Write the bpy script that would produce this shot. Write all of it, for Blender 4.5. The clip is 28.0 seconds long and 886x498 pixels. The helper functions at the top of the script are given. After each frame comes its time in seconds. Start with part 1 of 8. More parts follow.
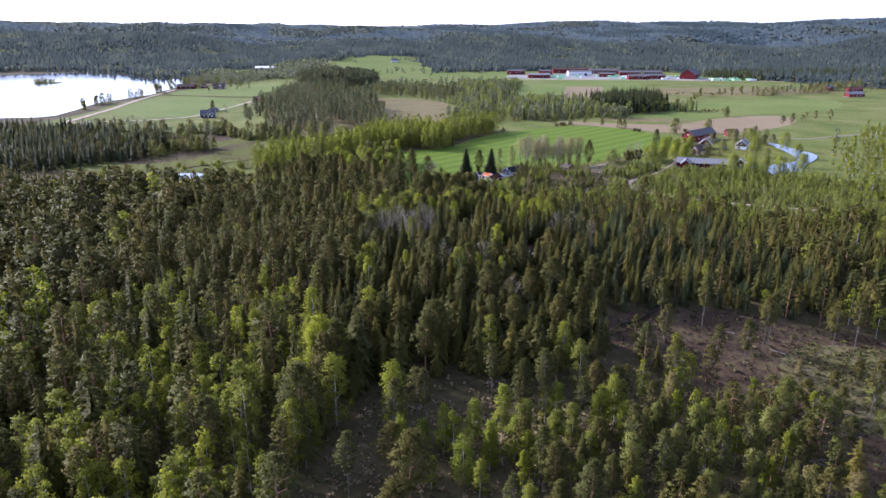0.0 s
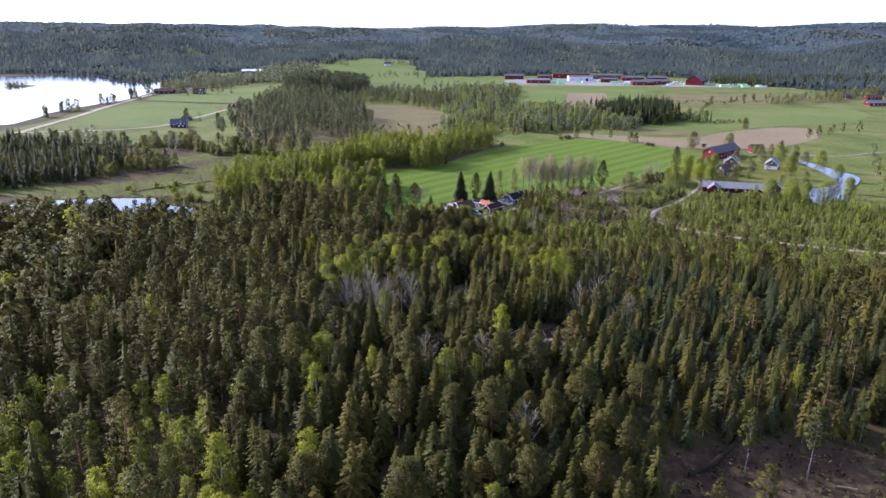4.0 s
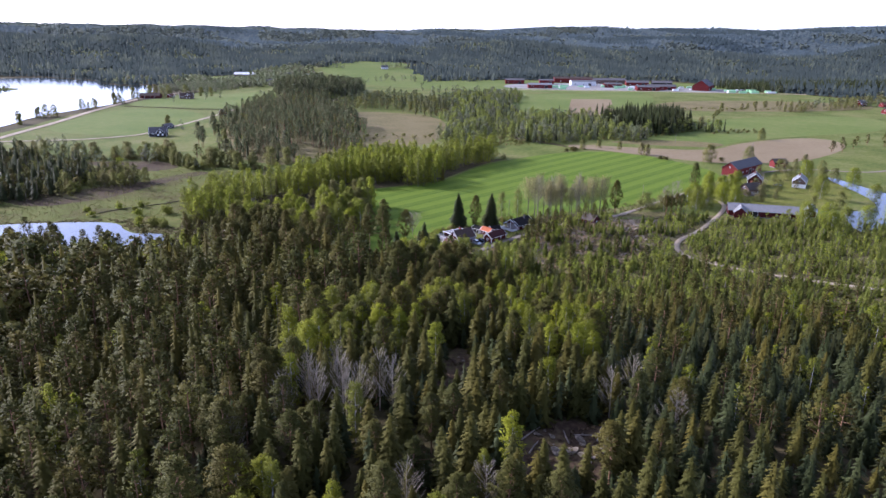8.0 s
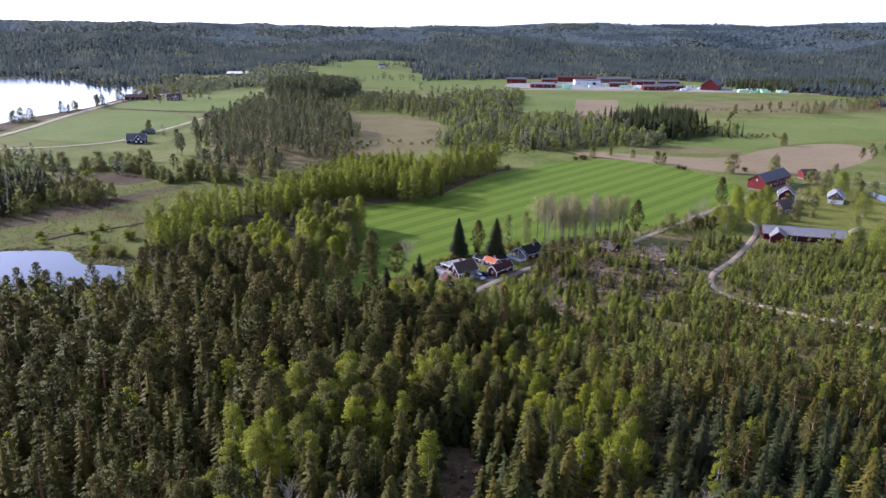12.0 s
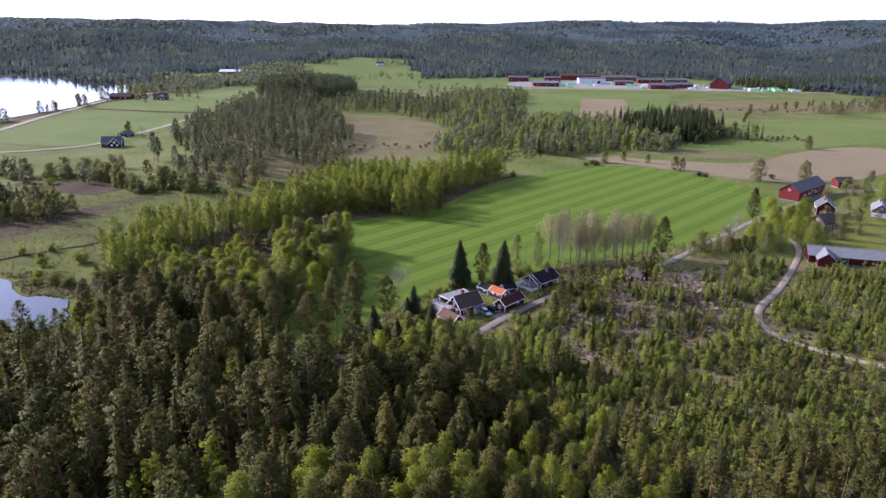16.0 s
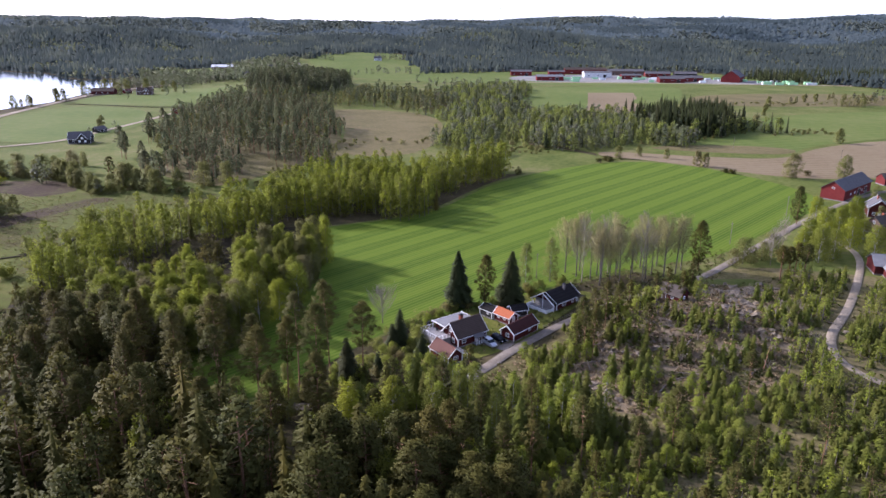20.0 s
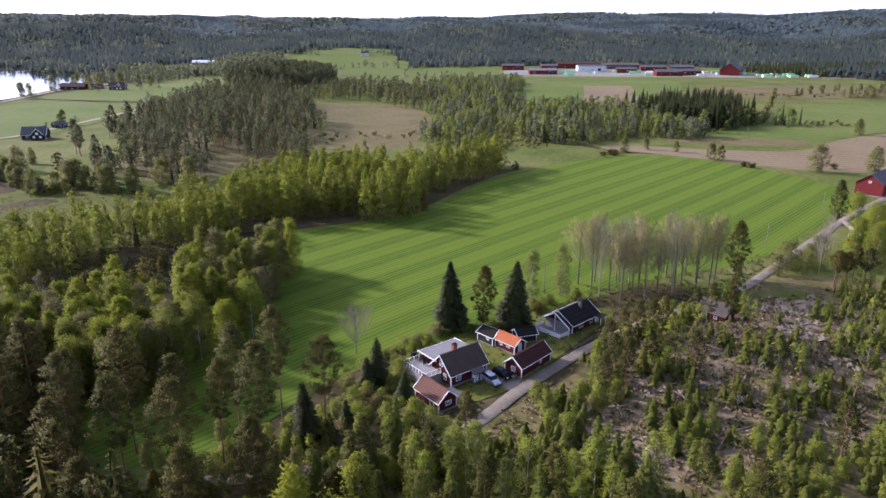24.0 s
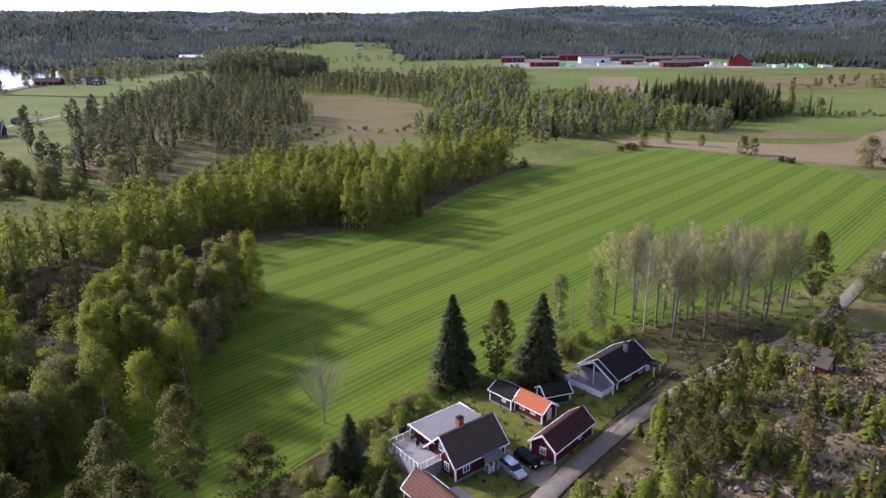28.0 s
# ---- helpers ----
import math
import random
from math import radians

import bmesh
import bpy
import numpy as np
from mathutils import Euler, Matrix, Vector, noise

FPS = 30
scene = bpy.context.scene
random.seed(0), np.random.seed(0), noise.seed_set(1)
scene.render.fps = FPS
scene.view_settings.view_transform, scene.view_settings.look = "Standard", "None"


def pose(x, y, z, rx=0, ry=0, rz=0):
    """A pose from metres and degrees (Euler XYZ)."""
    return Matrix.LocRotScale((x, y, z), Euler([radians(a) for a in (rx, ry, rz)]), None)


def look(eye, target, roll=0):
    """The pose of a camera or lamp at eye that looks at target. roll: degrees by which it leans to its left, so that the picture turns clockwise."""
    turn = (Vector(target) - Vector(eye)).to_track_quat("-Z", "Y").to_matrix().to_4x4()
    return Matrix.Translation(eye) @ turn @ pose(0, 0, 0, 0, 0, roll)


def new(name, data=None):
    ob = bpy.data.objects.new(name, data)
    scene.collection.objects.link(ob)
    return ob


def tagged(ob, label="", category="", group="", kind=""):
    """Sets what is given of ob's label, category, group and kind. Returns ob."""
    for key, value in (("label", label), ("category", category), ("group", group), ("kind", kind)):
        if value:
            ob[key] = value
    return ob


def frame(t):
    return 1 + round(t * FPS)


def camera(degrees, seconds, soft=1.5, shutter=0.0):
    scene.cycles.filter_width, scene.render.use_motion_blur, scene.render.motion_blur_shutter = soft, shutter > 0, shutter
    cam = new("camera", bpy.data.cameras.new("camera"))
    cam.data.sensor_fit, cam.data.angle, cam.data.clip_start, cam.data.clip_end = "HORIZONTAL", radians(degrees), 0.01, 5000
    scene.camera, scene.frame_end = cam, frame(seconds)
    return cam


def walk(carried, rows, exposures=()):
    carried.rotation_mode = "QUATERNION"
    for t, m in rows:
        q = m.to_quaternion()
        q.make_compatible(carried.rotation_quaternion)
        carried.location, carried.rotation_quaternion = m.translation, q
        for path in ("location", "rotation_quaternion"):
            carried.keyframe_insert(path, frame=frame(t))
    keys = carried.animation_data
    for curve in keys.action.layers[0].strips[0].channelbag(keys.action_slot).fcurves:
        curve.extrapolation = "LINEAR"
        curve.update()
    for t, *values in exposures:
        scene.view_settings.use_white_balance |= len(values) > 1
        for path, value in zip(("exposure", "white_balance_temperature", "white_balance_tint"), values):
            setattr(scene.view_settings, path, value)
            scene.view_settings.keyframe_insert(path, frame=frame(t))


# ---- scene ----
cam = camera(65.3, 28.0, soft=1.5)
PATH = [
    (0, (0.199, -397.489, 85.219), (0.129, -395.584, 84.614), -0.0),
    (0.5, (0.563, -388.95, 85.331), (0.494, -387.045, 84.725), -0.0),
    (1, (0.805, -380.718, 85.526), (0.737, -378.813, 84.92), -0.0),
    (1.5, (0.975, -372.541, 85.481), (0.91, -370.636, 84.876), -0.0),
    (2, (0.923, -364.746, 85.382), (0.859, -362.84, 84.779), 0.1),
    (2.5, (0.704, -356.642, 85.34), (0.643, -354.735, 84.738), 0.1),
    (3, (0.636, -348.675, 85.437), (0.577, -346.769, 84.836), 0.1),
    (3.5, (0.66, -341.265, 85.585), (0.602, -339.358, 84.984), 0.2),
    (5.5, (0.095, -317.612, 86.393), (0.037, -315.703, 85.798), 0.4),
    (6, (0.162, -312.24, 86.611), (0.104, -310.331, 86.016), 0.4),
    (6.5, (0.286, -307.169, 86.61), (0.228, -305.26, 86.016), 0.4),
    (7, (0.5, -302.27, 86.754), (0.444, -300.361, 86.16), 0.4),
    (7.5, (0.654, -297.176, 86.688), (0.599, -295.267, 86.094), 0.5),
    (8, (0.728, -292.001, 86.87), (0.674, -290.092, 86.276), 0.5),
    (8.5, (0.651, -286.525, 87.245), (0.598, -284.616, 86.65), 0.5),
    (9, (0.465, -281.103, 87.807), (0.412, -279.195, 87.21), 0.5),
    (9.5, (0.446, -275.815, 87.94), (0.394, -273.907, 87.341), 0.5),
    (10, (0.331, -270.786, 88.189), (0.278, -268.878, 87.589), 0.5),
    (10.5, (0.458, -265.483, 88.181), (0.405, -263.576, 87.581), 0.5),
    (11, (0.474, -260.186, 88.344), (0.421, -258.279, 87.744), 0.5),
    (11.5, (0.371, -254.866, 88.497), (0.318, -252.959, 87.896), 0.4),
    (12, (0.223, -249.447, 88.76), (0.169, -247.541, 88.157), 0.4),
    (12.5, (0.01, -244.219, 88.736), (-0.044, -242.313, 88.132), 0.4),
    (13, (0.233, -238.921, 88.924), (0.177, -237.016, 88.318), 0.4),
    (13.5, (0.3, -233.694, 88.914), (0.244, -231.789, 88.307), 0.4),
    (15.5, (-0.711, -213.517, 87.597), (-0.764, -211.612, 86.989), 0.4),
    (16, (-0.682, -208.839, 86.609), (-0.735, -206.935, 86.001), 0.4),
    (16.5, (-0.75, -203.577, 85.477), (-0.802, -201.673, 84.868), 0.3),
    (17, (-0.614, -198.553, 84.297), (-0.668, -196.649, 83.687), 0.3),
    (17.5, (-0.356, -193.056, 83.178), (-0.411, -191.152, 82.567), 0.2),
    (18, (-0.231, -187.632, 82.006), (-0.287, -185.728, 81.394), 0.2),
    (18.5, (-0.164, -182.339, 80.813), (-0.22, -180.436, 80.201), 0.2),
    (19, (0.047, -176.877, 79.525), (-0.009, -174.974, 78.914), 0.2),
    (19.5, (0.073, -171.425, 78.405), (0.017, -169.522, 77.793), 0.2),
    (20, (0.143, -166.121, 77.259), (0.086, -164.218, 76.647), 0.2),
    (20.5, (0.024, -160.807, 76.262), (-0.032, -158.904, 75.649), 0.2),
    (21, (0.201, -155.596, 75.137), (0.144, -153.693, 74.524), 0.2),
    (21.5, (0.029, -151.012, 73.998), (-0.024, -149.109, 73.384), 0.1),
    (23.5, (-0.275, -134.102, 69.1), (-0.308, -132.199, 68.486), 0.1),
    (24, (-0.322, -129.477, 68.172), (-0.353, -127.574, 67.557), 0.0),
    (24.5, (-0.342, -124.631, 67.221), (-0.371, -122.729, 66.604), 0.0),
    (25, (-0.522, -119.406, 66.041), (-0.546, -117.504, 65.422), 0.1),
    (25.5, (-0.565, -114.118, 64.83), (-0.587, -112.216, 64.211), 0.1),
    (26, (-0.725, -108.91, 63.718), (-0.745, -107.009, 63.098), 0.0),
    (26.5, (-0.94, -103.958, 62.749), (-0.959, -102.057, 62.129), 0.0),
    (27, (-0.994, -99.142, 62.11), (-1.017, -97.241, 61.489), -0.3),
    (27.5, (-1.164, -93.723, 61.185), (-1.188, -91.822, 60.563), -0.2),
    (28, (-1.136, -88.697, 60.632), (-1.162, -86.797, 60.008), -0.4),
]
walk(cam, [(t, look(eye, target, roll)) for t, eye, target, roll in PATH], [(0, 1.73, 5250, 30), (8, 1.58, 5280, 30.5), (17, 1.45, 5410, 30.5), (24, 1.41, 5570, 29.5), (28, 1.36, 5610, 29)])

# ---- light ----
SUN_ELEV, SUN_AZ = radians(26), radians(155)      # height, and the bearing it comes from, counted from +x towards +y
world = bpy.data.worlds.new("sky")
scene.world = world
world.use_nodes = True
wn, wl = world.node_tree.nodes, world.node_tree.links
sky = wn.new("ShaderNodeTexSky")
sky.sky_type, sky.sun_disc = "NISHITA", False
sky.sun_elevation, sky.sun_rotation = SUN_ELEV, radians(90) - SUN_AZ
sky.air_density, sky.dust_density, sky.ozone_density = 0.55, 0.8, 0.9
wn["Background"].inputs["Strength"].default_value = 0.15
haze = wn.new("ShaderNodeHueSaturation")       # spring haze pales the blue
haze.inputs["Saturation"].default_value = 0.6
wl.new(sky.outputs[0], haze.inputs["Color"])
wl.new(haze.outputs[0], wn["Background"].inputs["Color"])
sun = new("sun", bpy.data.lights.new("sun", "SUN"))
sun.data.energy, sun.data.angle, sun.data.color = 3.1, radians(5.0), (1.0, 0.93, 0.8)
sun.matrix_world = look((-300 * math.cos(SUN_ELEV), 150, 140), (-300 * math.cos(SUN_ELEV) - math.cos(SUN_AZ) * math.cos(SUN_ELEV),
                        150 - math.sin(SUN_AZ) * math.cos(SUN_ELEV), 140 - math.sin(SUN_ELEV)))


# ---- materials ----
def nodes_of(name):
    m = bpy.data.materials.new(name)
    m.use_nodes = True
    return m, m.node_tree.nodes, m.node_tree.links


def ramp(nodes, stops):
    r = nodes.new("ShaderNodeValToRGB")
    while len(r.color_ramp.elements) < len(stops):
        r.color_ramp.elements.new(0.5)
    for e, (p, c) in zip(r.color_ramp.elements, stops):
        e.position, e.color = p, (*c, 1)
    return r


def noise_tex(nodes, links, coord, scale, detail=5, rough=0.6):
    n = nodes.new("ShaderNodeTexNoise")
    n.inputs["Scale"].default_value, n.inputs["Detail"].default_value, n.inputs["Roughness"].default_value = scale, detail, rough
    links.new(coord, n.inputs["Vector"])
    return n.outputs["Fac"]


def mixed(nodes, links, fac, a, b, how="MIX"):
    m = nodes.new("ShaderNodeMix")
    m.data_type, m.blend_type = "RGBA", how
    for sock, v in ((m.inputs["Factor"], fac), (m.inputs["A"], a), (m.inputs["B"], b)):
        if isinstance(v, (int, float)):
            sock.default_value = v
        elif isinstance(v, tuple):
            sock.default_value = (*v, 1)
        else:
            links.new(v, sock)
    return m.outputs["Result"]


def surface(name, stops, large=0.02, fine=0.6, rough=0.9, bump=0.3, bump_scale=1.0, metal=0.0, fine_mix=0.5, bands=None, spec=0.06):
    """A surface with variation at two scales; bands: (direction in degrees, period in metres, colour, strength)."""
    m, n, l = nodes_of(name)
    b = n["Principled BSDF"]
    co = n.new("ShaderNodeTexCoord").outputs["Object"]
    big, small = noise_tex(n, l, co, large, 4), noise_tex(n, l, co, fine, 6, 0.7)
    mix = n.new("ShaderNodeMix")
    mix.inputs["Factor"].default_value = fine_mix
    l.new(big, mix.inputs[2])
    l.new(small, mix.inputs[3])
    r = ramp(n, [(0.5 + 0.6 * (p - 0.5), c) for p, c in stops])
    l.new(mix.outputs[0], r.inputs[0])
    colour = r.outputs[0]
    for angle, period, tint, strength in bands or ():
        mp = n.new("ShaderNodeMapping")
        mp.inputs["Rotation"].default_value = (0, 0, radians(-angle))
        l.new(co, mp.inputs[0])
        w = n.new("ShaderNodeTexWave")
        w.bands_direction = "Y"
        w.inputs["Scale"].default_value, w.inputs["Distortion"].default_value = 6.2832 / (20 * period), 0.6
        w.inputs["Detail"].default_value, w.inputs["Detail Scale"].default_value = 3, 0.35
        l.new(mp.outputs[0], w.inputs["Vector"])
        rr = ramp(n, [(0.35, (0, 0, 0)), (0.65, (strength,) * 3)])
        l.new(w.outputs["Fac"], rr.inputs[0])
        colour = mixed(n, l, rr.outputs[0], colour, tint)
    l.new(colour, b.inputs["Base Color"])
    b.inputs["Roughness"].default_value, b.inputs["Metallic"].default_value = rough, metal
    b.inputs["Specular IOR Level"].default_value = spec
    if bump:
        bp = n.new("ShaderNodeBump")
        bp.inputs["Strength"].default_value, bp.inputs["Distance"].default_value = bump, 0.2
        l.new(noise_tex(n, l, co, bump_scale, 6, 0.7), bp.inputs["Height"])
        l.new(bp.outputs[0], b.inputs["Normal"])
    return m


def foliage(name, stops, glow=0.3, rough=0.65):
    """Leaves or needles: each tree takes its own tint, each spray of leaves its own shade."""
    m, n, l = nodes_of(name)
    b = n["Principled BSDF"]
    at = n.new("ShaderNodeAttribute")
    at.attribute_name = "tint"
    add = n.new("ShaderNodeMath")
    add.operation = "ADD"
    l.new(at.outputs["Fac"], add.inputs[0])
    l.new(n.new("ShaderNodeObjectInfo").outputs["Random"], add.inputs[1])
    fr = n.new("ShaderNodeMath")
    fr.operation = "FRACT"
    l.new(add.outputs[0], fr.inputs[0])
    r = ramp(n, stops)
    l.new(fr.outputs[0], r.inputs[0])
    sh = ramp(n, [(0.0, (0.88, 0.88, 0.86)), (1.0, (1.12, 1.12, 1.1))])
    l.new(n.new("ShaderNodeNewGeometry").outputs["Random Per Island"], sh.inputs[0])
    c = mixed(n, l, 1.0, r.outputs[0], sh.outputs[0], "MULTIPLY")
    l.new(c, b.inputs["Base Color"])
    b.inputs["Roughness"].default_value, b.inputs["Specular IOR Level"].default_value = rough, 0.06
    tr = n.new("ShaderNodeBsdfTranslucent")
    l.new(c, tr.inputs["Color"])
    mx = n.new("ShaderNodeMixShader")
    mx.inputs[0].default_value = glow
    l.new(b.outputs[0], mx.inputs[1])
    l.new(tr.outputs[0], mx.inputs[2])
    l.new(mx.outputs[0], n["Material Output"].inputs["Surface"])
    return m


def boards(name, colour, worn, pitch=0.2, direction="X", rough=0.75, axis_mix=True):
    """Painted boards or tile rows: fine relief in lines and worn, uneven paint."""
    m, n, l = nodes_of(name)
    b = n["Principled BSDF"]
    co = n.new("ShaderNodeTexCoord").outputs["Object"]
    r = ramp(n, [(0.3, colour), (0.75, worn)])
    mix = n.new("ShaderNodeMix")
    mix.inputs["Factor"].default_value = 0.55
    l.new(noise_tex(n, l, co, 0.5, 4), mix.inputs[2])
    l.new(noise_tex(n, l, co, 5.0, 6, 0.7), mix.inputs[3])
    l.new(mix.outputs[0], r.inputs[0])
    w = n.new("ShaderNodeTexWave")
    w.bands_direction = direction
    w.inputs["Scale"].default_value, w.inputs["Distortion"].default_value = 6.2832 / (20 * pitch), 0.3
    l.new(co, w.inputs["Vector"])
    l.new(mixed(n, l, w.outputs["Fac"], mixed(n, l, 0.75, (0, 0, 0), r.outputs[0]), r.outputs[0]), b.inputs["Base Color"])
    bp = n.new("ShaderNodeBump")
    bp.inputs["Strength"].default_value, bp.inputs["Distance"].default_value = 0.5, 0.03
    l.new(w.outputs["Fac"], bp.inputs["Height"])
    l.new(bp.outputs[0], b.inputs["Normal"])
    b.inputs["Roughness"].default_value, b.inputs["Specular IOR Level"].default_value = rough, 0.1
    return m


def water_mat(name, tint):
    m, n, l = nodes_of(name)
    b = n["Principled BSDF"]
    b.inputs["Base Color"].default_value = (*tint, 1)
    b.inputs["Roughness"].default_value, b.inputs["IOR"].default_value, b.inputs["Specular IOR Level"].default_value = 0.12, 1.33, 0.5
    co = n.new("ShaderNodeTexCoord").outputs["Object"]
    bp = n.new("ShaderNodeBump")
    bp.inputs["Strength"].default_value, bp.inputs["Distance"].default_value = 0.12, 0.06
    l.new(noise_tex(n, l, co, 0.35, 4), bp.inputs["Height"])
    l.new(bp.outputs[0], b.inputs["Normal"])
    return m


def plain(name, colour, rough=0.5, metal=0.0, spread=0.12, scale=2.0):
    lo, hi = tuple(c * (1 - spread) for c in colour), tuple(min(1, c * (1 + spread)) for c in colour)
    return surface(name, [(0.3, lo), (0.7, hi)], 0.4, scale, rough, 0.08, 6, metal)


M_FLOOR = surface("forest_floor", [(0.3, (0.042, 0.036, 0.015)), (0.5, (0.064, 0.053, 0.023)), (0.7, (0.096, 0.075, 0.038))], 0.03, 0.5, 1, 0.6, 0.5)
M_MEADOW = surface("meadow_grass", [(0.3, (0.06, 0.082, 0.015)), (0.5, (0.1, 0.115, 0.025)), (0.62, (0.13, 0.13, 0.04)), (0.75, (0.17, 0.145, 0.07))], 0.025, 0.3, 1, 0.4, 0.6)
M_CROP = surface("sown_field", [(0.3, (0.04, 0.08, 0.004)), (0.7, (0.06, 0.104, 0.006))], 0.012, 0.25, 0.95, 0.35, 0.8,
                 bands=[(48.5, 12.5, (0.09, 0.136, 0.01), 0.7), (48.7, 1.45, (0.146, 0.18, 0.03), 0.34), (48.2, 4.1, (0.14, 0.164, 0.022), 0.16)])
M_GREEN = surface("green_field", [(0.3, (0.076, 0.108, 0.02)), (0.5, (0.1, 0.126, 0.026)), (0.7, (0.134, 0.142, 0.042))], 0.012, 0.15, 0.95, 0.2, 0.5,
                  bands=[(20, 9.0, (0.13, 0.16, 0.04), 0.25)])
M_PLOUGH = surface("ploughed_soil", [(0.3, (0.142, 0.106, 0.056)), (0.7, (0.2, 0.158, 0.088))], 0.012, 0.3, 1, 0.4, 0.8,
                   bands=[(-8, 6.0, (0.225, 0.172, 0.1), 0.4)])
M_STUBBLE = surface("stubble", [(0.3, (0.098, 0.086, 0.034)), (0.5, (0.132, 0.11, 0.046)), (0.62, (0.155, 0.124, 0.058)), (0.75, (0.1, 0.102, 0.032))], 0.03, 0.3, 1, 0.4, 0.6)
M_MARSH = surface("marsh_grass", [(0.2, (0.05, 0.04, 0.016)), (0.4, (0.085, 0.078, 0.024)), (0.52, (0.086, 0.1, 0.02)), (0.64, (0.11, 0.11, 0.028)), (0.8, (0.14, 0.122, 0.044))], 0.03, 0.28, 1, 0.9, 0.4, fine_mix=0.36)
# Dark bog soil, with the shade of nearby trees put into its colour.
M_BOG = surface("dark_bog", [(0.3, (0.022, 0.018, 0.011)), (0.5, (0.034, 0.029, 0.015)), (0.7, (0.05, 0.04, 0.025))], 0.04, 0.4, 1, 0.5, 0.5)
M_MARSHHEATH = surface("marsh_heather", [(0.3, (0.044, 0.031, 0.019)), (0.5, (0.064, 0.046, 0.027)), (0.62, (0.082, 0.07, 0.031)), (0.75, (0.078, 0.08, 0.024))], 0.05, 0.4, 1, 0.9, 0.5)
M_CUT = surface("felled_ground", [(0.25, (0.038, 0.025, 0.016)), (0.45, (0.062, 0.041, 0.025)), (0.57, (0.098, 0.072, 0.036)), (0.68, (0.088, 0.082, 0.026)), (0.82, (0.13, 0.104, 0.054))], 0.05, 0.6, 1, 0.9, 0.8)
M_BRUSH = surface("brushy_knoll", [(0.3, (0.115, 0.09, 0.044)), (0.45, (0.17, 0.13, 0.076)), (0.6, (0.235, 0.185, 0.115)), (0.8, (0.14, 0.13, 0.044))], 0.08, 0.8, 1, 0.9, 0.8)
M_HEATHFLOOR = surface("dry_heath", [(0.3, (0.075, 0.062, 0.026)), (0.45, (0.105, 0.094, 0.032)), (0.6, (0.155, 0.125, 0.062)), (0.75, (0.1, 0.105, 0.028))], 0.09, 0.7, 1, 0.9, 0.8)
M_LAWN = surface("lawn", [(0.3, (0.078, 0.088, 0.014)), (0.55, (0.12, 0.125, 0.024)), (0.8, (0.17, 0.145, 0.05))], 0.1, 0.8, 1, 0.3, 1.5)
M_GRAVEL = surface("gravel_road", [(0.3, (0.235, 0.19, 0.125)), (0.5, (0.3, 0.245, 0.17)), (0.7, (0.36, 0.3, 0.215))], 0.08, 1.5, 1, 0.3, 3)
M_ASPHALT = surface("worn_asphalt", [(0.3, (0.145, 0.12, 0.09)), (0.5, (0.195, 0.165, 0.126)), (0.7, (0.235, 0.202, 0.16))], 0.12, 1.5, 0.9, 0.25, 4)
M_YARD = surface("pale_yard", [(0.3, (0.17, 0.16, 0.145)), (0.7, (0.27, 0.255, 0.23))], 0.02, 0.3, 0.95, 0.1, 1)
M_ROCK = surface("bare_rock", [(0.3, (0.1, 0.08, 0.054)), (0.5, (0.2, 0.164, 0.118)), (0.72, (0.34, 0.286, 0.212))], 0.15, 1.1, 0.95, 0.9, 1.2)
M_WATER = water_mat("lake_water", (0.02, 0.03, 0.035))
M_SPRUCE = foliage("spruce_needles", [(0.0, (0.065, 0.066, 0.015)), (0.5, (0.088, 0.083, 0.018)), (0.8, (0.124, 0.103, 0.02)), (1.0, (0.072, 0.073, 0.018))], 0.28)
M_DARKSPRUCE = foliage("dark_spruce_needles", [(0.0, (0.04, 0.05, 0.018)), (0.5, (0.05, 0.06, 0.021)), (1.0, (0.052, 0.055, 0.021))], 0.2)
M_PINE = foliage("pine_needles", [(0.0, (0.062, 0.064, 0.015)), (0.4, (0.078, 0.076, 0.017)), (0.75, (0.094, 0.081, 0.018)), (1.0, (0.066, 0.07, 0.018))], 0.24)
# Pine colour lightened to carry the haze over the knoll.
M_HAZEPINE = foliage("hazed_pine_needles", [(0.0, (0.094, 0.11, 0.05)), (0.5, (0.116, 0.129, 0.058)), (1.0, (0.138, 0.137, 0.066))], 0.34)
M_BUDS = foliage("opening_buds", [(0.0, (0.26, 0.232, 0.1)), (0.5, (0.325, 0.28, 0.128)), (1.0, (0.275, 0.265, 0.092))], 0.4)
M_BIRCH = foliage("birch_leaves", [(0.0, (0.165, 0.184, 0.014)), (0.35, (0.2, 0.215, 0.02)), (0.65, (0.15, 0.158, 0.028)), (1.0, (0.255, 0.27, 0.016))], 0.5)
M_BELT = foliage("belt_birch_leaves", [(0.0, (0.172, 0.2, 0.02)), (0.35, (0.205, 0.228, 0.026)), (0.65, (0.155, 0.166, 0.03)), (1.0, (0.245, 0.272, 0.022))], 0.5)
M_SAPLING = foliage("sapling_leaves", [(0.0, (0.2, 0.24, 0.03)), (0.4, (0.25, 0.28, 0.042)), (0.75, (0.195, 0.205, 0.048)), (1.0, (0.285, 0.32, 0.034))], 0.5)
M_YOUNGSPRUCE = foliage("young_spruce_needles", [(0.0, (0.12, 0.142, 0.026)), (0.5, (0.152, 0.168, 0.03)), (1.0, (0.145, 0.145, 0.033))], 0.4)
M_OLIVE = foliage("budding_leaves", [(0.0, (0.15, 0.155, 0.042)), (0.6, (0.178, 0.176, 0.05)), (1.0, (0.176, 0.155, 0.064))], 0.42)
M_BUSH = foliage("bush_leaves", [(0.0, (0.135, 0.143, 0.028)), (0.6, (0.175, 0.178, 0.04)), (1.0, (0.175, 0.14, 0.055))], 0.4)
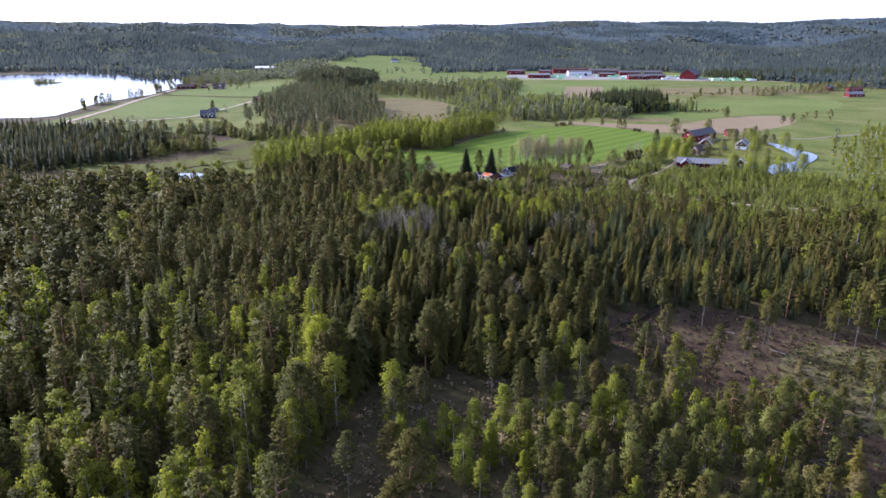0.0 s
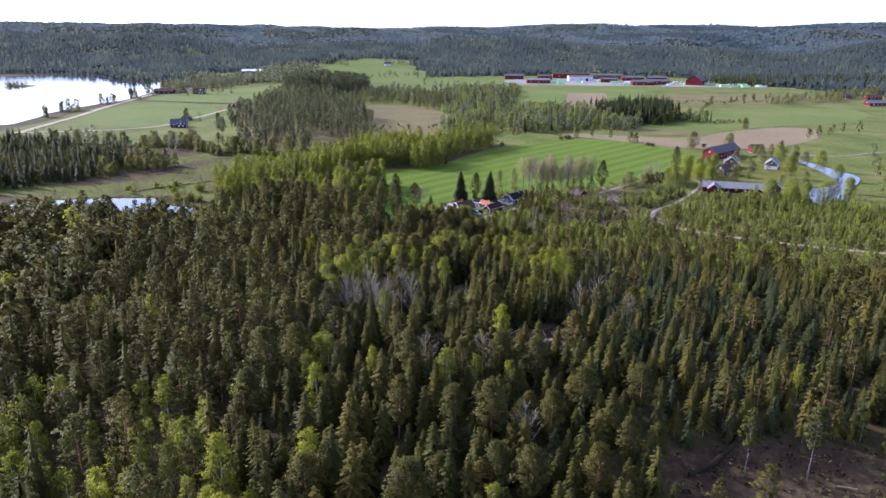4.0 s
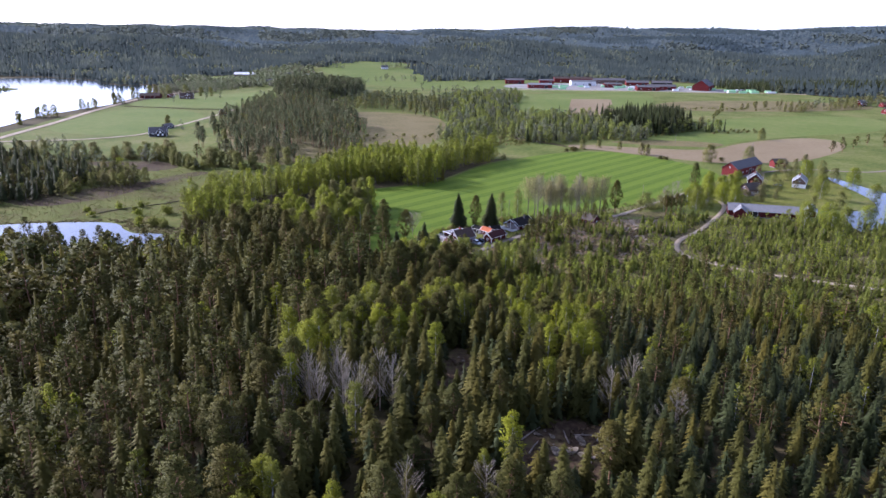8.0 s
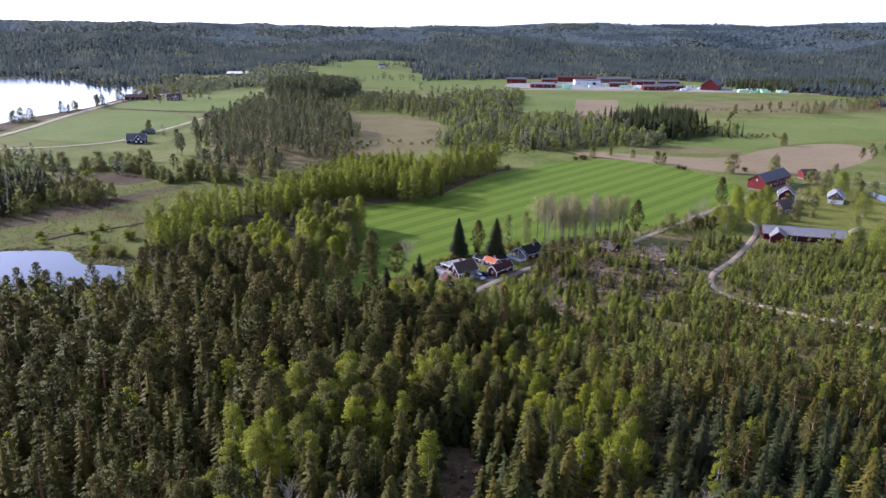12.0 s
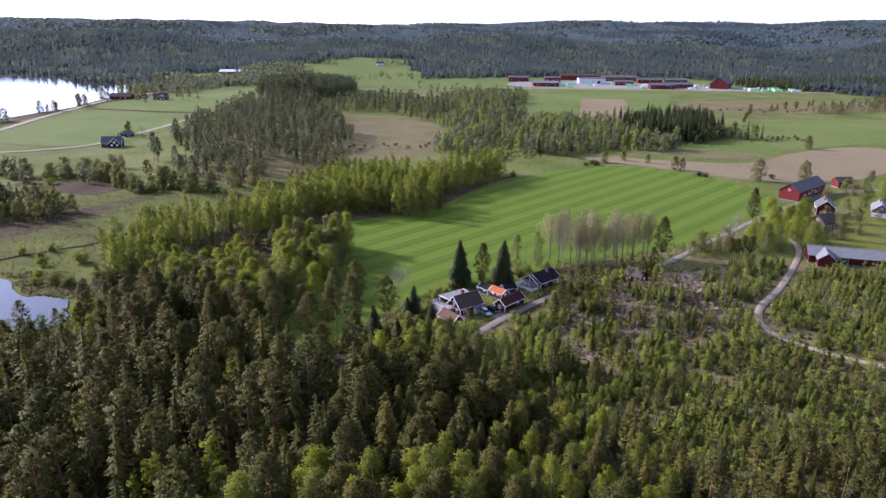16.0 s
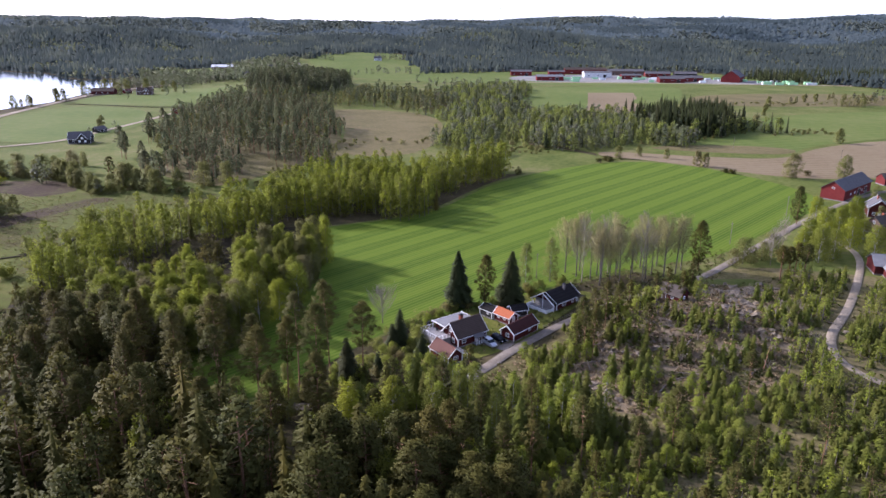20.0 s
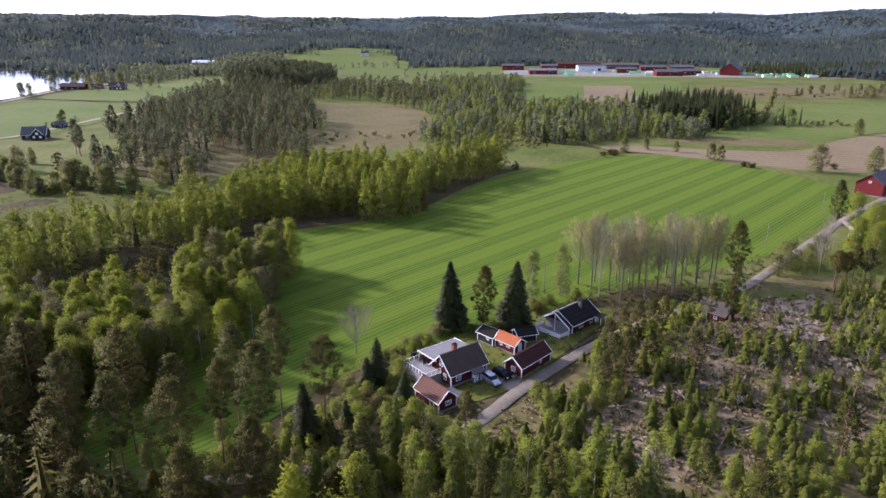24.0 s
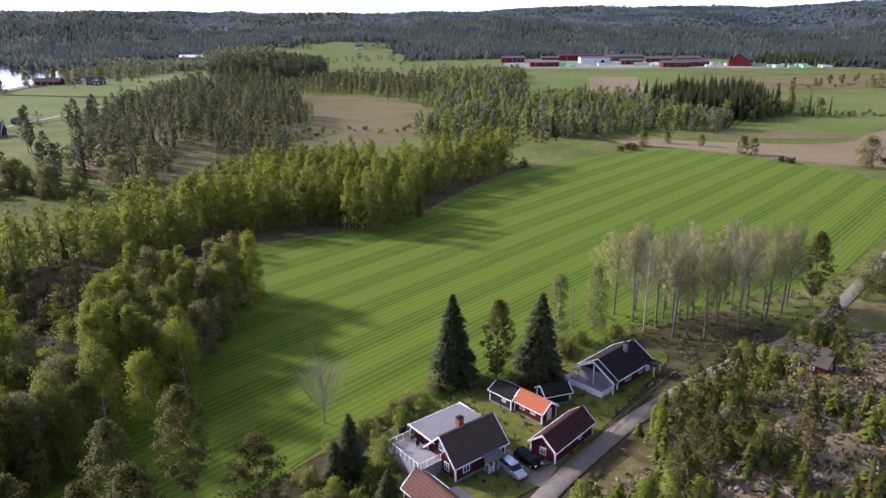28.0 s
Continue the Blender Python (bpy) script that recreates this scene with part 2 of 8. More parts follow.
# Blue-grey in these base colours stands in for haze over the distant woods.
M_FARWOOD = foliage("hazed_conifers", [(0.0, (0.046, 0.061, 0.056)), (0.5, (0.06, 0.075, 0.066)), (0.8, (0.084, 0.1, 0.076)), (1.0, (0.102, 0.117, 0.082))], 0.2, 0.9)
M_HILLWOOD = foliage("hazed_hill_conifers", [(0.0, (0.074, 0.1, 0.108)), (0.6, (0.09, 0.117, 0.121)), (1.0, (0.11, 0.134, 0.128))], 0.2, 0.9)
M_HILLDARK = foliage("hazed_dark_spruces", [(0.0, (0.045, 0.063, 0.066)), (0.6, (0.055, 0.074, 0.074)), (1.0, (0.068, 0.086, 0.08))], 0.2, 0.9)
M_HILLLEAF = foliage("hazed_hill_leaves", [(0.0, (0.115, 0.138, 0.118)), (0.6, (0.135, 0.155, 0.125)), (1.0, (0.15, 0.166, 0.122))], 0.25, 0.9)
# Budding leaves greyed so that some distance haze is in the colour.
M_FARLEAF = foliage("hazed_budding_leaves", [(0.0, (0.15, 0.172, 0.085)), (0.6, (0.178, 0.194, 0.1)), (1.0, (0.168, 0.166, 0.105))], 0.36)
M_VALLEY = foliage("valley_birch_leaves", [(0.0, (0.19, 0.222, 0.046)), (0.4, (0.225, 0.252, 0.058)), (0.7, (0.175, 0.19, 0.06)), (1.0, (0.25, 0.282, 0.055))], 0.45)
# Hill floor tinted blue-grey too, with the haze in its colour.
M_HILLFLOOR = surface("hazed_hill_floor", [(0.3, (0.064, 0.086, 0.088)), (0.7, (0.082, 0.104, 0.1))], 0.01, 0.1, 1, 0.3, 0.2)
M_BARK = surface("grey_bark", [(0.3, (0.09, 0.075, 0.06)), (0.7, (0.2, 0.17, 0.14))], 0.5, 3, 1, 0.6, 4)
M_PINEBARK = surface("pine_bark", [(0.3, (0.17, 0.09, 0.05)), (0.7, (0.32, 0.19, 0.11))], 0.3, 3, 1, 0.6, 4)
M_BIRCHBARK = surface("birch_bark", [(0.35, (0.18, 0.16, 0.14)), (0.6, (0.5, 0.48, 0.44))], 0.5, 3, 0.9, 0.3, 4)
M_DEAD = surface("bare_twigs", [(0.3, (0.21, 0.178, 0.128)), (0.7, (0.32, 0.275, 0.205))], 0.5, 3, 1, 0.3, 4)
M_RED = boards("falu_red_boards", (0.058, 0.012, 0.011), (0.11, 0.025, 0.02))
M_BARNRED = boards("barn_red_boards", (0.12, 0.018, 0.016), (0.19, 0.036, 0.03), 0.3)
M_BLACKWALL = boards("tarred_boards", (0.022, 0.02, 0.02), (0.05, 0.045, 0.04))
M_BROWNWALL = boards("weathered_boards", (0.1, 0.06, 0.045), (0.2, 0.14, 0.11))
M_WHITE = plain("white_paint", (0.78, 0.77, 0.74), 0.5, 0, 0.06)
M_WHITEWALL = boards("white_boards", (0.62, 0.61, 0.59), (0.75, 0.74, 0.71))
M_TILE = boards("clay_roof_tiles", (0.105, 0.046, 0.033), (0.175, 0.09, 0.066), 0.33, "Y")
M_DARKTILE = boards("dark_brown_roof_tiles", (0.058, 0.04, 0.029), (0.098, 0.07, 0.053), 0.33, "Y")
M_REDTILE = boards("dark_red_roof_tiles", (0.045, 0.016, 0.013), (0.082, 0.032, 0.026), 0.33, "Y")
M_ORANGE = boards("orange_roof_tiles", (0.36, 0.095, 0.035), (0.46, 0.16, 0.07), 0.33, "Y")
M_BLACKROOF = boards("black_felt_roof", (0.016, 0.014, 0.013), (0.03, 0.027, 0.025), 0.9, "Y", 0.95)
M_GREYROOF = boards("grey_sheet_roof", (0.15, 0.148, 0.145), (0.26, 0.255, 0.25), 0.5, "Y", 0.7)
M_SLATE = boards("dark_grey_roof", (0.085, 0.08, 0.078), (0.15, 0.142, 0.138), 0.5, "Y", 0.8)
M_OLDROOF = boards("mossy_old_roof", (0.05, 0.04, 0.03), (0.125, 0.104, 0.084), 0.4, "Y")
M_PALEROOF = boards("pale_sheet_roof", (0.72, 0.72, 0.7), (0.8, 0.8, 0.79), 1.0, "Y", 0.5)
M_GLASS = plain("window_glass", (0.03, 0.035, 0.04), 0.06)
M_BRICK = plain("chimney_brick", (0.3, 0.1, 0.06), 0.9, 0, 0.3)
M_CONCRETE = plain("concrete", (0.2, 0.19, 0.175), 0.9, 0, 0.2)
M_DECK = boards("grey_deck_boards", (0.24, 0.225, 0.21), (0.36, 0.34, 0.32), 0.14)
M_DARKMETAL = plain("dark_metal", (0.04, 0.04, 0.045), 0.4, 0.6)
M_WOOD = boards("grey_wood", (0.2, 0.16, 0.12), (0.34, 0.29, 0.24), 0.1)
M_SILVER = plain("silver_car_paint", (0.5, 0.53, 0.56), 0.3, 0.6, 0.03)
M_BLACKPAINT = plain("black_car_paint", (0.012, 0.013, 0.015), 0.18, 0.2, 0.05)
M_BLUEPAINT = plain("grey_blue_car_paint", (0.16, 0.2, 0.25), 0.3, 0.4, 0.05)
M_TYRE = plain("tyre_rubber", (0.02, 0.02, 0.02), 0.9)
M_RIM = plain("alloy_rim", (0.45, 0.45, 0.46), 0.35, 0.8)
M_LAMP = plain("headlamp_glass", (0.75, 0.76, 0.78), 0.1)
M_TAIL = plain("tail_lamp", (0.35, 0.015, 0.015), 0.2)
M_WRAP = plain("pale_green_wrap", (0.36, 0.62, 0.33), 0.5, 0, 0.15)
M_WRAPWHITE = plain("white_wrap", (0.7, 0.72, 0.68), 0.5)


# ---- land ----
def height(x, y):
    """The lie of the land, for numbers or arrays."""
    x, y = np.asarray(x, float), np.asarray(y, float)
    z = 16 * np.exp(-((x - 10) / 125) ** 2 - ((y + 185) / 78) ** 2)                 # forest hill
    z = z + 5.5 * np.exp(-((x - 68) / 26) ** 2 - ((y - 8) / 20) ** 2)              # rocky knoll by the old shed
    z = z + 7 * np.exp(-((x + 150) / 55) ** 2 - ((y - 300) / 90) ** 2)             # pine knoll
    z = z + 12 * np.exp(-((x + 212) / 80) ** 2 - ((y - 705) / 85) ** 2)            # wooded hillock behind it
    z = z + 22 * np.exp(-((x + 300) / 300) ** 2 - ((y - 1400) / 330) ** 2) * np.clip((x + 505) / 150, 0, 1)         # far pasture hill
    r = np.hypot(x, y)
    s = np.clip((r - 1250) / 2600, 0, 1)
    s = s * s * (3 - 2 * s)
    bearing = x / np.maximum(np.abs(y + 290), 400)
    crest = np.interp(bearing, (-0.8, -0.61, -0.4, -0.22, 0.0, 0.1, 0.17, 0.29, 0.48, 0.61, 0.8), (122, 114, 106, 95, 100, 107, 113, 108, 122, 128, 131))
    ridge = (crest + 5 * np.sin(x * 0.0033 + y * 0.0016) + 4 * np.sin(x * 0.0083 - y * 0.003 + 2) + 2.5 * np.sin(x * 0.019 + y * 0.008)
             + 24 * np.sin(y * 0.0072 + 1.6 * np.sin(x * 0.0021) + 1.0) * np.clip((3800 - r) / 900, 0, 1))
    mid = np.exp(-((r - 2050) / 320) ** 2) * (20 + 16 * np.sin(x * 0.0043 + 1.0) + 8 * np.sin(x * 0.011))
    basin = 1 - np.exp(-((x - 1010) / 260) ** 2 - ((y - 2100) / 230) ** 2)
    return z + s * ridge * basin + mid * basin


def lines(near, far, step, grow):
    """Grid lines, close together from near[0] to near[1] and wider out to far."""
    out = list(np.arange(near[0], near[1] + 0.1, step))
    a, d = out[-1], step
    while a < far[1]:
        d = min(d * grow, 120)
        a += d
        out.append(a)
    a, d = out[0], step
    while a > far[0]:
        d = min(d * grow, 120)
        a -= d
        out.insert(0, a)
    return np.array(out)


def mesh_of(name, verts, faces, materials, which=None, tint=None, smooth=False, normals=None):
    """A mesh from arrays of corners and of triangles or quads."""
    verts, faces = np.asarray(verts, np.float32), np.asarray(faces, np.int32)
    k = faces.shape[1]
    me = bpy.data.meshes.new(name)
    me.vertices.add(len(verts))
    me.vertices.foreach_set("co", verts.ravel())
    me.loops.add(faces.size)
    me.loops.foreach_set("vertex_index", faces.ravel())
    me.polygons.add(len(faces))
    me.polygons.foreach_set("loop_start", np.arange(0, faces.size, k, dtype=np.int32))
    me.polygons.foreach_set("use_smooth", np.full(len(faces), smooth))
    for m in materials:
        me.materials.append(m)
    if which is not None:
        me.polygons.foreach_set("material_index", np.asarray(which, np.int32))
    if tint is not None:
        me.attributes.new("tint", "FLOAT", "POINT").data.foreach_set("value", np.asarray(tint, np.float32))
    me.update(calc_edges=True)
    if normals is not None:
        me.attributes.new("custom_normal", "FLOAT_VECTOR", "POINT").data.foreach_set("vector", np.asarray(normals, np.float32).ravel())
    return me


def crown_normals(rng, v, f):
    """Soft shading for a crown: normals that point out of it, and faces turned the same way."""
    top, low = v[:, 2].max(), v[:, 2].min()
    reach = np.hypot(v[:, 0], v[:, 1]).max() + 1e-6
    up = (v[:, 2] - low) / (top - low + 1e-6)
    n = np.c_[v[:, 0] / reach * 1.3, v[:, 1] / reach * 1.3, 0.15 + 0.75 * up] + rng.normal(size=v.shape) * 0.16
    n /= np.linalg.norm(n, axis=1)[:, None]
    g = np.cross(v[f[:, 1]] - v[f[:, 0]], v[f[:, 2]] - v[f[:, 0]])
    back = (g * n[f].mean(1)).sum(1) < 0
    f = f.copy()
    f[back] = f[back][:, ::-1]
    return n, f


def round_normals(v, f):
    n = np.zeros_like(v, dtype=float)
    g = np.cross(v[f[:, 1]] - v[f[:, 0]], v[f[:, 2]] - v[f[:, 0]])
    for k in range(3):
        np.add.at(n, f[:, k], g)
    return n / (np.linalg.norm(n, axis=1)[:, None] + 1e-9)


gx, gy = lines((-320, 320), (-4600, 4600), 8, 1.12), lines((-420, 420), (-1500, 4800), 8, 1.12)
GX, GY = np.meshgrid(gx, gy)
GV = np.stack([GX, GY, height(GX, GY)], -1).reshape(-1, 3)
gi = np.arange(len(gx) * len(gy)).reshape(len(gy), len(gx))
GF = np.stack([gi[:-1, :-1], gi[:-1, 1:], gi[1:, 1:], gi[1:, :-1]], -1).reshape(-1, 4)
# Far ground faces take the haze-tinted floor colour.
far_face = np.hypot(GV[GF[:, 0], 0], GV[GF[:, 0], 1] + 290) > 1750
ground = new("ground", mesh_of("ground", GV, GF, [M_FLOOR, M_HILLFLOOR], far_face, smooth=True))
tagged(ground, "rolling forest ground with moss, litter and heather", "ground", kind="structure")


def rounded(poly, times=2, closed=True):
    """An outline with its corners cut to a soft curve."""
    p = np.array(poly, float)
    for _ in range(times):
        q = np.roll(p, -1, 0)
        a, b = 0.75 * p + 0.25 * q, 0.25 * p + 0.75 * q
        if closed:
            p = np.stack([a, b], 1).reshape(-1, 2)
        else:
            p = np.concatenate([p[:1], np.stack([a, b], 1)[:-1].reshape(-1, 2), p[-1:]])
    return p


def inside(poly, x, y):
    p = np.array(poly, float)
    hit = np.zeros(np.shape(x), bool)
    for (x0, y0), (x1, y1) in zip(p, np.roll(p, -1, 0)):
        if y0 != y1:
            hit ^= ((y0 > y) != (y1 > y)) & (x < (x1 - x0) * (y - y0) / (y1 - y0) + x0)
    return hit


def patch(name, poly, material, off, label, category, step=16.0, flat=None, soft=2):
    """A stretch of land of its own kind, laid over the ground; flat: at one level, as water is."""
    p = rounded(poly, soft)
    bm = bmesh.new()
    bm.faces.new([bm.verts.new((x, y, 0)) for x, y in p])
    bmesh.ops.triangulate(bm, faces=bm.faces[:])
    if flat is None:
        for axis in (0, 1):
            for v in np.arange(math.ceil(p[:, axis].min() / step) * step, p[:, axis].max(), step):
                co, no = [0, 0, 0], [0, 0, 0]
                co[axis], no[axis] = v, 1
                bmesh.ops.bisect_plane(bm, geom=bm.verts[:] + bm.edges[:] + bm.faces[:], plane_co=co, plane_no=no)
    for v in bm.verts:
        v.co.z = flat if flat is not None else float(height(v.co.x, v.co.y)) + (off * 0.4 if step < 20 else off)
    bmesh.ops.recalc_face_normals(bm, faces=bm.faces)
    for f in bm.faces:
        if f.normal.z < 0:
            f.normal_flip()
    me = bpy.data.meshes.new(name)
    bm.to_mesh(me)
    bm.free()
    me.materials.append(material)
    return tagged(new(name, me), label, category, kind="structure")


def strip(name, line, width, material, off, label, category):
    p = rounded(line, 3, False)
    d = np.gradient(p, axis=0)
    d /= np.linalg.norm(d, axis=1)[:, None]
    s = np.stack([-d[:, 1], d[:, 0]], 1)
    rows = []
    for k in (-0.5, -0.42, 0, 0.42, 0.5):
        q = p + s * width * k
        rows.append(np.c_[q, height(q[:, 0], q[:, 1]) + off - (0.12 if abs(k) == 0.5 else 0) + (0.04 if k == 0 else 0)])
    v = np.stack(rows, 1).reshape(-1, 3)
    i = np.arange(len(p) * 5).reshape(-1, 5)
    f = np.stack([i[:-1, 1:], i[:-1, :-1], i[1:, :-1], i[1:, 1:]], -1).reshape(-1, 4)
    return tagged(new(name, mesh_of(name, v, f, [material], smooth=True)), label, category, kind="structure")


FIELD = [(-61, 98), (-40, 108), (-24, 117), (-8, 135), (3, 160), (18, 188), (32, 205), (52, 224), (77, 243), (110, 254), (149, 224), (173, 170),
         (160, 140), (138, 118), (112, 92), (92, 70), (70, 60), (36, 44), (24, 32), (6, 19), (-8, 12), (-20, 2), (-30, -14), (-40, -34), (-58, -36),
         (-72, -16), (-60, 8), (-48, 30), (-48, 55), (-54, 80)]
VALLEY = [(900, 250), (700, 560), (520, 860), (470, 1000), (420, 1130), (150, 1120), (60, 1090), (-25, 1130), (-75, 1310), (-150, 1460), (-250, 1440),
          (-345, 1240), (-420, 1170), (-530, 1150), (-540, 1050), (-498, 900), (-518, 886), (-534, 890), (-548, 872), (-565, 868), (-610, 898), (-637, 933), (-660, 966), (-690, 991), (-722, 1009), (-815, 1066), (-910, 1058), (-1030, 960), (-1050, 300), (-420, 120),
          (-330, 60), (-235, 10), (-180, -30), (-60, -40), (20, -60), (130, -95), (300, -100), (600, 0)]
LAKE = [(-425, 300), (-433, 348), (-435, 368), (-448, 418), (-446, 464), (-441, 516), (-434, 554), (-440, 600), (-446, 642), (-442, 672), (-455, 720), (-474, 780), (-498, 830), (-516, 868), (-533, 882), (-548, 866), (-565, 862), (-605, 893), (-632, 928),
        (-655, 960), (-685, 985), (-719, 1003), (-813, 1060), (-860, 1062), (-905, 1050), (-1010, 960), (-1040, 700), (-1000, 420), (-700, 300), (-480, 285)]
patch("meadow", [(-420, 130), (-330, 66), (-235, 14), (-160, 20), (-60, 140), (10, 230), (60, 320), (-20, 520), (-60, 800), (-250, 900), (-400, 760),
                 (-425, 640), (-418, 540), (-425, 430), (-405, 330)], M_MEADOW, 0.12, "rough green valley meadow grass", "meadow")
patch("meadow", [(30, 60), (120, 20), (180, 10), (320, 0), (600, 20), (860, 260), (680, 560), (500, 860), (300, 780), (60, 600), (60, 330),
                 (85, 270), (160, 230), (150, 120)], M_MEADOW, 0.12, "green farmland pasture grass", "meadow")
patch("meadow", [(-520, 1060), (-430, 960), (-345, 930), (-350, 1060), (-420, 1150), (-500, 1150)], M_GREEN, 0.5, "green pasture round the far barn", "meadow", 40)
patch("meadow", [(-470, 880), (-380, 720), (-100, 700), (60, 720), (500, 700), (680, 560), (520, 860), (470, 1000), (420, 1130), (150, 1110), (60, 1080), (-30, 1120), (-80, 1300), (-150, 1450),
                 (-250, 1430), (-345, 1240), (-530, 1150), (-540, 1050)], M_MEADOW, 0.25, "rough grassland across the far valley", "meadow", 40)
patch("meadow", [(-200, 950), (-120, 880), (60, 830), (300, 820), (480, 880), (460, 1010), (400, 1090), (150, 1100), (60, 1070), (-40, 1110), (-90, 1290), (-150, 1430), (-240, 1420),
                 (-330, 1240)], M_GREEN, 0.5, "pale green pasture on the far hill", "meadow", 40)
MARGIN = (np.array(FIELD) - (40, 105)) * 1.05 + (40, 105)
patch("field_margin", MARGIN, M_MEADOW, 0.15, "rough grass margin round the field", "meadow")
patch("field", FIELD, M_CROP, 0.3, "green sown field with pale drilled stripes", "field")
patch("field", [(-3, 228), (15, 297), (35, 306), (54, 308), (79, 276), (90, 262), (77, 246), (50, 226), (32, 209), (14, 212)], M_MEADOW, 0.32,
      "rough yellow-green fallow grass", "field")
patch("field", [(84, 268), (89, 290), (147, 270), (200, 262), (237, 308), (320, 352), (330, 300), (260, 222), (215, 206), (180, 205), (150, 226), (112, 257)],
      M_PLOUGH, 0.3, "bare brown ploughed soil", "field")
patch("field", [(178, 361), (307, 513), (480, 530), (420, 400), (330, 362), (240, 318), (205, 275), (150, 285), (112, 296)], M_GREEN, 0.3,
      "bright green young grain field", "field")
patch("field", [(120, 300), (150, 287), (205, 277), (225, 300), (190, 316), (140, 312)], M_STUBBLE, 0.45, "pale stubble strip in the green field", "field")
patch("field", [(60, 500), (60, 780), (170, 800), (300, 840), (250, 640), (182, 505)], M_GREEN, 0.3, "distant green field before the village", "field", 30)
patch("field", [(111, 479), (130, 580), (152, 709), (208, 713), (196, 640), (180, 600), (186, 560), (170, 520), (152, 481)], M_PLOUGH, 0.5, "distant brown ploughed plot", "field", 30, soft=0)
patch("field", [(230, 560), (270, 700), (480, 720), (560, 640), (430, 570)], M_STUBBLE, 0.3, "pale brown stubble field", "field", 30)
patch("field", [(-143, 508), (-95, 520), (-21, 471), (-14, 330), (-30, 272), (-52, 258), (-80, 262), (-86, 330), (-100, 420)], M_STUBBLE, 0.3, "pale brown reedy fallow field", "field")
patch("field", [(-380, 320), (-290, 292), (-262, 330), (-264, 440), (-330, 520), (-405, 520), (-400, 400)], M_GREEN, 0.3, "smooth green field by the lake road", "field", 24)
patch("field", [(-410, 545), (-330, 535), (-250, 520), (-240, 640), (-300, 740), (-400, 700), (-425, 620)], M_GREEN, 0.3, "yellow-green hay field near the lake farm", "field", 24)
patch("marsh", [(-245, 163), (-170, 150), (-119, 158), (-90, 140), (-125, 85), (-136, 30), (-126, 2), (-124, -18), (-140, -16), (-165, -6), (-215, -4), (-260, 60)], M_MARSH, 0.35,
      "rough marsh of dry reeds and sedge", "marsh")
patch("bog", [(-138, 6), (-120, 30), (-100, 62), (-86, 92), (-62, 104), (-58, 80), (-72, 20), (-100, -15)], M_BOG, 0.25, "dark wet bog floor with dead grass, deepened for tree shade", "marsh", 8)
patch("heath", [(-262, 176), (-238, 178), (-215, 181), (-200, 174), (-188, 160), (-191, 153), (-201, 144), (-212, 150), (-228, 153), (-246, 160)], M_MARSHHEATH, 0.42, "brown heather and dead grass at the marsh edge", "marsh", 8, soft=1)
strip("ditch", [(-156, 60), (-150, 65), (-147, 71), (-147, 82), (-148.5, 93), (-148, 104), (-150, 116)], 1.5, M_BOG, 0.42, "narrow dark ditch across the marsh", "ditch")
strip("ditch", [(-181, 35), (-176, 43), (-167, 50), (-160, 56), (-153, 60)], 1.4, M_BOG, 0.42, "narrow dark ditch across the marsh", "ditch")
patch("heath", [(-236, 52), (-216, 47), (-201, 60), (-190, 72), (-184, 93), (-178, 109), (-167, 131), (-160, 142), (-171, 146), (-181, 132), (-191, 113), (-205, 106), (-214, 90), (-232, 76), (-250, 66)], M_MARSHHEATH, 0.44, "purple-brown heather beside the spruce wood", "marsh", 8, soft=1)
patch("rock_slope", [(101, 38), (92, 39), (82, 35), (76, 22), (69, 8), (72, 1), (79, 2), (81, 14), (86, 24), (95, 31)], M_ROCK, 0.36, "bare pale granite slope on the knoll", "rock", 3)
patch("clearing", [(33, -238), (37, -222), (74, -216), (112, -226), (155, -235), (160, -310), (104, -314), (74, -298), (60, -262), (44, -242)], M_CUT, 0.22,
      "felled clearing of red-brown soil and slash", "clearing", 6)
patch("clearing_grass", [(78, -238), (92, -230), (112, -231), (150, -238), (154, -300), (118, -304), (96, -282), (84, -262), (74, -250)], M_HEATHFLOOR, 0.34, "yellow-olive grass growing over the clearing", "grass", 6)
patch("clearing", [(10, -196), (8, -180), (18, -172), (31, -175), (33, -186), (24, -195)], M_CUT, 0.2, "stony clearing with dry slash in the spruce forest", "clearing", 5)
patch("clearing", [(-6, -166), (-4, -140), (1, -126), (6, -140), (2, -164)], M_CUT, 0.2, "narrow brown gap in the forest", "clearing", 5)
patch("clearing", [(24, -36), (20, -12), (40, 4), (50, 22), (70, 34), (95, 40), (102, 20), (84, -8), (70, -28), (44, -40)], M_BRUSH, 0.28,
      "stony knoll of cut brush and dry grass", "clearing", 4)
patch("heath", [(-34, -50), (-24, -38), (-6, -30), (6, -20), (22, -5), (36, 9), (62, 35), (74, 46), (96, 60), (128, 52), (165, 42), (190, 32), (240, -4), (300, -70), (220, -112), (116, -106), (64, -96), (16, -82)], M_HEATHFLOOR, 0.24,
      "felled ground of dry grass, heather and moss", "heath", 6)
patch("yard", [(-12, -20), (-16, -4), (-10, 8), (0, 14), (14, 20), (18, 30), (34, 34), (42, 30), (26, 10), (14, -6), (4, -14)], M_LAWN, 0.34,
      "worn garden lawn around the cottages", "lawn", 5)
patch("yard", [(140, 85), (150, 120), (175, 145), (215, 175), (240, 150), (225, 100), (195, 62), (160, 66)], M_LAWN, 0.3, "farmyard lawn", "lawn", 10)
patch("lake", LAKE, M_WATER, 0, "calm pale lake reflecting the sky", "lake", flat=0.4, soft=1)
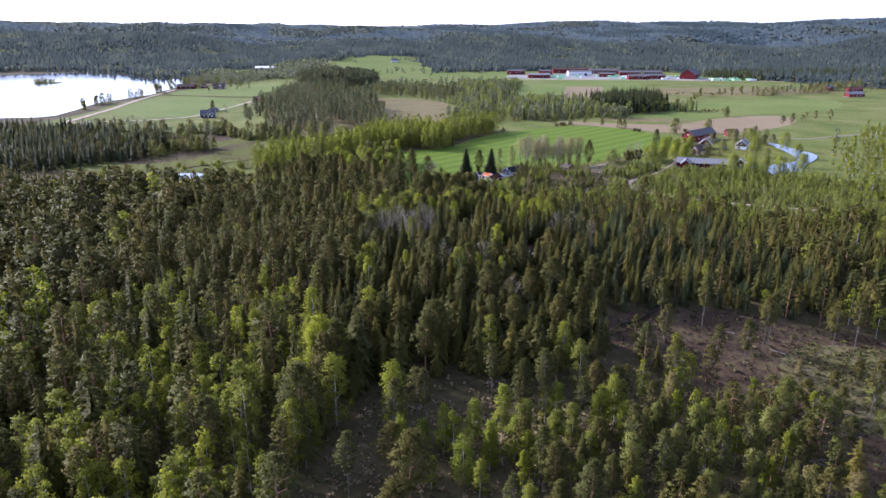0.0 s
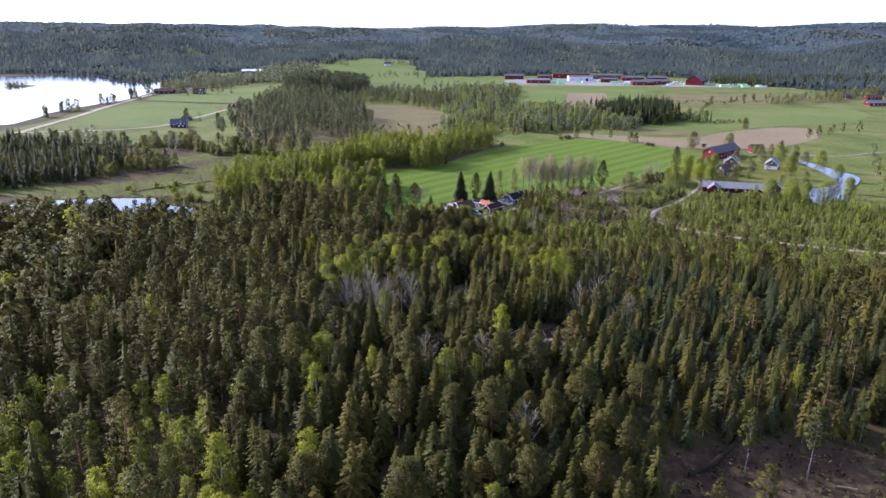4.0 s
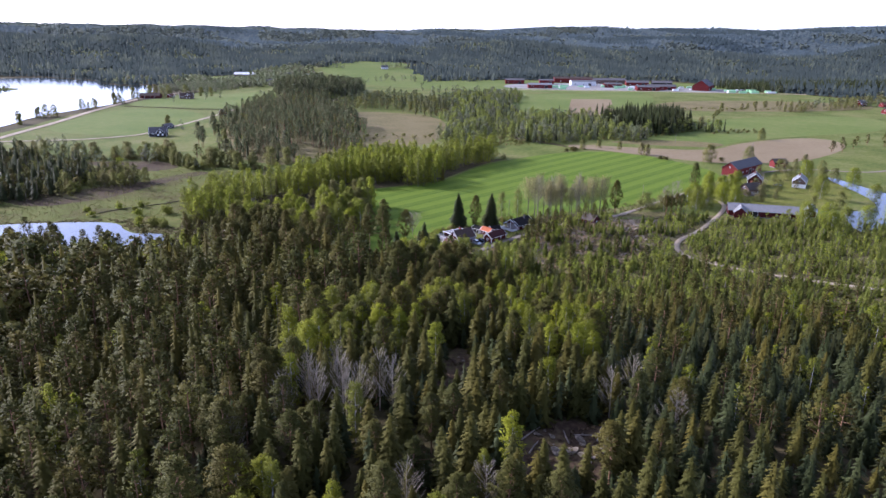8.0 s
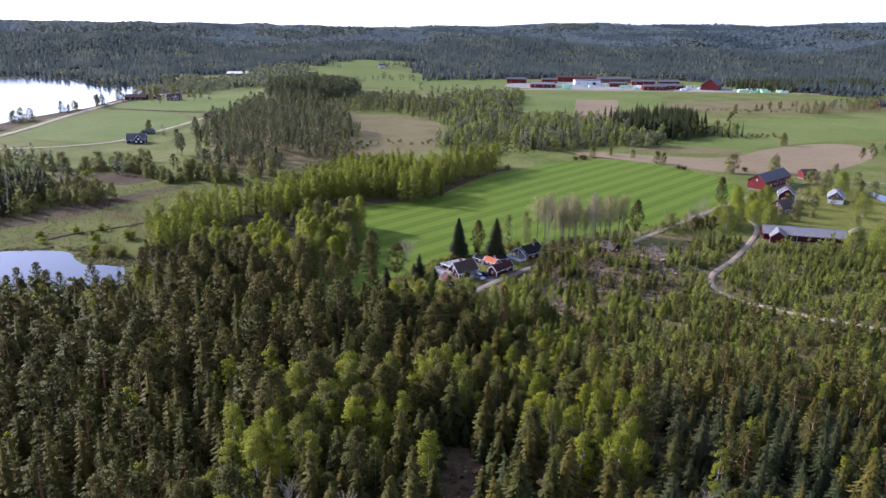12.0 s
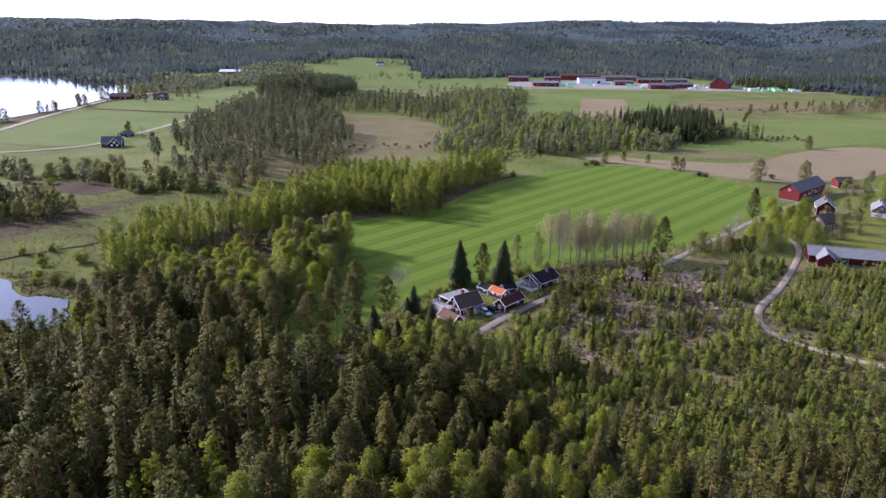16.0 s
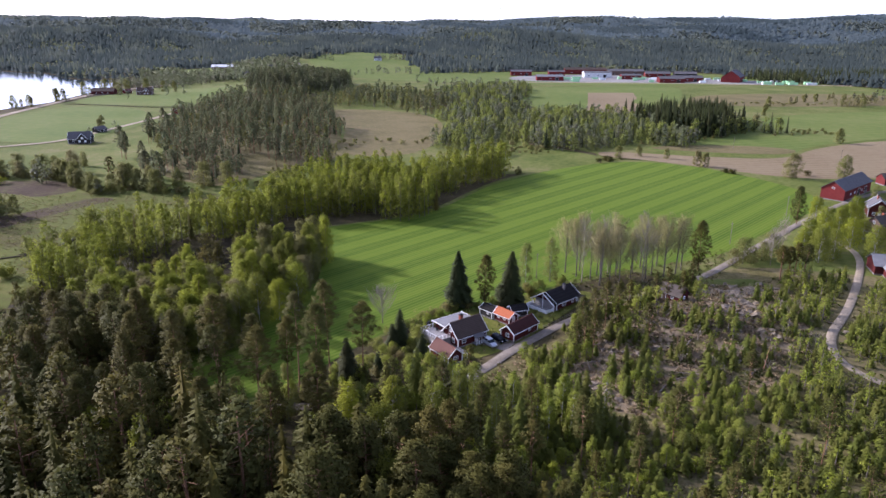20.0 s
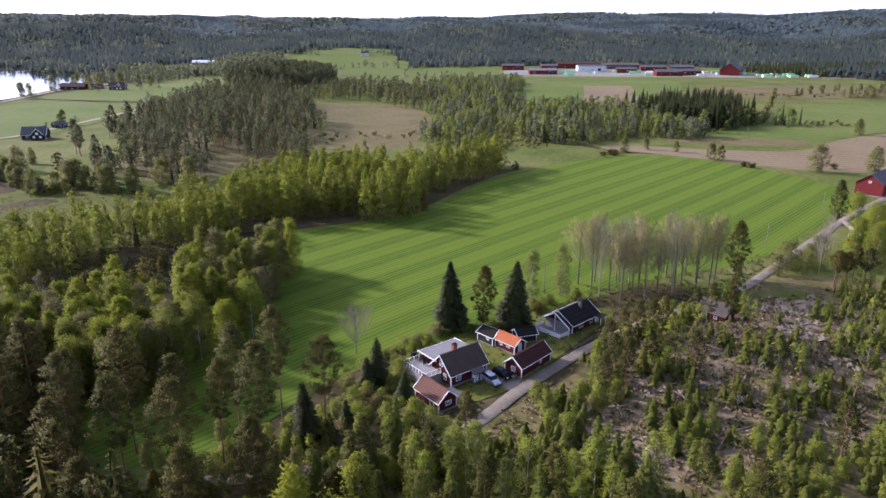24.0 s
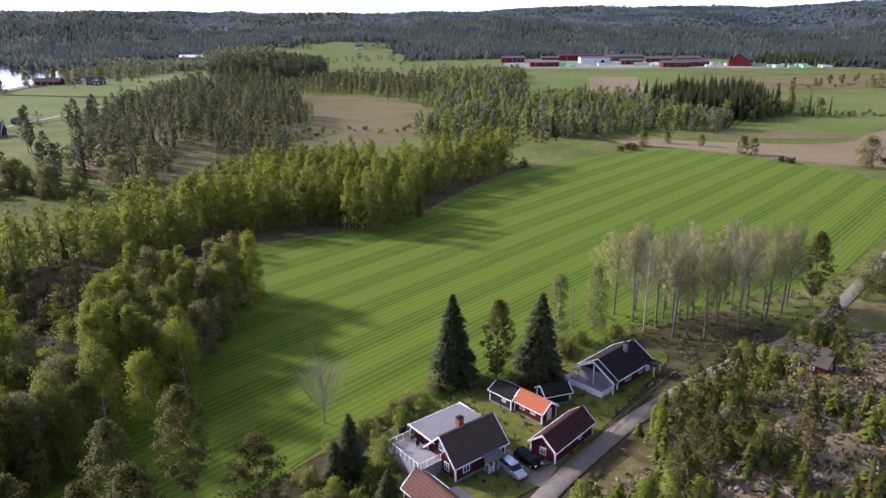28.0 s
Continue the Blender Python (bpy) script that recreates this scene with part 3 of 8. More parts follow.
patch("river", [(235, 160), (240, 150), (243, 126), (249, 100), (236, 78), (224, 64), (208, 36), (196, 12), (187, 16), (186, 32), (198, 60), (208, 66), (221, 72), (228, 88), (231, 108),
                (232, 134)], M_WATER, 0, "slow river pool reflecting the sky", "river", flat=0.45, soft=1)
POND = [(-236, -20), (-230, 6), (-206, 14), (-185, 18), (-172, 19), (-163, 18), (-158, 14), (-155, 9), (-151, 5), (-146, 1), (-141, 2.5), (-136, 1), (-131, 0.5), (-128, -4), (-125.5, -10), (-122, -14), (-122.5, -20), (-125, -25),
        (-133, -24), (-142, -28), (-152, -24), (-165, -28), (-180, -29)]
patch("pond", POND, M_WATER, 0, "small bright pond at the forest edge", "pond", flat=0.5, soft=1)
strip("road", [(-110, -56), (-80, -44), (-57, -40.8), (-34, -38.4), (-14, -33), (-2, -27), (5.2, -19.8), (12.5, -9.0), (22.5, 2.2), (28.6, 8.3), (46, 21.8), (64.7, 34.5), (80, 49), (92, 62), (108, 80), (121, 94),
               (141, 116), (176, 151), (208, 177), (240, 187), (257, 178), (280, 177), (310, 197), (420, 230)], 3.0, M_ASPHALT, 0.3, "narrow worn grey country road", "road")
strip("gravel_track", [(175, -62), (137, -50), (104, -32), (91, -18), (92, -4), (109, 18), (126, 44), (140, 68), (143, 84), (138, 98), (142, 116)], 2.4, M_GRAVEL, 0.35,
      "pale gravel farm track", "road")
strip("lake_road", [(-385, 250), (-394, 320), (-401, 387), (-417, 470), (-426, 554), (-438, 640), (-428, 720), (-385, 828), (-364, 931), (-391, 1088), (-405, 1140)], 7, M_GRAVEL, 0.5, "pale road along the lake", "road")
strip("farm_road", [(-390, 255), (-333, 271), (-315, 277), (-298, 291), (-284, 304), (-280, 322), (-276, 360), (-270, 432), (-268, 520)], 5, M_GRAVEL, 0.5, "pale farm road across the meadow", "road")
strip("ditch", [(-412, 543), (-390, 541), (-368, 538), (-343, 529), (-318, 521), (-283, 519), (-262, 521)], 3.0, M_BOG, 0.5, "dark ditch between the two hay fields", "ditch")
strip("driveway", [(12.6, -6.9), (8, -4), (5.2, -2.2)], 5.6, M_ASPHALT, 0.26, "short grey gravel parking place", "road")
patch("village_yard", [(60, 880), (80, 1010), (250, 1050), (300, 960), (400, 950), (480, 900), (440, 850), (300, 880)], M_YARD, 0.6, "pale gravel yard of the timber works", "yard", 40)
strip("village_road", [(60, 870), (300, 868), (440, 845), (620, 830)], 8, M_GRAVEL, 0.7, "pale road before the village", "road")


# ---- trees: their forms ----
def kites(base, tip, width, lift):
    """Folded sprays: corners and triangles of many kites at once."""
    base, tip = np.asarray(base, float), np.asarray(tip, float)
    d = tip - base
    s = np.cross(d, (0, 0, 1.0)) + 1e-6
    s /= np.linalg.norm(s, axis=1)[:, None]
    mid = base + d * 0.5 + np.array([0, 0, 1.0]) * lift[:, None]
    v = np.stack([base, mid + s * width[:, None], tip, mid - s * width[:, None]], 1)
    i = np.arange(len(base))[:, None] * 4
    return v.reshape(-1, 3), np.concatenate([i + [0, 1, 2], i + [0, 2, 3]])


def sprays(rng, centres, radii, n, size, flat=0.7):
    """Small leaf sprays scattered in and on clumps, a triangle each."""
    c = np.repeat(centres, n, 0)
    r = np.repeat(radii, n)[:, None]
    d = rng.normal(size=(len(c), 3))
    d /= np.linalg.norm(d, axis=1)[:, None]
    p = c + d * r * rng.uniform(0.3, 1.0, (len(c), 1)) * (1, 1, flat)
    t = rng.normal(size=(len(c), 3)) * (1, 1, 0.6)
    t /= np.linalg.norm(t, axis=1)[:, None]
    L = size * rng.uniform(0.6, 1.4, (len(c), 1))
    u = np.cross(t, rng.normal(size=(len(c), 3)))
    u /= np.linalg.norm(u, axis=1)[:, None]
    v = np.stack([p - t * L * 0.5 - u * L * 0.35, p - t * L * 0.3 + u * L * 0.45, p + t * L * 0.6], 1)
    return v.reshape(-1, 3), np.arange(len(c) * 3).reshape(-1, 3)


def tube(points, radii, sides=5):
    p = np.array(points, float)
    a = np.arange(sides) * 2 * np.pi / sides
    d = np.gradient(p, axis=0)
    d /= np.linalg.norm(d, axis=1)[:, None] + 1e-9
    ref = np.where(np.abs(d[:, 2:3]) > 0.9, np.array([[1.0, 0, 0]]), np.array([[0, 0, 1.0]]))
    e1 = np.cross(d, ref)
    e1 /= np.linalg.norm(e1, axis=1)[:, None]
    e2 = np.cross(d, e1)
    v = p[:, None] + np.array(radii)[:, None, None] * (np.cos(a)[None, :, None] * e1[:, None] + np.sin(a)[None, :, None] * e2[:, None])
    i = np.arange(len(p) * sides).reshape(len(p), sides)
    j = np.roll(i, -1, 1)
    q = np.stack([i[:-1], j[:-1], j[1:], i[:-1], j[1:], i[1:]], -1).reshape(-1, 3)
    return v.reshape(-1, 3), q


def joined(pieces):
    vs, fs, k = [], [], 0
    for v, f in pieces:
        vs.append(v)
        fs.append(f + k)
        k += len(v)
    return np.concatenate(vs), np.concatenate(fs)


def shade_core(rng, rings, sides=7):
    """Dense cone added inside a crown to block light: (height, radius) rings, closed above."""
    a = np.arange(sides) * 2 * np.pi / sides
    v = [(math.cos(q) * r * rng.uniform(0.75, 1.2), math.sin(q) * r * rng.uniform(0.75, 1.2), z) for z, r in rings for q in a]
    n = len(rings)
    i = np.arange(n * sides).reshape(n, sides)
    j = np.roll(i, -1, 1)
    f = np.stack([i[:-1], j[:-1], j[1:], i[:-1], j[1:], i[1:]], -1).reshape(-1, 3)
    return np.array(v), f


def spruce(rng, h=14.0, r=2.4, levels=16, per=8, twigs=4, low=0.06, fan=1.0):
    b, t, w, li, tw = [], [], [], [], []
    for k in range(levels):
        f = low + (1 - low) * (k / levels) ** 0.95
        z = f * h
        reach = r * (1 - f) ** 0.72 * rng.uniform(0.88, 1.12) + 0.15
        for j in range(per if f < 0.8 else max(4, per - 2)):
            a = 2.399 * (k * per + j) + rng.uniform(-0.4, 0.4)
            L = reach * rng.uniform(0.7, 1.12)
            out = np.array([math.cos(a), math.sin(a), 0])
            z0 = z + rng.uniform(-0.3, 0.3)
            root, tip = np.array([0, 0, z0 + 0.3 * L]), out * L + (0, 0, z0 - 0.14 * L)
            b.append(root), t.append(tip), w.append((0.22 * L + 0.12) * fan), li.append(0.1 * L)
            for q in range(twigs):
                m = root + (tip - root) * rng.uniform(0.3, 1.0)
                s = a + rng.uniform(-1.3, 1.3)
                e = m + np.array([math.cos(s), math.sin(s), rng.uniform(-0.5, 0.25)]) * (L * rng.uniform(0.22, 0.4) + 0.1)
                o = np.array([-math.sin(s), math.cos(s), rng.uniform(-0.4, 0.4)]) * (0.09 * L + 0.07) * (0.4 + 0.6 * fan)
                tw.append((m - o, m + o, e))
    b.append((0, 0, h * 0.92)), t.append((0.03, 0, h)), w.append(0.16), li.append(0.0)
    crown = kites(b, t, np.array(w), np.array(li))
    if tw:
        crown = joined([crown, (np.array(tw).reshape(-1, 3), np.arange(len(tw) * 3).reshape(-1, 3))])
    if levels < 24:
        crown = joined([crown, shade_core(rng, [(h * (low + (1 - low) * f), (r * (1 - low) ** 0.72 * (1 - f) ** 0.8) * 0.42 + 0.04) for f in (0.02, 0.35, 0.68, 0.97)], 6)])
    return crown, tube([(0, 0, -0.4), (0, 0, h * 0.5), (0, 0, h * 0.96)], [0.17, 0.11, 0.02])


def pine(rng, h=15.0, r=2.3, clumps=34, leaves=30, size=0.5, low=0.45, girth=1.0):
    """Needle tufts on limbs that turn up, in a crown that narrows to its top."""
    c, limbs = [], []
    lean = rng.uniform(-0.35, 0.35, 2)
    swell = rng.uniform(0.22, 0.45)
    for k in range(clumps):
        g = ((k + rng.uniform(0, 1)) / clumps) ** 0.9
        f = low + (1 - low) * g
        wide = (g / swell) ** 0.6 if g < swell else ((1 - g) / (1 - swell)) ** 0.6
        rr = r * (wide * rng.uniform(0.3, 1.08) ** 0.8 + 0.03)
        a = 2.399 * k + rng.uniform(-0.5, 0.5)
        p = np.array([math.cos(a) * rr + lean[0] * f, math.sin(a) * rr + lean[1] * f, f * h + 0.12 * rr])
        c.append(p)
        if k % 4 == 0:
            limbs.append(tube([(lean[0] * f, lean[1] * f, f * h - 0.4), p], [0.06, 0.02], 3))
    crown = sprays(rng, np.array(c), rng.uniform(0.42, 0.84, clumps) * (0.5 + r / 4.6), leaves, size, 0.65)
    dead = [tube([(0, 0, h * f), (math.cos(a) * 0.9, math.sin(a) * 0.9, h * f + 0.1)], [0.04, 0.01], 3)
            for f, a in zip(rng.uniform(min(0.25, low * 0.6), low, 5), rng.uniform(0, 6.28, 5))]
    trunk = tube([(0, 0, -0.4), (0.02, 0, h * 0.4), (lean[0] * 0.7, lean[1] * 0.7, h * 0.75), (lean[0], lean[1], h * 0.97)], [0.19 * girth, 0.14 * girth, 0.09 * girth, 0.02], 6)
    return crown, joined([trunk, *limbs, *dead])


def birch(rng, h=13.0, r=1.9, clumps=46, leaves=24, size=0.42, low=0.22, top=0.9):
    c, rad, limbs = [], [], []
    for k in range(clumps):
        f = low + (1 - low) * rng.uniform(0, 1) ** 0.9
        g = (f - low) / (1 - low)
        rr = r * math.sqrt(max(0.04, 1 - ((g ** top - 0.38) / 0.66) ** 2)) * rng.uniform(0.12, 0.85) ** 0.6
        a = rng.uniform(0, 6.283)
        p = np.array([math.cos(a) * rr, math.sin(a) * rr, f * h])
        c.append(p), rad.append(r * rng.uniform(0.24, 0.42))
        if k % 5 == 0 and h > 10:
            limbs.append(tube([(0, 0, f * h - rr * 0.9), p], [0.045, 0.012], 3))
    crown = sprays(rng, np.array(c), np.array(rad), leaves, size, 1.0)
    trunk = tube([(0, 0, -0.4), (0.06, 0.02, h * 0.45), (0, 0, h * 0.95)], [0.13, 0.08, 0.015])
    return crown, joined([trunk, *limbs])


def bare_tree(rng, h=13.0, r=3.2, limbs=46):
    """Trunk and twigs only, the leaf buds not yet open."""
    pieces = [tube([(0, 0, -0.4), (0.05, 0, h * 0.5), (0, 0.05, h)], [0.15, 0.09, 0.015])]
    for k in range(limbs):
        f = 0.2 + 0.78 * k / limbs
        a = rng.uniform(0, 6.283)
        L = r * (1.15 - f) * rng.uniform(0.8, 1.4) + 0.3
        m = np.array([math.cos(a) * L * 0.5, math.sin(a) * L * 0.5, f * h + L * 0.55])
        e = np.array([math.cos(a) * L, math.sin(a) * L, f * h + L * 1.5])
        pieces.append(tube([(0, 0, f * h), m, e], [0.04, 0.024, 0.007], 3))
        for _ in range(11):
            s = a + rng.uniform(-1.1, 1.1)
            q = m + (e - m) * rng.uniform(0, 0.9)
            pieces.append(tube([q, q + np.array([math.cos(s), math.sin(s), 1.4]) * L * rng.uniform(0.2, 0.36)], [0.015, 0.005], 3))
    return joined(pieces)


def aspen(rng, h=22.0, r=3.8, limbs=36):
    """A tall stem with rising limbs; fine twigs and small opening leaves make an airy crown."""
    wob = rng.uniform(-0.4, 0.4, 2)
    wood = [tube([(0, 0, -0.4), (wob[0] * 0.5, 0, h * 0.4), (wob[0], wob[1] * 0.6, h * 0.7), (wob[0], wob[1], h * 0.96)], [0.24, 0.18, 0.11, 0.02], 6)]
    twigs, c = [], []
    for k in range(limbs):
        f = 0.3 + 0.66 * k / limbs
        a = 2.399 * k + rng.uniform(-0.5, 0.5)
        L = r * (1.3 - f) * rng.uniform(0.65, 1.2)
        out = np.array([math.cos(a), math.sin(a), 0])
        root = np.array([wob[0] * f, wob[1] * f, f * h])
        m, e = root + out * L * 0.55 + (0, 0, 0.6 * L), root + out * L + (0, 0, 1.5 * L)
        wood.append(tube([root, m, e], [0.06, 0.035, 0.012], 3))
        for _ in range(13):
            q = m + (e - m) * rng.uniform(-0.5, 1.0)
            s = a + rng.uniform(-1.4, 1.4)
            t = q + np.array([math.cos(s), math.sin(s), rng.uniform(0.4, 1.5)]) * L * rng.uniform(0.18, 0.34)
            twigs.append(tube([q, t], [0.022, 0.008], 3))
            c.append(t)
    crown = joined([*twigs, sprays(rng, np.array(c), np.full(len(c), 0.75), 9, 0.2, 1.0)])
    return crown, joined(wood)


def bush(rng, r=1.5, h=1.8, clumps=14, leaves=24, size=0.36):
    c = rng.normal(size=(clumps, 3)) * (r * 0.42, r * 0.42, h * 0.2) + (0, 0, h * 0.5)
    return sprays(rng, c, np.full(clumps, r * 0.42), leaves, size, 0.8), tube([(0, 0, -0.2), (0, 0, h * 0.5)], [0.06, 0.02], 4)


def cheap_spruce(rng, h=14.0, r=2.2, levels=8, per=5):
    return spruce(rng, h, r, levels, per, 0)


def speck(rng, h=15.0, r=3.2):
    """A far tree: a ragged cone of a few faces."""
    v, f = [], []
    for z0, z1, rr in ((0.05, 0.66, r), (0.4, 1.0, r * 0.7)):
        k, n = len(v), 4
        for j in range(n):
            a = 6.283 * j / n + rng.uniform(-0.4, 0.4)
            v.append((math.cos(a) * rr * rng.uniform(0.7, 1.2), math.sin(a) * rr * rng.uniform(0.7, 1.2), h * z0 * rng.uniform(0.5, 1.5)))
        v.append((rng.uniform(-0.3, 0.3), rng.uniform(-0.3, 0.3), h * z1))
        f += [(k + j, k + (j + 1) % n, k + n) for j in range(n)]
    return np.array(v), np.array(f)


def blob_speck(rng, h=12.0, r=3.0, n=22):
    c = rng.normal(size=(1, 3)) * 0.2 + (0, 0, h * 0.55)
    v, f = sprays(rng, c, np.array([r]), n, r * 0.95, 1.5)
    return v, f


def stature(x, y):
    """Trees grow taller on the low wet ground west of the hill than on its stony top."""
    west = np.clip((20 - np.asarray(x, float)) / 50, 0, 1)
    low = np.where(np.asarray(x) < -84, np.clip((-10 - np.asarray(y, float)) / 58, 0.3, 1), 1)
    return np.clip(0.95 + (13 - height(x, y)) * 0.045 * west - 0.05 * (1 - west), 0.8, 1.45) * low


def part(name, data, material, parent, label=""):
    """One mesh object under a thing or a part."""
    if not isinstance(data, bpy.types.Mesh):
        data = mesh_of(name, data[0], data[1], [material])
    ob = new(name, data)
    ob.parent = parent
    return tagged(ob, label)


def single_trees(name, make, n_forms, leaf, bark, places, label, category, group, sizes, seed, grown=False, even=0.2):
    """Trees that stand as things of their own: empty > trunk, crown."""
    rng = np.random.default_rng(seed)
    forms = []
    for k in range(n_forms):
        crown, trunk = make(rng)
        n, f = crown_normals(rng, *crown)
        n = n * (1 - even) + np.array([0, 0, even])
        n /= np.linalg.norm(n, axis=1)[:, None]
        forms.append((mesh_of("crown", crown[0], f, [leaf], smooth=True, normals=n), mesh_of("trunk", *trunk, [bark], smooth=True)))
    made = []
    for x, y in places:
        crown, trunk = forms[rng.integers(n_forms)]
        root = tagged(new(name), label, category, group)
        s = rng.uniform(*sizes) * (float(stature(x, y)) if grown else 1)
        root.matrix_basis = Matrix.LocRotScale((x, y, float(height(x, y))), Euler((rng.uniform(-0.03, 0.03), rng.uniform(-0.03, 0.03), rng.uniform(0, 6.28))),
                                               (s * rng.uniform(0.9, 1.12), s * rng.uniform(0.9, 1.12), s))
        part("trunk", trunk, bark, root)
        part("crown", crown, leaf, root)
        made.append(root)
    return made


def stand(name, make, n_forms, leaf, bark, places, label, category, sizes, seed, wide=(0.9, 1.15), patchy=None, grown=False, even=0.2):
    """Many trees in one mesh."""
    rng = np.random.default_rng(seed)
    forms = []
    for _ in range(n_forms):
        made = make(rng)
        crown, trunk = made if isinstance(made[0], tuple) else (made, (np.zeros((0, 3)), np.zeros((0, 3), int)))
        n, f = crown_normals(rng, *crown)
        n = n * (1 - even) + np.array([0, 0, even])
        n /= np.linalg.norm(n, axis=1)[:, None]
        crown = (crown[0], f)
        if len(trunk[0]):
            n = np.concatenate([n, round_normals(*trunk)])
        v, f = joined([crown, trunk]) if len(trunk[0]) else crown
        forms.append((v, f, np.r_[np.zeros(len(crown[1]), int), np.ones(len(trunk[1]), int)], n))
    places = np.asarray(places, float).reshape(-1, 2)
    pick = rng.integers(0, n_forms, len(places))
    vs, fs, ms, ts, ns, k = [], [], [], [], [], 0
    for which, (v, f, m, n) in enumerate(forms):
        p = places[pick == which]
        if not len(p):
            continue
        a, s = rng.uniform(0, 6.283, len(p)), rng.uniform(*sizes, len(p))
        if grown:
            s = s * stature(p[:, 0], p[:, 1])
        w = s * rng.uniform(*wide, len(p))
        c, d = np.cos(a) * w, np.sin(a) * w
        x = c[:, None] * v[:, 0] - d[:, None] * v[:, 1] + p[:, :1]
        y = d[:, None] * v[:, 0] + c[:, None] * v[:, 1] + p[:, 1:]
        z = s[:, None] * v[:, 2] + height(p[:, 0], p[:, 1])[:, None]
        vs.append(np.stack([x, y, z], -1).reshape(-1, 3))
        fs.append((f[None] + (k + np.arange(len(p)) * len(v))[:, None, None]).reshape(-1, 3))
        ms.append(np.tile(m, len(p)))
        own = rng.uniform(0, 1, len(p)) if patchy is None else np.clip(0.5 + 0.25 * (np.sin(p[:, 0] / patchy) * np.sin(p[:, 1] / patchy * 1.3 + 1) + np.sin(p[:, 0] / patchy * 2.3 + p[:, 1] / patchy)) + rng.normal(size=len(p)) * 0.07, 0, 1)
        ts.append(np.repeat(own, len(v)))
        ca, sa = np.cos(a)[:, None], np.sin(a)[:, None]
        ns.append(np.stack([ca * n[:, 0] - sa * n[:, 1], sa * n[:, 0] + ca * n[:, 1], np.broadcast_to(n[:, 2], (len(p), len(v)))], -1).reshape(-1, 3))
        k += len(p) * len(v)
    me = mesh_of(name, np.concatenate(vs), np.concatenate(fs), [leaf, bark], np.concatenate(ms), np.concatenate(ts), True, np.concatenate(ns))
    return tagged(new(name, me), label, category, kind="stuff")


def scatter(poly, step, seed, jitter=0.42, keep=None):
    """Places in an outline, on a shaken grid."""
    rng = np.random.default_rng(seed)
    p = np.array(poly, float)
    X, Y = np.meshgrid(np.arange(p[:, 0].min(), p[:, 0].max(), step), np.arange(p[:, 1].min(), p[:, 1].max(), step))
    X = X + rng.uniform(-jitter, jitter, X.shape) * step
    Y = Y + rng.uniform(-jitter, jitter, Y.shape) * step
    wob = min(4 * step, 22)
    ok = inside(poly, X + wob * 0.45 * np.sin(Y / wob * 1.1 + seed) + wob * 0.3 * np.sin(Y / wob * 2.9), Y + wob * 0.45 * np.sin(X / wob * 1.3 + seed) + wob * 0.3 * np.sin(X / wob * 3.1))
    ok &= np.abs(X) < 0.66 * (Y + 405) + 30
    q = np.stack([X[ok], Y[ok]], 1)
    return q if keep is None or not len(q) else q[keep(q[:, 0], q[:, 1])]


# ---- buildings: their forms ----
def boxes(items):
    """Boxes given by centre and size, as corners and quads."""
    c = np.array([[-1, -1, -1], [1, -1, -1], [1, 1, -1], [-1, 1, -1], [-1, -1, 1], [1, -1, 1], [1, 1, 1], [-1, 1, 1]], float) / 2
    q = np.array([[0, 3, 2, 1], [4, 5, 6, 7], [0, 1, 5, 4], [1, 2, 6, 5], [2, 3, 7, 6], [3, 0, 4, 7]])
    v = [c * b[3:6] + b[:3] for b in np.array(items, float)]
    return np.concatenate(v), np.concatenate([q + 8 * k for k in range(len(items))])


def slab(a, b, c, d, thick):
    """A board through four corners, thickened downwards."""
    top = np.array([a, b, c, d], float)
    low = top - (0, 0, thick)
    return np.concatenate([top, low]), np.array([[0, 1, 2, 3], [7, 6, 5, 4], [0, 4, 5, 1], [1, 5, 6, 2], [2, 6, 7, 3], [3, 7, 4, 0]])


def on_side(side, L, W):
    """Origin, along and outward of a wall."""
    return {"S": ((0, -W / 2), (1, 0), (0, -1)), "N": ((0, W / 2), (-1, 0), (0, 1)), "W": ((-L / 2, 0), (0, -1), (-1, 0)), "E": ((L / 2, 0), (0, 1), (1, 0))}[side]


def wall_boxes(side, L, W, items):
    """Boxes on a wall: along, up, out, and their sizes along, up, out."""
    o, a, n = on_side(side, L, W)
    out = []
    for u, z, d, su, sz, sd in items:
        out.append((o[0] + a[0] * u + n[0] * d, o[1] + a[1] * u + n[1] * d, z, abs(a[0]) * su + abs(n[0]) * sd, abs(a[1]) * su + abs(n[1]) * sd, sz))
    return boxes(out)


def ring(side, L, W, u, z, w, h, t, depth):
    """A rectangular frame on a wall, in one piece."""
    o, a, n = on_side(side, L, W)
    out = []
    for d in (-0.02, depth):
        for x, y in ((w / 2 + t, h / 2 + t), (w / 2, h / 2)):
            for su, sz in ((-1, -1), (1, -1), (1, 1), (-1, 1)):
                out.append((o[0] + a[0] * (u + su * x) + n[0] * d, o[1] + a[1] * (u + su * x) + n[1] * d, z + sz * y))
    f = []
    for k in range(4):
        m = (k + 1) % 4
        f += [(8 + k, 8 + m, 12 + m, 12 + k), (k, 4 + k, 4 + m, m), (k, m, 8 + m, 8 + k), (4 + m, 4 + k, 12 + k, 12 + m)]
    return np.array(out), np.array(f)


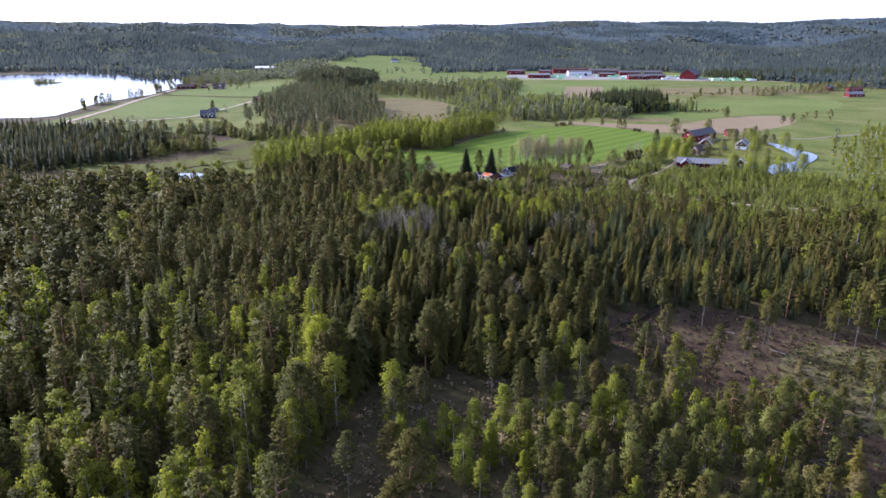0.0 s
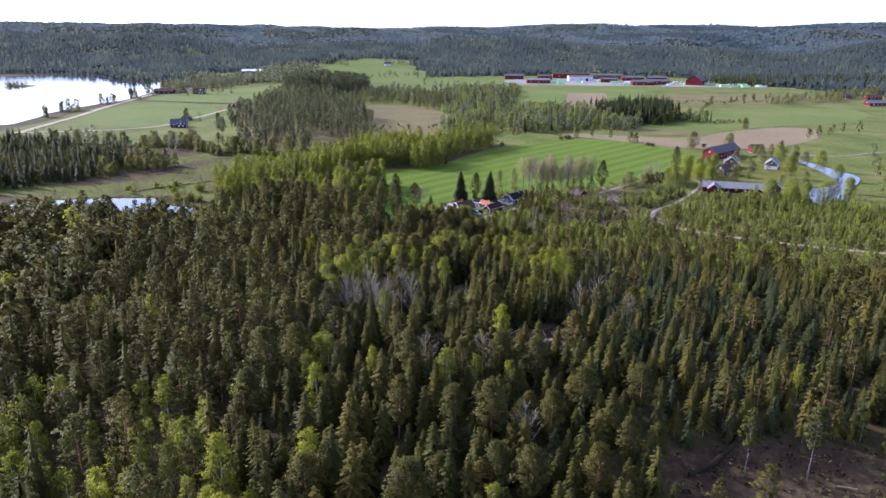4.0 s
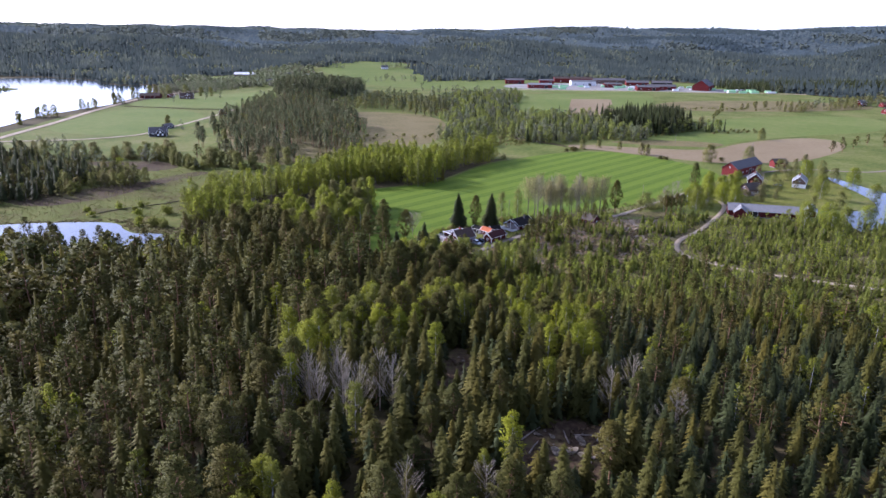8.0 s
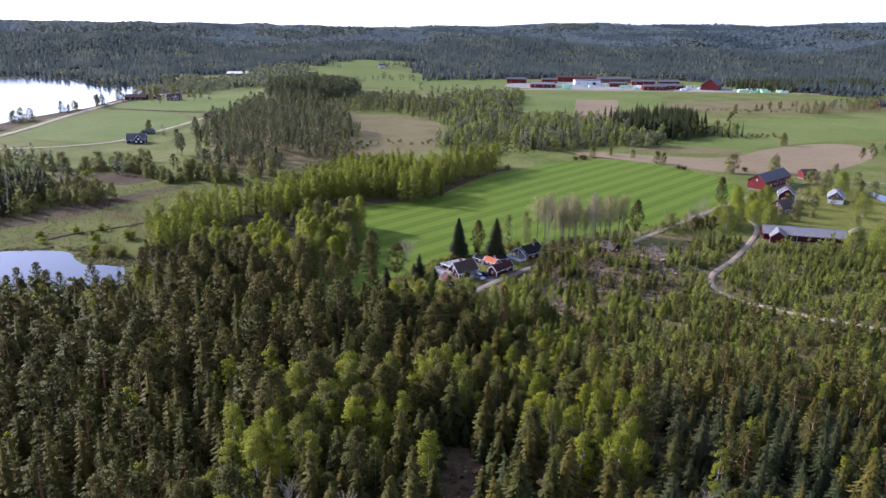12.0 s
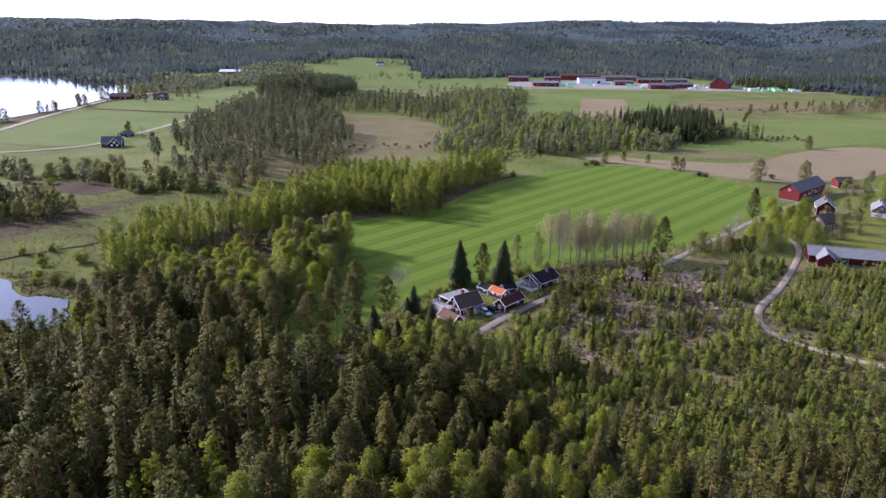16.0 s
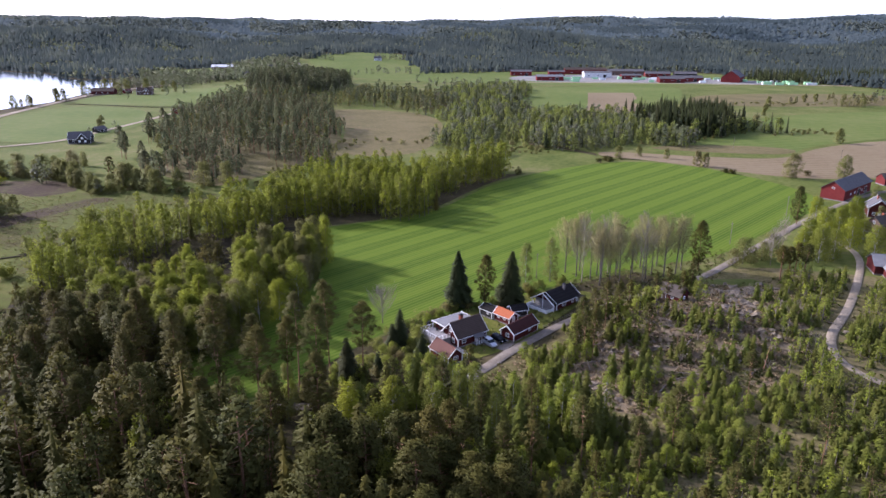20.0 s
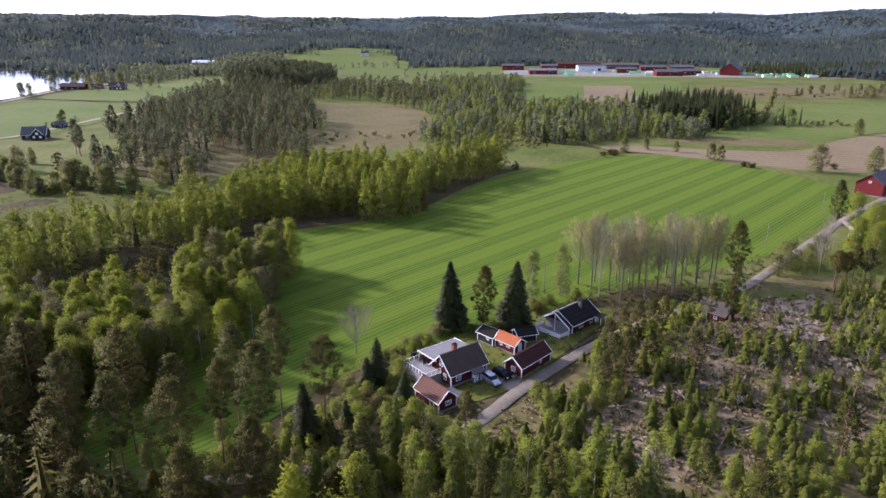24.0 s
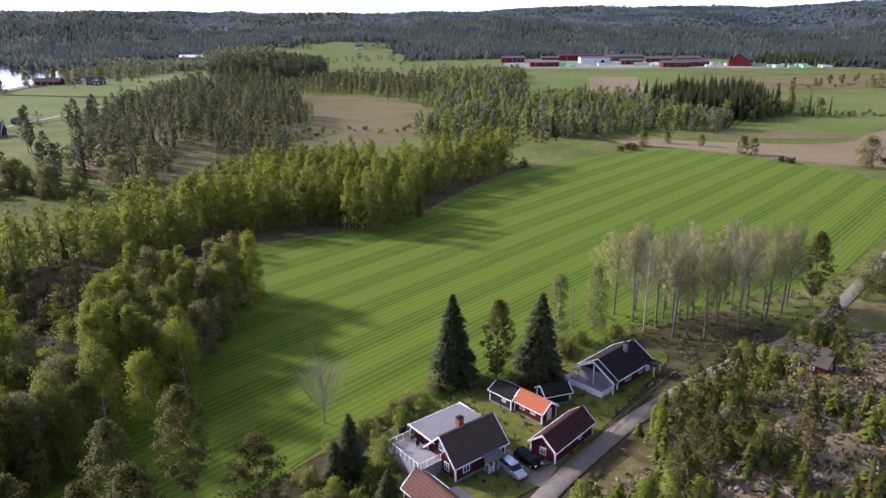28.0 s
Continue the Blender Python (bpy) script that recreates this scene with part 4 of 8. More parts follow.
def window(root, side, L, W, u, z, w, h, trim, bars=1):
    t = 0.11
    frame_ = part("window", ring(side, L, W, u, z, w - 0.08, h - 0.08, t, 0.08), trim, root)
    part("pane", wall_boxes(side, L, W, [(u, z, 0.0, w - 0.02, h - 0.02, 0.06)]), M_GLASS, frame_)
    for k in range(bars):
        part("glazing_bar", wall_boxes(side, L, W, [(u - w / 2 + w * (k + 1) / (bars + 1), z, 0.045, 0.06, h - 0.09, 0.04)]), trim, frame_)
    part("glazing_bar", wall_boxes(side, L, W, [(u, z + h * 0.12, 0.04, w - 0.09, 0.05, 0.04)]), trim, frame_)


def door(root, side, L, W, u, w, h, material, trim):
    leaf = part("door", wall_boxes(side, L, W, [(u, h / 2 + 0.15, 0.02, w, h, 0.08)]), material, root)
    part("door_frame", wall_boxes(side, L, W, [(u - w / 2 - 0.06, h / 2 + 0.15, 0.03, 0.12, h + 0.1, 0.12), (u + w / 2 + 0.06, h / 2 + 0.15, 0.03, 0.12, h + 0.1, 0.12),
                                               (u, h + 0.2, 0.03, w + 0.24, 0.12, 0.12)]), trim, leaf)


def house(name, label, category, at, turn, L, W, eave, ridge, wall, roof, trim=None, over=0.45, windows=(), doors=(), chimney=None, group="", base=None, plinth=True):
    """A gabled building: its ridge runs along its own x."""
    root = tagged(new(name), label, category, group)
    z = float(height(*at)) + 0.3 if base is None else base
    root.matrix_basis = pose(at[0], at[1], z, 0, 0, turn)
    a, b = L / 2, W / 2
    v = [(-a, -b, -0.6), (a, -b, -0.6), (a, b, -0.6), (-a, b, -0.6), (-a, -b, eave), (a, -b, eave), (a, b, eave), (-a, b, eave), (-a, 0, ridge - 0.1), (a, 0, ridge - 0.1)]
    f = [(0, 1, 5), (0, 5, 4), (2, 3, 7), (2, 7, 6), (1, 2, 6), (1, 6, 5), (5, 6, 9), (3, 0, 4), (3, 4, 7), (7, 4, 8), (4, 5, 9), (4, 9, 8), (6, 7, 8), (6, 8, 9)]
    part("wall", (np.array(v), np.array(f)), wall, root)
    if plinth:
        part("plinth", boxes([(0, 0, -0.15, L + 0.12, W + 0.12, 0.7)]), M_CONCRETE, root)
    k = (ridge - eave) / b
    lo, e = eave - over * k, 0.12
    part("roof_slope", slab((-a - over, -b - over, lo + e), (a + over, -b - over, lo + e), (a + over, 0, ridge + e), (-a - over, 0, ridge + e), 0.17), roof, root)
    part("roof_slope", slab((a + over, b + over, lo + e), (-a - over, b + over, lo + e), (-a - over, 0, ridge + e), (a + over, 0, ridge + e), 0.17), roof, root)
    part("roof_ridge", boxes([(0, 0, ridge + e + 0.02, L + 2 * over, 0.3, 0.1)]), roof, root)
    if trim:
        for x in (-a - over - 0.03, a + over + 0.03):
            for s in (-1, 1):
                part("barge_board", slab((x - 0.06, s * (b + over), lo + e + 0.05), (x + 0.06, s * (b + over), lo + e + 0.05), (x + 0.06, 0, ridge + e + 0.05),
                                         (x - 0.06, 0, ridge + e + 0.05), 0.3), trim, root)
        for x in (-a, a):
            for y in (-b, b):
                part("corner_board", boxes([(x, y, (eave + 0.1) / 2, 0.2, 0.2, eave - 0.1)]), trim, root)
        for y in (-b - over - 0.02, b + over + 0.02):
            part("gutter", boxes([(0, y, lo + e - 0.05, L + 2 * over, 0.12, 0.12)]), trim, root)
    for w in windows:
        window(root, w[0], L, W, *w[1:5], trim or M_WHITE, *(w[5:6]))
    for d in doors:
        door(root, d[0], L, W, *d[1:4], d[4], trim or M_WHITE)
    if chimney:
        x, y, top = chimney
        stack = part("chimney", boxes([(x, y, top / 2 + 1.0, 0.7, 0.7, top - 2.0)]), M_BRICK, root)
        part("chimney_cap", boxes([(x, y, top + 0.04, 0.82, 0.82, 0.1), (x, y, top + 0.16, 0.4, 0.4, 0.16)]), M_DARKMETAL, stack)
    return root


def cross_wing(root, x, W, eave, ridge, out, wall, roof, trim):
    """A gabled wing standing out from the front of a house, its ridge along the house's y."""
    b = W / 2
    v = [(x - b, -out, -0.6), (x + b, -out, -0.6), (x + b, -out, eave), (x, -out, ridge - 0.1), (x - b, -out, eave), (x - b, 0, -0.6), (x + b, 0, -0.6), (x + b, 0, eave), (x, 0, ridge - 0.1), (x - b, 0, eave)]
    f = [(0, 1, 2), (0, 2, 4), (4, 2, 3), (5, 0, 4), (5, 4, 9), (1, 6, 7), (1, 7, 2)]
    part("wing_wall", (np.array(v), np.array(f)), wall, root)
    for s in (-1, 1):
        edge = [(x + s * (b + 0.4), -out - 0.5, eave - 0.2), (x + s * (b + 0.4), 0, eave - 0.2), (x, 0, ridge + 0.12), (x, -out - 0.5, ridge + 0.12)]
        part("wing_roof", slab(*(edge if s < 0 else edge[::-1]), 0.17), roof, root)
        part("barge_board", slab((x + s * (b + 0.4), -out - 0.58, eave - 0.12), (x + s * (b + 0.4), -out - 0.5, eave - 0.12), (x, -out - 0.5, ridge + 0.2), (x, -out - 0.58, ridge + 0.2), 0.4), trim, root)
    part("gable_window", boxes([(x, -out - 0.03, eave + 0.6, 1.6, 0.08, 1.4), (x - 1.8, -out - 0.03, 1.7, 1.3, 0.08, 1.4), (x + 1.8, -out - 0.03, 1.7, 1.3, 0.08, 1.4)]), trim, root)


def local(root, name, items, material, label=""):
    return part(name, boxes(items), material, root, label)


# ---- the cottages by the road ----
main = house("cottage", "dark red wooden cottage with brown tiled roof and white trim", "house", (0.9, -2.9), 39, 9.2, 6.2, 2.7, 5.7, M_RED, M_DARKTILE, M_WHITE, 0.45,
             [("W", 1.2, 1.45, 0.9, 1.2), ("W", 0, 3.9, 0.9, 1.0), ("S", -2.7, 1.45, 1.1, 1.2), ("S", 3.6, 1.5, 0.5, 0.7, 0), ("E", 1.0, 1.5, 1.0, 1.2), ("E", 0, 3.9, 0.9, 1.0)],
             [("S", 1.4, 0.95, 2.0, M_WHITE)], None, "cottages by the road", base=0.4)
local(main, "porch_floor", [(1.4, -3.9, 0.08, 2.8, 1.7, 0.2)], M_DECK)
part("porch_roof", slab((-0.2, -5.1, 2.15), (3.0, -5.1, 2.15), (3.0, -3.0, 2.6), (-0.2, -3.0, 2.6), 0.14), M_SLATE, main, "dark grey porch roof")
for px in (0.1, 1.0, 1.8, 2.7):
    local(main, "porch_post", [(px, -4.75, 1.1, 0.12, 0.12, 2.1)], M_WHITE)
for sx in (0.55, 2.25):
    for s in (-1, 1):
        part("porch_lattice", slab((sx - 0.4, -4.78, 0.6 - s * 0.4), (sx - 0.4, -4.72, 0.6 - s * 0.4), (sx + 0.4, -4.72, 0.6 + s * 0.4), (sx + 0.4, -4.78, 0.6 + s * 0.4), 0.09), M_WHITE, main)
    local(main, "porch_rail", [(sx, -4.75, 1.05, 0.85, 0.09, 0.09)], M_WHITE)
# flat-roofed extension and raised terrace behind it
local(main, "extension_wall", [(0.3, 5.2, 1.5, 8.2, 4.4, 3.4)], M_RED)
part("extension_roof", slab((-4.6, 1.6, 4.05), (5.2, 1.6, 4.05), (5.2, 8.0, 3.55), (-4.6, 8.0, 3.55), 0.2), M_GREYROOF, main, "low grey felt roof")
local(main, "extension_fascia", [(0.3, 8.02, 3.42, 9.9, 0.08, 0.3), (-4.62, 4.8, 3.68, 0.08, 6.5, 0.26), (5.22, 4.8, 3.68, 0.08, 6.5, 0.26)], M_WHITE)
stack = local(main, "chimney", [(-0.4, 1.1, 4.9, 0.95, 0.75, 3.2)], M_BRICK, "red brick chimney")
part("chimney_cap", boxes([(-0.4, 1.1, 6.55, 1.05, 0.85, 0.1), (-0.4, 1.1, 6.68, 0.5, 0.4, 0.16)]), M_DARKMETAL, stack)
local(main, "terrace_base", [(-6.6, 3.6, 0.85, 4.0, 7.4, 2.1)], M_DECK, "grey boarded terrace base")
local(main, "terrace_floor", [(-6.6, 3.6, 1.98, 4.3, 7.7, 0.14)], M_DECK)
for k in range(8):
    local(main, "terrace_post", [(-8.65, 0.05 + k * 1.02, 2.5, 0.1, 0.1, 1.0)], M_WHITE)
for k in range(4):
    local(main, "terrace_post", [(-8.3 + k * 1.15, -0.1, 2.5, 0.1, 0.1, 1.0)], M_WHITE)
    local(main, "terrace_post", [(-8.3 + k * 1.15, 7.3, 2.5, 0.1, 0.1, 1.0)], M_WHITE)
for zz in (2.4, 2.7, 3.0):
    local(main, "terrace_rail", [(-8.65, 3.6, zz, 0.06, 7.5, 0.08)], M_DECK if zz < 3 else M_WHITE)
    local(main, "terrace_rail", [(-6.6, -0.1, zz, 4.1, 0.06, 0.08)], M_DECK if zz < 3 else M_WHITE)
    local(main, "terrace_rail", [(-6.6, 7.3, zz, 4.1, 0.06, 0.08)], M_DECK if zz < 3 else M_WHITE)
for px, py in ((-4.4, 2.2), (-4.4, 7.7), (5.0, 7.7)):
    local(main, "roof_post", [(px, py, 2.7, 0.14, 0.14, 1.9)], M_WHITE)


def garden_seat(x, y, z, turn):
    root = tagged(new("garden_chair"), "dark garden chair on the terrace", "chair", "terrace chairs")
    root.matrix_basis = pose(x, y, z, 0, 0, turn)
    local(root, "seat", [(0, 0, 0.42, 0.5, 0.5, 0.06)], M_DARKMETAL)
    local(root, "backrest", [(0, 0.24, 0.75, 0.5, 0.05, 0.6)], M_DARKMETAL)
    for a in (-0.22, 0.22):
        for b in (-0.22, 0.22):
            local(root, "leg", [(a, b, 0.2, 0.05, 0.05, 0.42)], M_DARKMETAL)


for px, py, tt in ((-6.1, -3.0, 20), (-5.3, -1.5, 160), (-7.0, -1.3, 250)):
    garden_seat(px, py, 2.46, tt)
grill = tagged(new("garden_grill"), "dark covered grill on the terrace", "grill")
grill.matrix_basis = pose(-8.6, 0.6, 2.46, 0, 0, 38)
local(grill, "cart", [(0, 0, 0.4, 0.9, 0.5, 0.8)], M_DARKMETAL)
local(grill, "lid", [(0, 0, 0.95, 0.8, 0.45, 0.3)], M_DARKMETAL)

house("garage", "long dark red outbuilding with dark red tiled roof", "garage", (15.3, 1.0), 48.5, 10.2, 4.2, 2.3, 4.0, M_RED, M_REDTILE, M_WHITE, 0.35,
      [("W", 0, 1.35, 0.95, 1.05, 2), ("S", 1.5, 1.4, 0.7, 0.6)], [("E", 0, 0.9, 1.9, M_RED)], None, "outbuildings by the road", base=0.35)
house("shed", "small dark red shed with bright orange tiled roof", "shed", (12.2, 9.4), 134, 5.6, 3.5, 2.1, 3.25, M_RED, M_ORANGE, M_WHITE, 0.35,
      [("N", 1.0, 1.35, 0.9, 0.5), ("N", -1.2, 1.35, 0.9, 0.5)], [("W", 0, 0.85, 1.9, M_WHITEWALL)], None, "outbuildings by the road", base=0.35)
house("shed", "small shed with black felt roof", "shed", (8.2, 13.3), 134, 4.6, 3.9, 2.0, 2.9, M_BLACKWALL, M_BLACKROOF, M_WHITE, 0.3,
      [("N", 0.8, 1.3, 0.7, 0.5)], [("E", 0, 0.85, 1.8, M_BLACKWALL)], None, "outbuildings by the road", base=0.35)
house("playhouse", "small black-roofed playhouse with white corners", "shed", (15.8, 13.9), 20, 4.4, 3.2, 1.9, 2.9, M_BLACKWALL, M_BLACKROOF, M_WHITE, 0.35,
      [("E", 0.6, 1.2, 0.6, 0.6)], [("E", -0.6, 0.8, 1.7, M_WHITE)], None, "outbuildings by the road", base=0.35)
low_shed = house("woodshed", "dark red shed with faded red tiled roof", "shed", (-3.6, -13.6), 129, 7.2, 4.2, 2.2, 4.0, M_RED, M_TILE, M_WHITE, 0.35,
                 [("W", 0.2, 1.4, 1.3, 0.8, 2)], [("N", 1.6, 0.9, 1.9, M_RED)], None, "outbuildings by the road", base=0.3)
part("lean_to_roof", slab((-3.8, -3.9, 1.85), (-0.2, -3.9, 1.85), (-0.2, -2.3, 2.12), (-3.8, -2.3, 2.12), 0.12), M_SLATE, low_shed, "grey lean-to roof")
for px in (-3.6, -2.0, -0.4):
    local(low_shed, "lean_to_post", [(px, -3.7, 0.85, 0.12, 0.12, 1.75)], M_WHITE)

black = house("bungalow", "black-roofed bungalow with pale terrace under its gable", "house", (28.0, 22.6), 44, 10.2, 7.6, 2.5, 4.8, M_RED, M_BLACKROOF, M_WHITE, 0.5,
              [("S", -1.8, 1.5, 1.5, 1.1, 2), ("S", 2.2, 1.5, 1.0, 1.2), ("E", 0, 1.5, 1.4, 1.2), ("W", -1.6, 1.5, 1.6, 1.3, 2)], [("W", 1.4, 1.6, 2.0, M_WHITEWALL), ("S", 4.2, 0.9, 2.0, M_WHITE)],
              (1.5, -0.9, 5.9), "cottages by the road", base=0.4)
# Gable wall greyed to stand in for the shade under its roof.
local(black, "shaded_gable", [(-5.56, 0, 1.3, 0.1, 7.2, 2.4)], M_DECK)
for piece in black.children:
    if piece.name.startswith("chimney"):
        piece.data.materials[0] = M_SLATE
local(black, "terrace_floor", [(-7.1, 0.6, 0.25, 3.4, 7.6, 0.2)], M_DECK)
local(black, "terrace_side", [(-8.8, 0.6, 0.55, 0.1, 7.6, 1.0), (-7.1, -3.2, 0.55, 3.4, 0.1, 1.0), (-7.1, 4.4, 0.55, 3.4, 0.1, 1.0)], M_WHITE, "white terrace fence")
part("gable_roof", slab((-6.9, -4.3, 2.35), (-5.6, -4.3, 2.35), (-5.6, 0, 4.9), (-6.9, 0, 4.9), 0.15), M_BLACKROOF, black)
part("gable_roof", slab((-5.6, 4.3, 2.35), (-6.9, 4.3, 2.35), (-6.9, 0, 4.9), (-5.6, 0, 4.9), 0.15), M_BLACKROOF, black)
for py in (-4.0, 0, 4.0):
    local(black, "terrace_post", [(-6.7, py, 1.3 if py else 2.4, 0.14, 0.14, 2.2 if py else 4.4)], M_WHITE)
part("barge_board", slab((-7.02, -4.4, 2.36), (-6.9, -4.4, 2.36), (-6.9, 0, 4.97), (-7.02, 0, 4.97), 0.3), M_WHITE, black)
part("barge_board", slab((-7.02, 4.4, 2.36), (-6.9, 4.4, 2.36), (-6.9, 0, 4.97), (-7.02, 0, 4.97), 0.3), M_WHITE, black)
local(black, "entrance_roof", [(4.4, -5.0, 2.45, 2.4, 1.8, 0.14)], M_BLACKROOF)
for px in (3.4, 5.4):
    local(black, "entrance_post", [(px, -5.7, 1.2, 0.14, 0.14, 2.4)], M_WHITE)
house("old_shed", "old red shed with mossy worn roof on the knoll", "shed", (59.8, 17.6), -47, 6.4, 4.6, 2.2, 4.2, M_RED, M_OLDROOF, None, 0.4,
      [("S", 1.0, 1.2, 0.7, 0.6), ("E", 0, 1.3, 0.7, 0.7)], [("S", -1.6, 1.0, 1.7, M_BROWNWALL)], plinth=False)

# ---- the farm ----
FARM = "farm buildings"
house("barn", "long bright red barn with dark grey roof", "barn", (186, 168.5), 43, 34, 10.5, 5.2, 8.8, M_BARNRED, M_SLATE, None, 0.5,
      [("S", -9, 2.4, 1.2, 0.9), ("S", -4, 2.4, 1.2, 0.9), ("S", 5, 2.4, 1.2, 0.9), ("W", 0, 5.6, 0.9, 0.9)], [("S", 1, 3.2, 3.4, M_BLACKWALL), ("S", 10, 3.0, 3.2, M_BLACKWALL)], None, FARM)
house("small_barn", "small red barn with reddish roof", "barn", (220.5, 193), 8, 9.5, 6.5, 3.4, 5.6, M_BARNRED, M_OLDROOF, None, 0.4, [("S", 2, 1.6, 0.8, 0.7)], [("S", -1.5, 2.2, 2.4, M_BLACKWALL)], None, FARM)
house("farmhouse", "dark farmhouse with white gable trim", "house", (179, 129), 68, 10.5, 8.2, 4.2, 7.6, M_RED, M_SLATE, M_WHITE, 0.5,
      [("W", -1.9, 1.6, 1.1, 1.2), ("W", 1.9, 1.6, 1.1, 1.2), ("W", 0, 4.6, 1.1, 1.1), ("S", -2, 1.6, 1.1, 1.2), ("S", 2, 1.6, 1.1, 1.2)], [("W", 0, 1.0, 2.0, M_WHITE)], (0, 0.6, 8.7), FARM)
house("farmhouse", "brown cottage with white lower gable and grey roof", "house", (205.5, 128), 62, 13, 7.4, 3.6, 6.6, M_BROWNWALL, M_GREYROOF, M_WHITE, 0.45,
      [("W", 0, 4.2, 1.1, 1.0), ("S", -3, 1.7, 1.1, 1.1), ("S", 3, 1.7, 1.1, 1.1)], [("W", 0, 1.2, 2.0, M_WHITE)], (1, 0.5, 7.6), FARM)
part("white_base", boxes([(-6.55, 0, 1.1, 0.12, 7.3, 2.2)]), M_WHITE, bpy.data.objects["farmhouse.001"])
house("old_house", "weathered brown farmhouse with old roof", "house", (166, 103), 25, 9.5, 7.5, 3.6, 6.6, M_BROWNWALL, M_OLDROOF, None, 0.4,
      [("S", -2, 1.6, 1.0, 1.2), ("S", 2, 1.6, 1.0, 1.2), ("W", 0, 4.3, 0.9, 1.0)], [("S", 0, 1.0, 2.0, M_BROWNWALL)], (0.5, 0.4, 7.6), FARM)
long_barn = house("long_barn", "long low red byre with pale grey sheet roof", "barn", (152.5, 52.5), -14, 33, 9.0, 3.1, 5.6, M_RED, M_GREYROOF, None, 0.5,
                  [("S", 6 + 6 * k, 1.5, 0.8, 0.6, 0) for k in range(2)], [("S", -4, 2.4, 2.5, M_BLACKWALL)], None, FARM)
house("byre_wing", "red gabled wing of the byre with grey roof", "barn", (140.5, 50), 72, 9, 6.0, 3.0, 5.4, M_RED, M_GREYROOF, None, 0.4, [], [], None, FARM)
house("hut", "little dark red storehouse with grey roof and white window", "shed", (177, 53.5), 62, 6.6, 5.2, 3.2, 5.4, M_RED, M_GREYROOF, M_WHITE, 0.4, [("W", 0, 1.7, 1.0, 1.1)], [("S", 0, 1.0, 1.9, M_RED)], None, FARM)
house("roadside_hut", "tiny dark red hut with pale grey roof beside the road", "shed", (131.6, 91.0), 55, 3.4, 2.8, 1.9, 2.9, M_RED, M_GREYROOF, None, 0.3, [], [("W", 0, 0.9, 1.7, M_RED)], None, FARM)
# beyond the river and by the lake
FAR = "distant farm buildings"
for nm, lb, at_, tn, L_, W_, e_, r_, wl_, rf_, tr_ in (
        ("lake_cottage", "dark cottage with white-edged gables in the meadow", (-264, 303), 14, 14, 9, 3.2, 7.4, M_BLACKWALL, M_SLATE, M_WHITE),
        ("lake_barn", "long dark barn by the lake", (-424, 652), 4, 26, 10, 3.8, 7.0, M_RED, M_DARKTILE, None),
        ("lake_house", "dark two-gabled house near the lake", (-374, 650), 12, 17, 10, 4.2, 7.8, M_BROWNWALL, M_DARKTILE, M_WHITE),
        ("small_house", "small dark outbuilding by the farm road", (-276, 352), 60, 8, 6, 2.6, 4.4, M_BLACKWALL, M_SLATE, None),
        ("red_house", "small red shed by the lake barn", (-402, 664), 60, 8, 6, 3.0, 5.0, M_BARNRED, M_TILE, M_WHITE),
        ("meadow_cottage", "small red cottage at the foot of the knoll", (-262, 470), 70, 10, 8, 3.2, 6.4, M_BARNRED, M_TILE, M_WHITE),
        ("pale_barn", "big barn with white sheet roof on the far hill", (-428, 1095), 8, 44, 18, 4.0, 7.5, M_BROWNWALL, M_PALEROOF, None),
        ("hill_house", "pale house on the far hill", (-330, 1040), 30, 14, 10, 4.4, 8.0, M_WHITEWALL, M_SLATE, None),
        ("hill_house", "yellowish house among trees on the far hill", (-296, 1075), -20, 14, 10, 4.4, 8.0, M_WHITEWALL, M_TILE, None),
        ("hill_barn", "dark roofed barn beside the far road", (-330, 930), 10, 30, 12, 4, 7, M_BROWNWALL, M_SLATE, None),
        ("pasture_house", "white house on the far pasture", (-170, 1226), 10, 14, 9, 4.5, 8.0, M_WHITEWALL, M_SLATE, None),
        ("river_house", "red house with white gable across the fields", (525, 655), 30, 13, 9, 4.4, 8.2, M_BARNRED, M_SLATE, M_WHITE),
        ("river_barn", "red barn across the fields", (556, 645), 10, 22, 9, 3.6, 6.4, M_BARNRED, M_TILE, None),
        ("river_barn", "grey-roofed red barn across the fields", (512, 560), 15, 24, 10, 3.8, 6.6, M_BARNRED, M_GREYROOF, None)):
    ob = house(nm, lb, "house" if "house" in nm or "cottage" in nm else "barn", at_, tn, L_, W_, e_, r_, wl_, rf_, tr_, 0.5,
               [("S", -L_ / 4, 1.9, 1.4, 1.3), ("S", L_ / 4, 1.9, 1.4, 1.3), ("W", 0, e_ + 0.6, 1.2, 1.1)], [("S", 0, 1.4, 2.2, M_BLACKWALL)], None, FAR)
    if nm in ("lake_cottage", "lake_house"):
        cross_wing(ob, 2.6, 7.0, e_, r_ - 0.5, W_ / 2 + 2.2, wl_, rf_, M_WHITE)
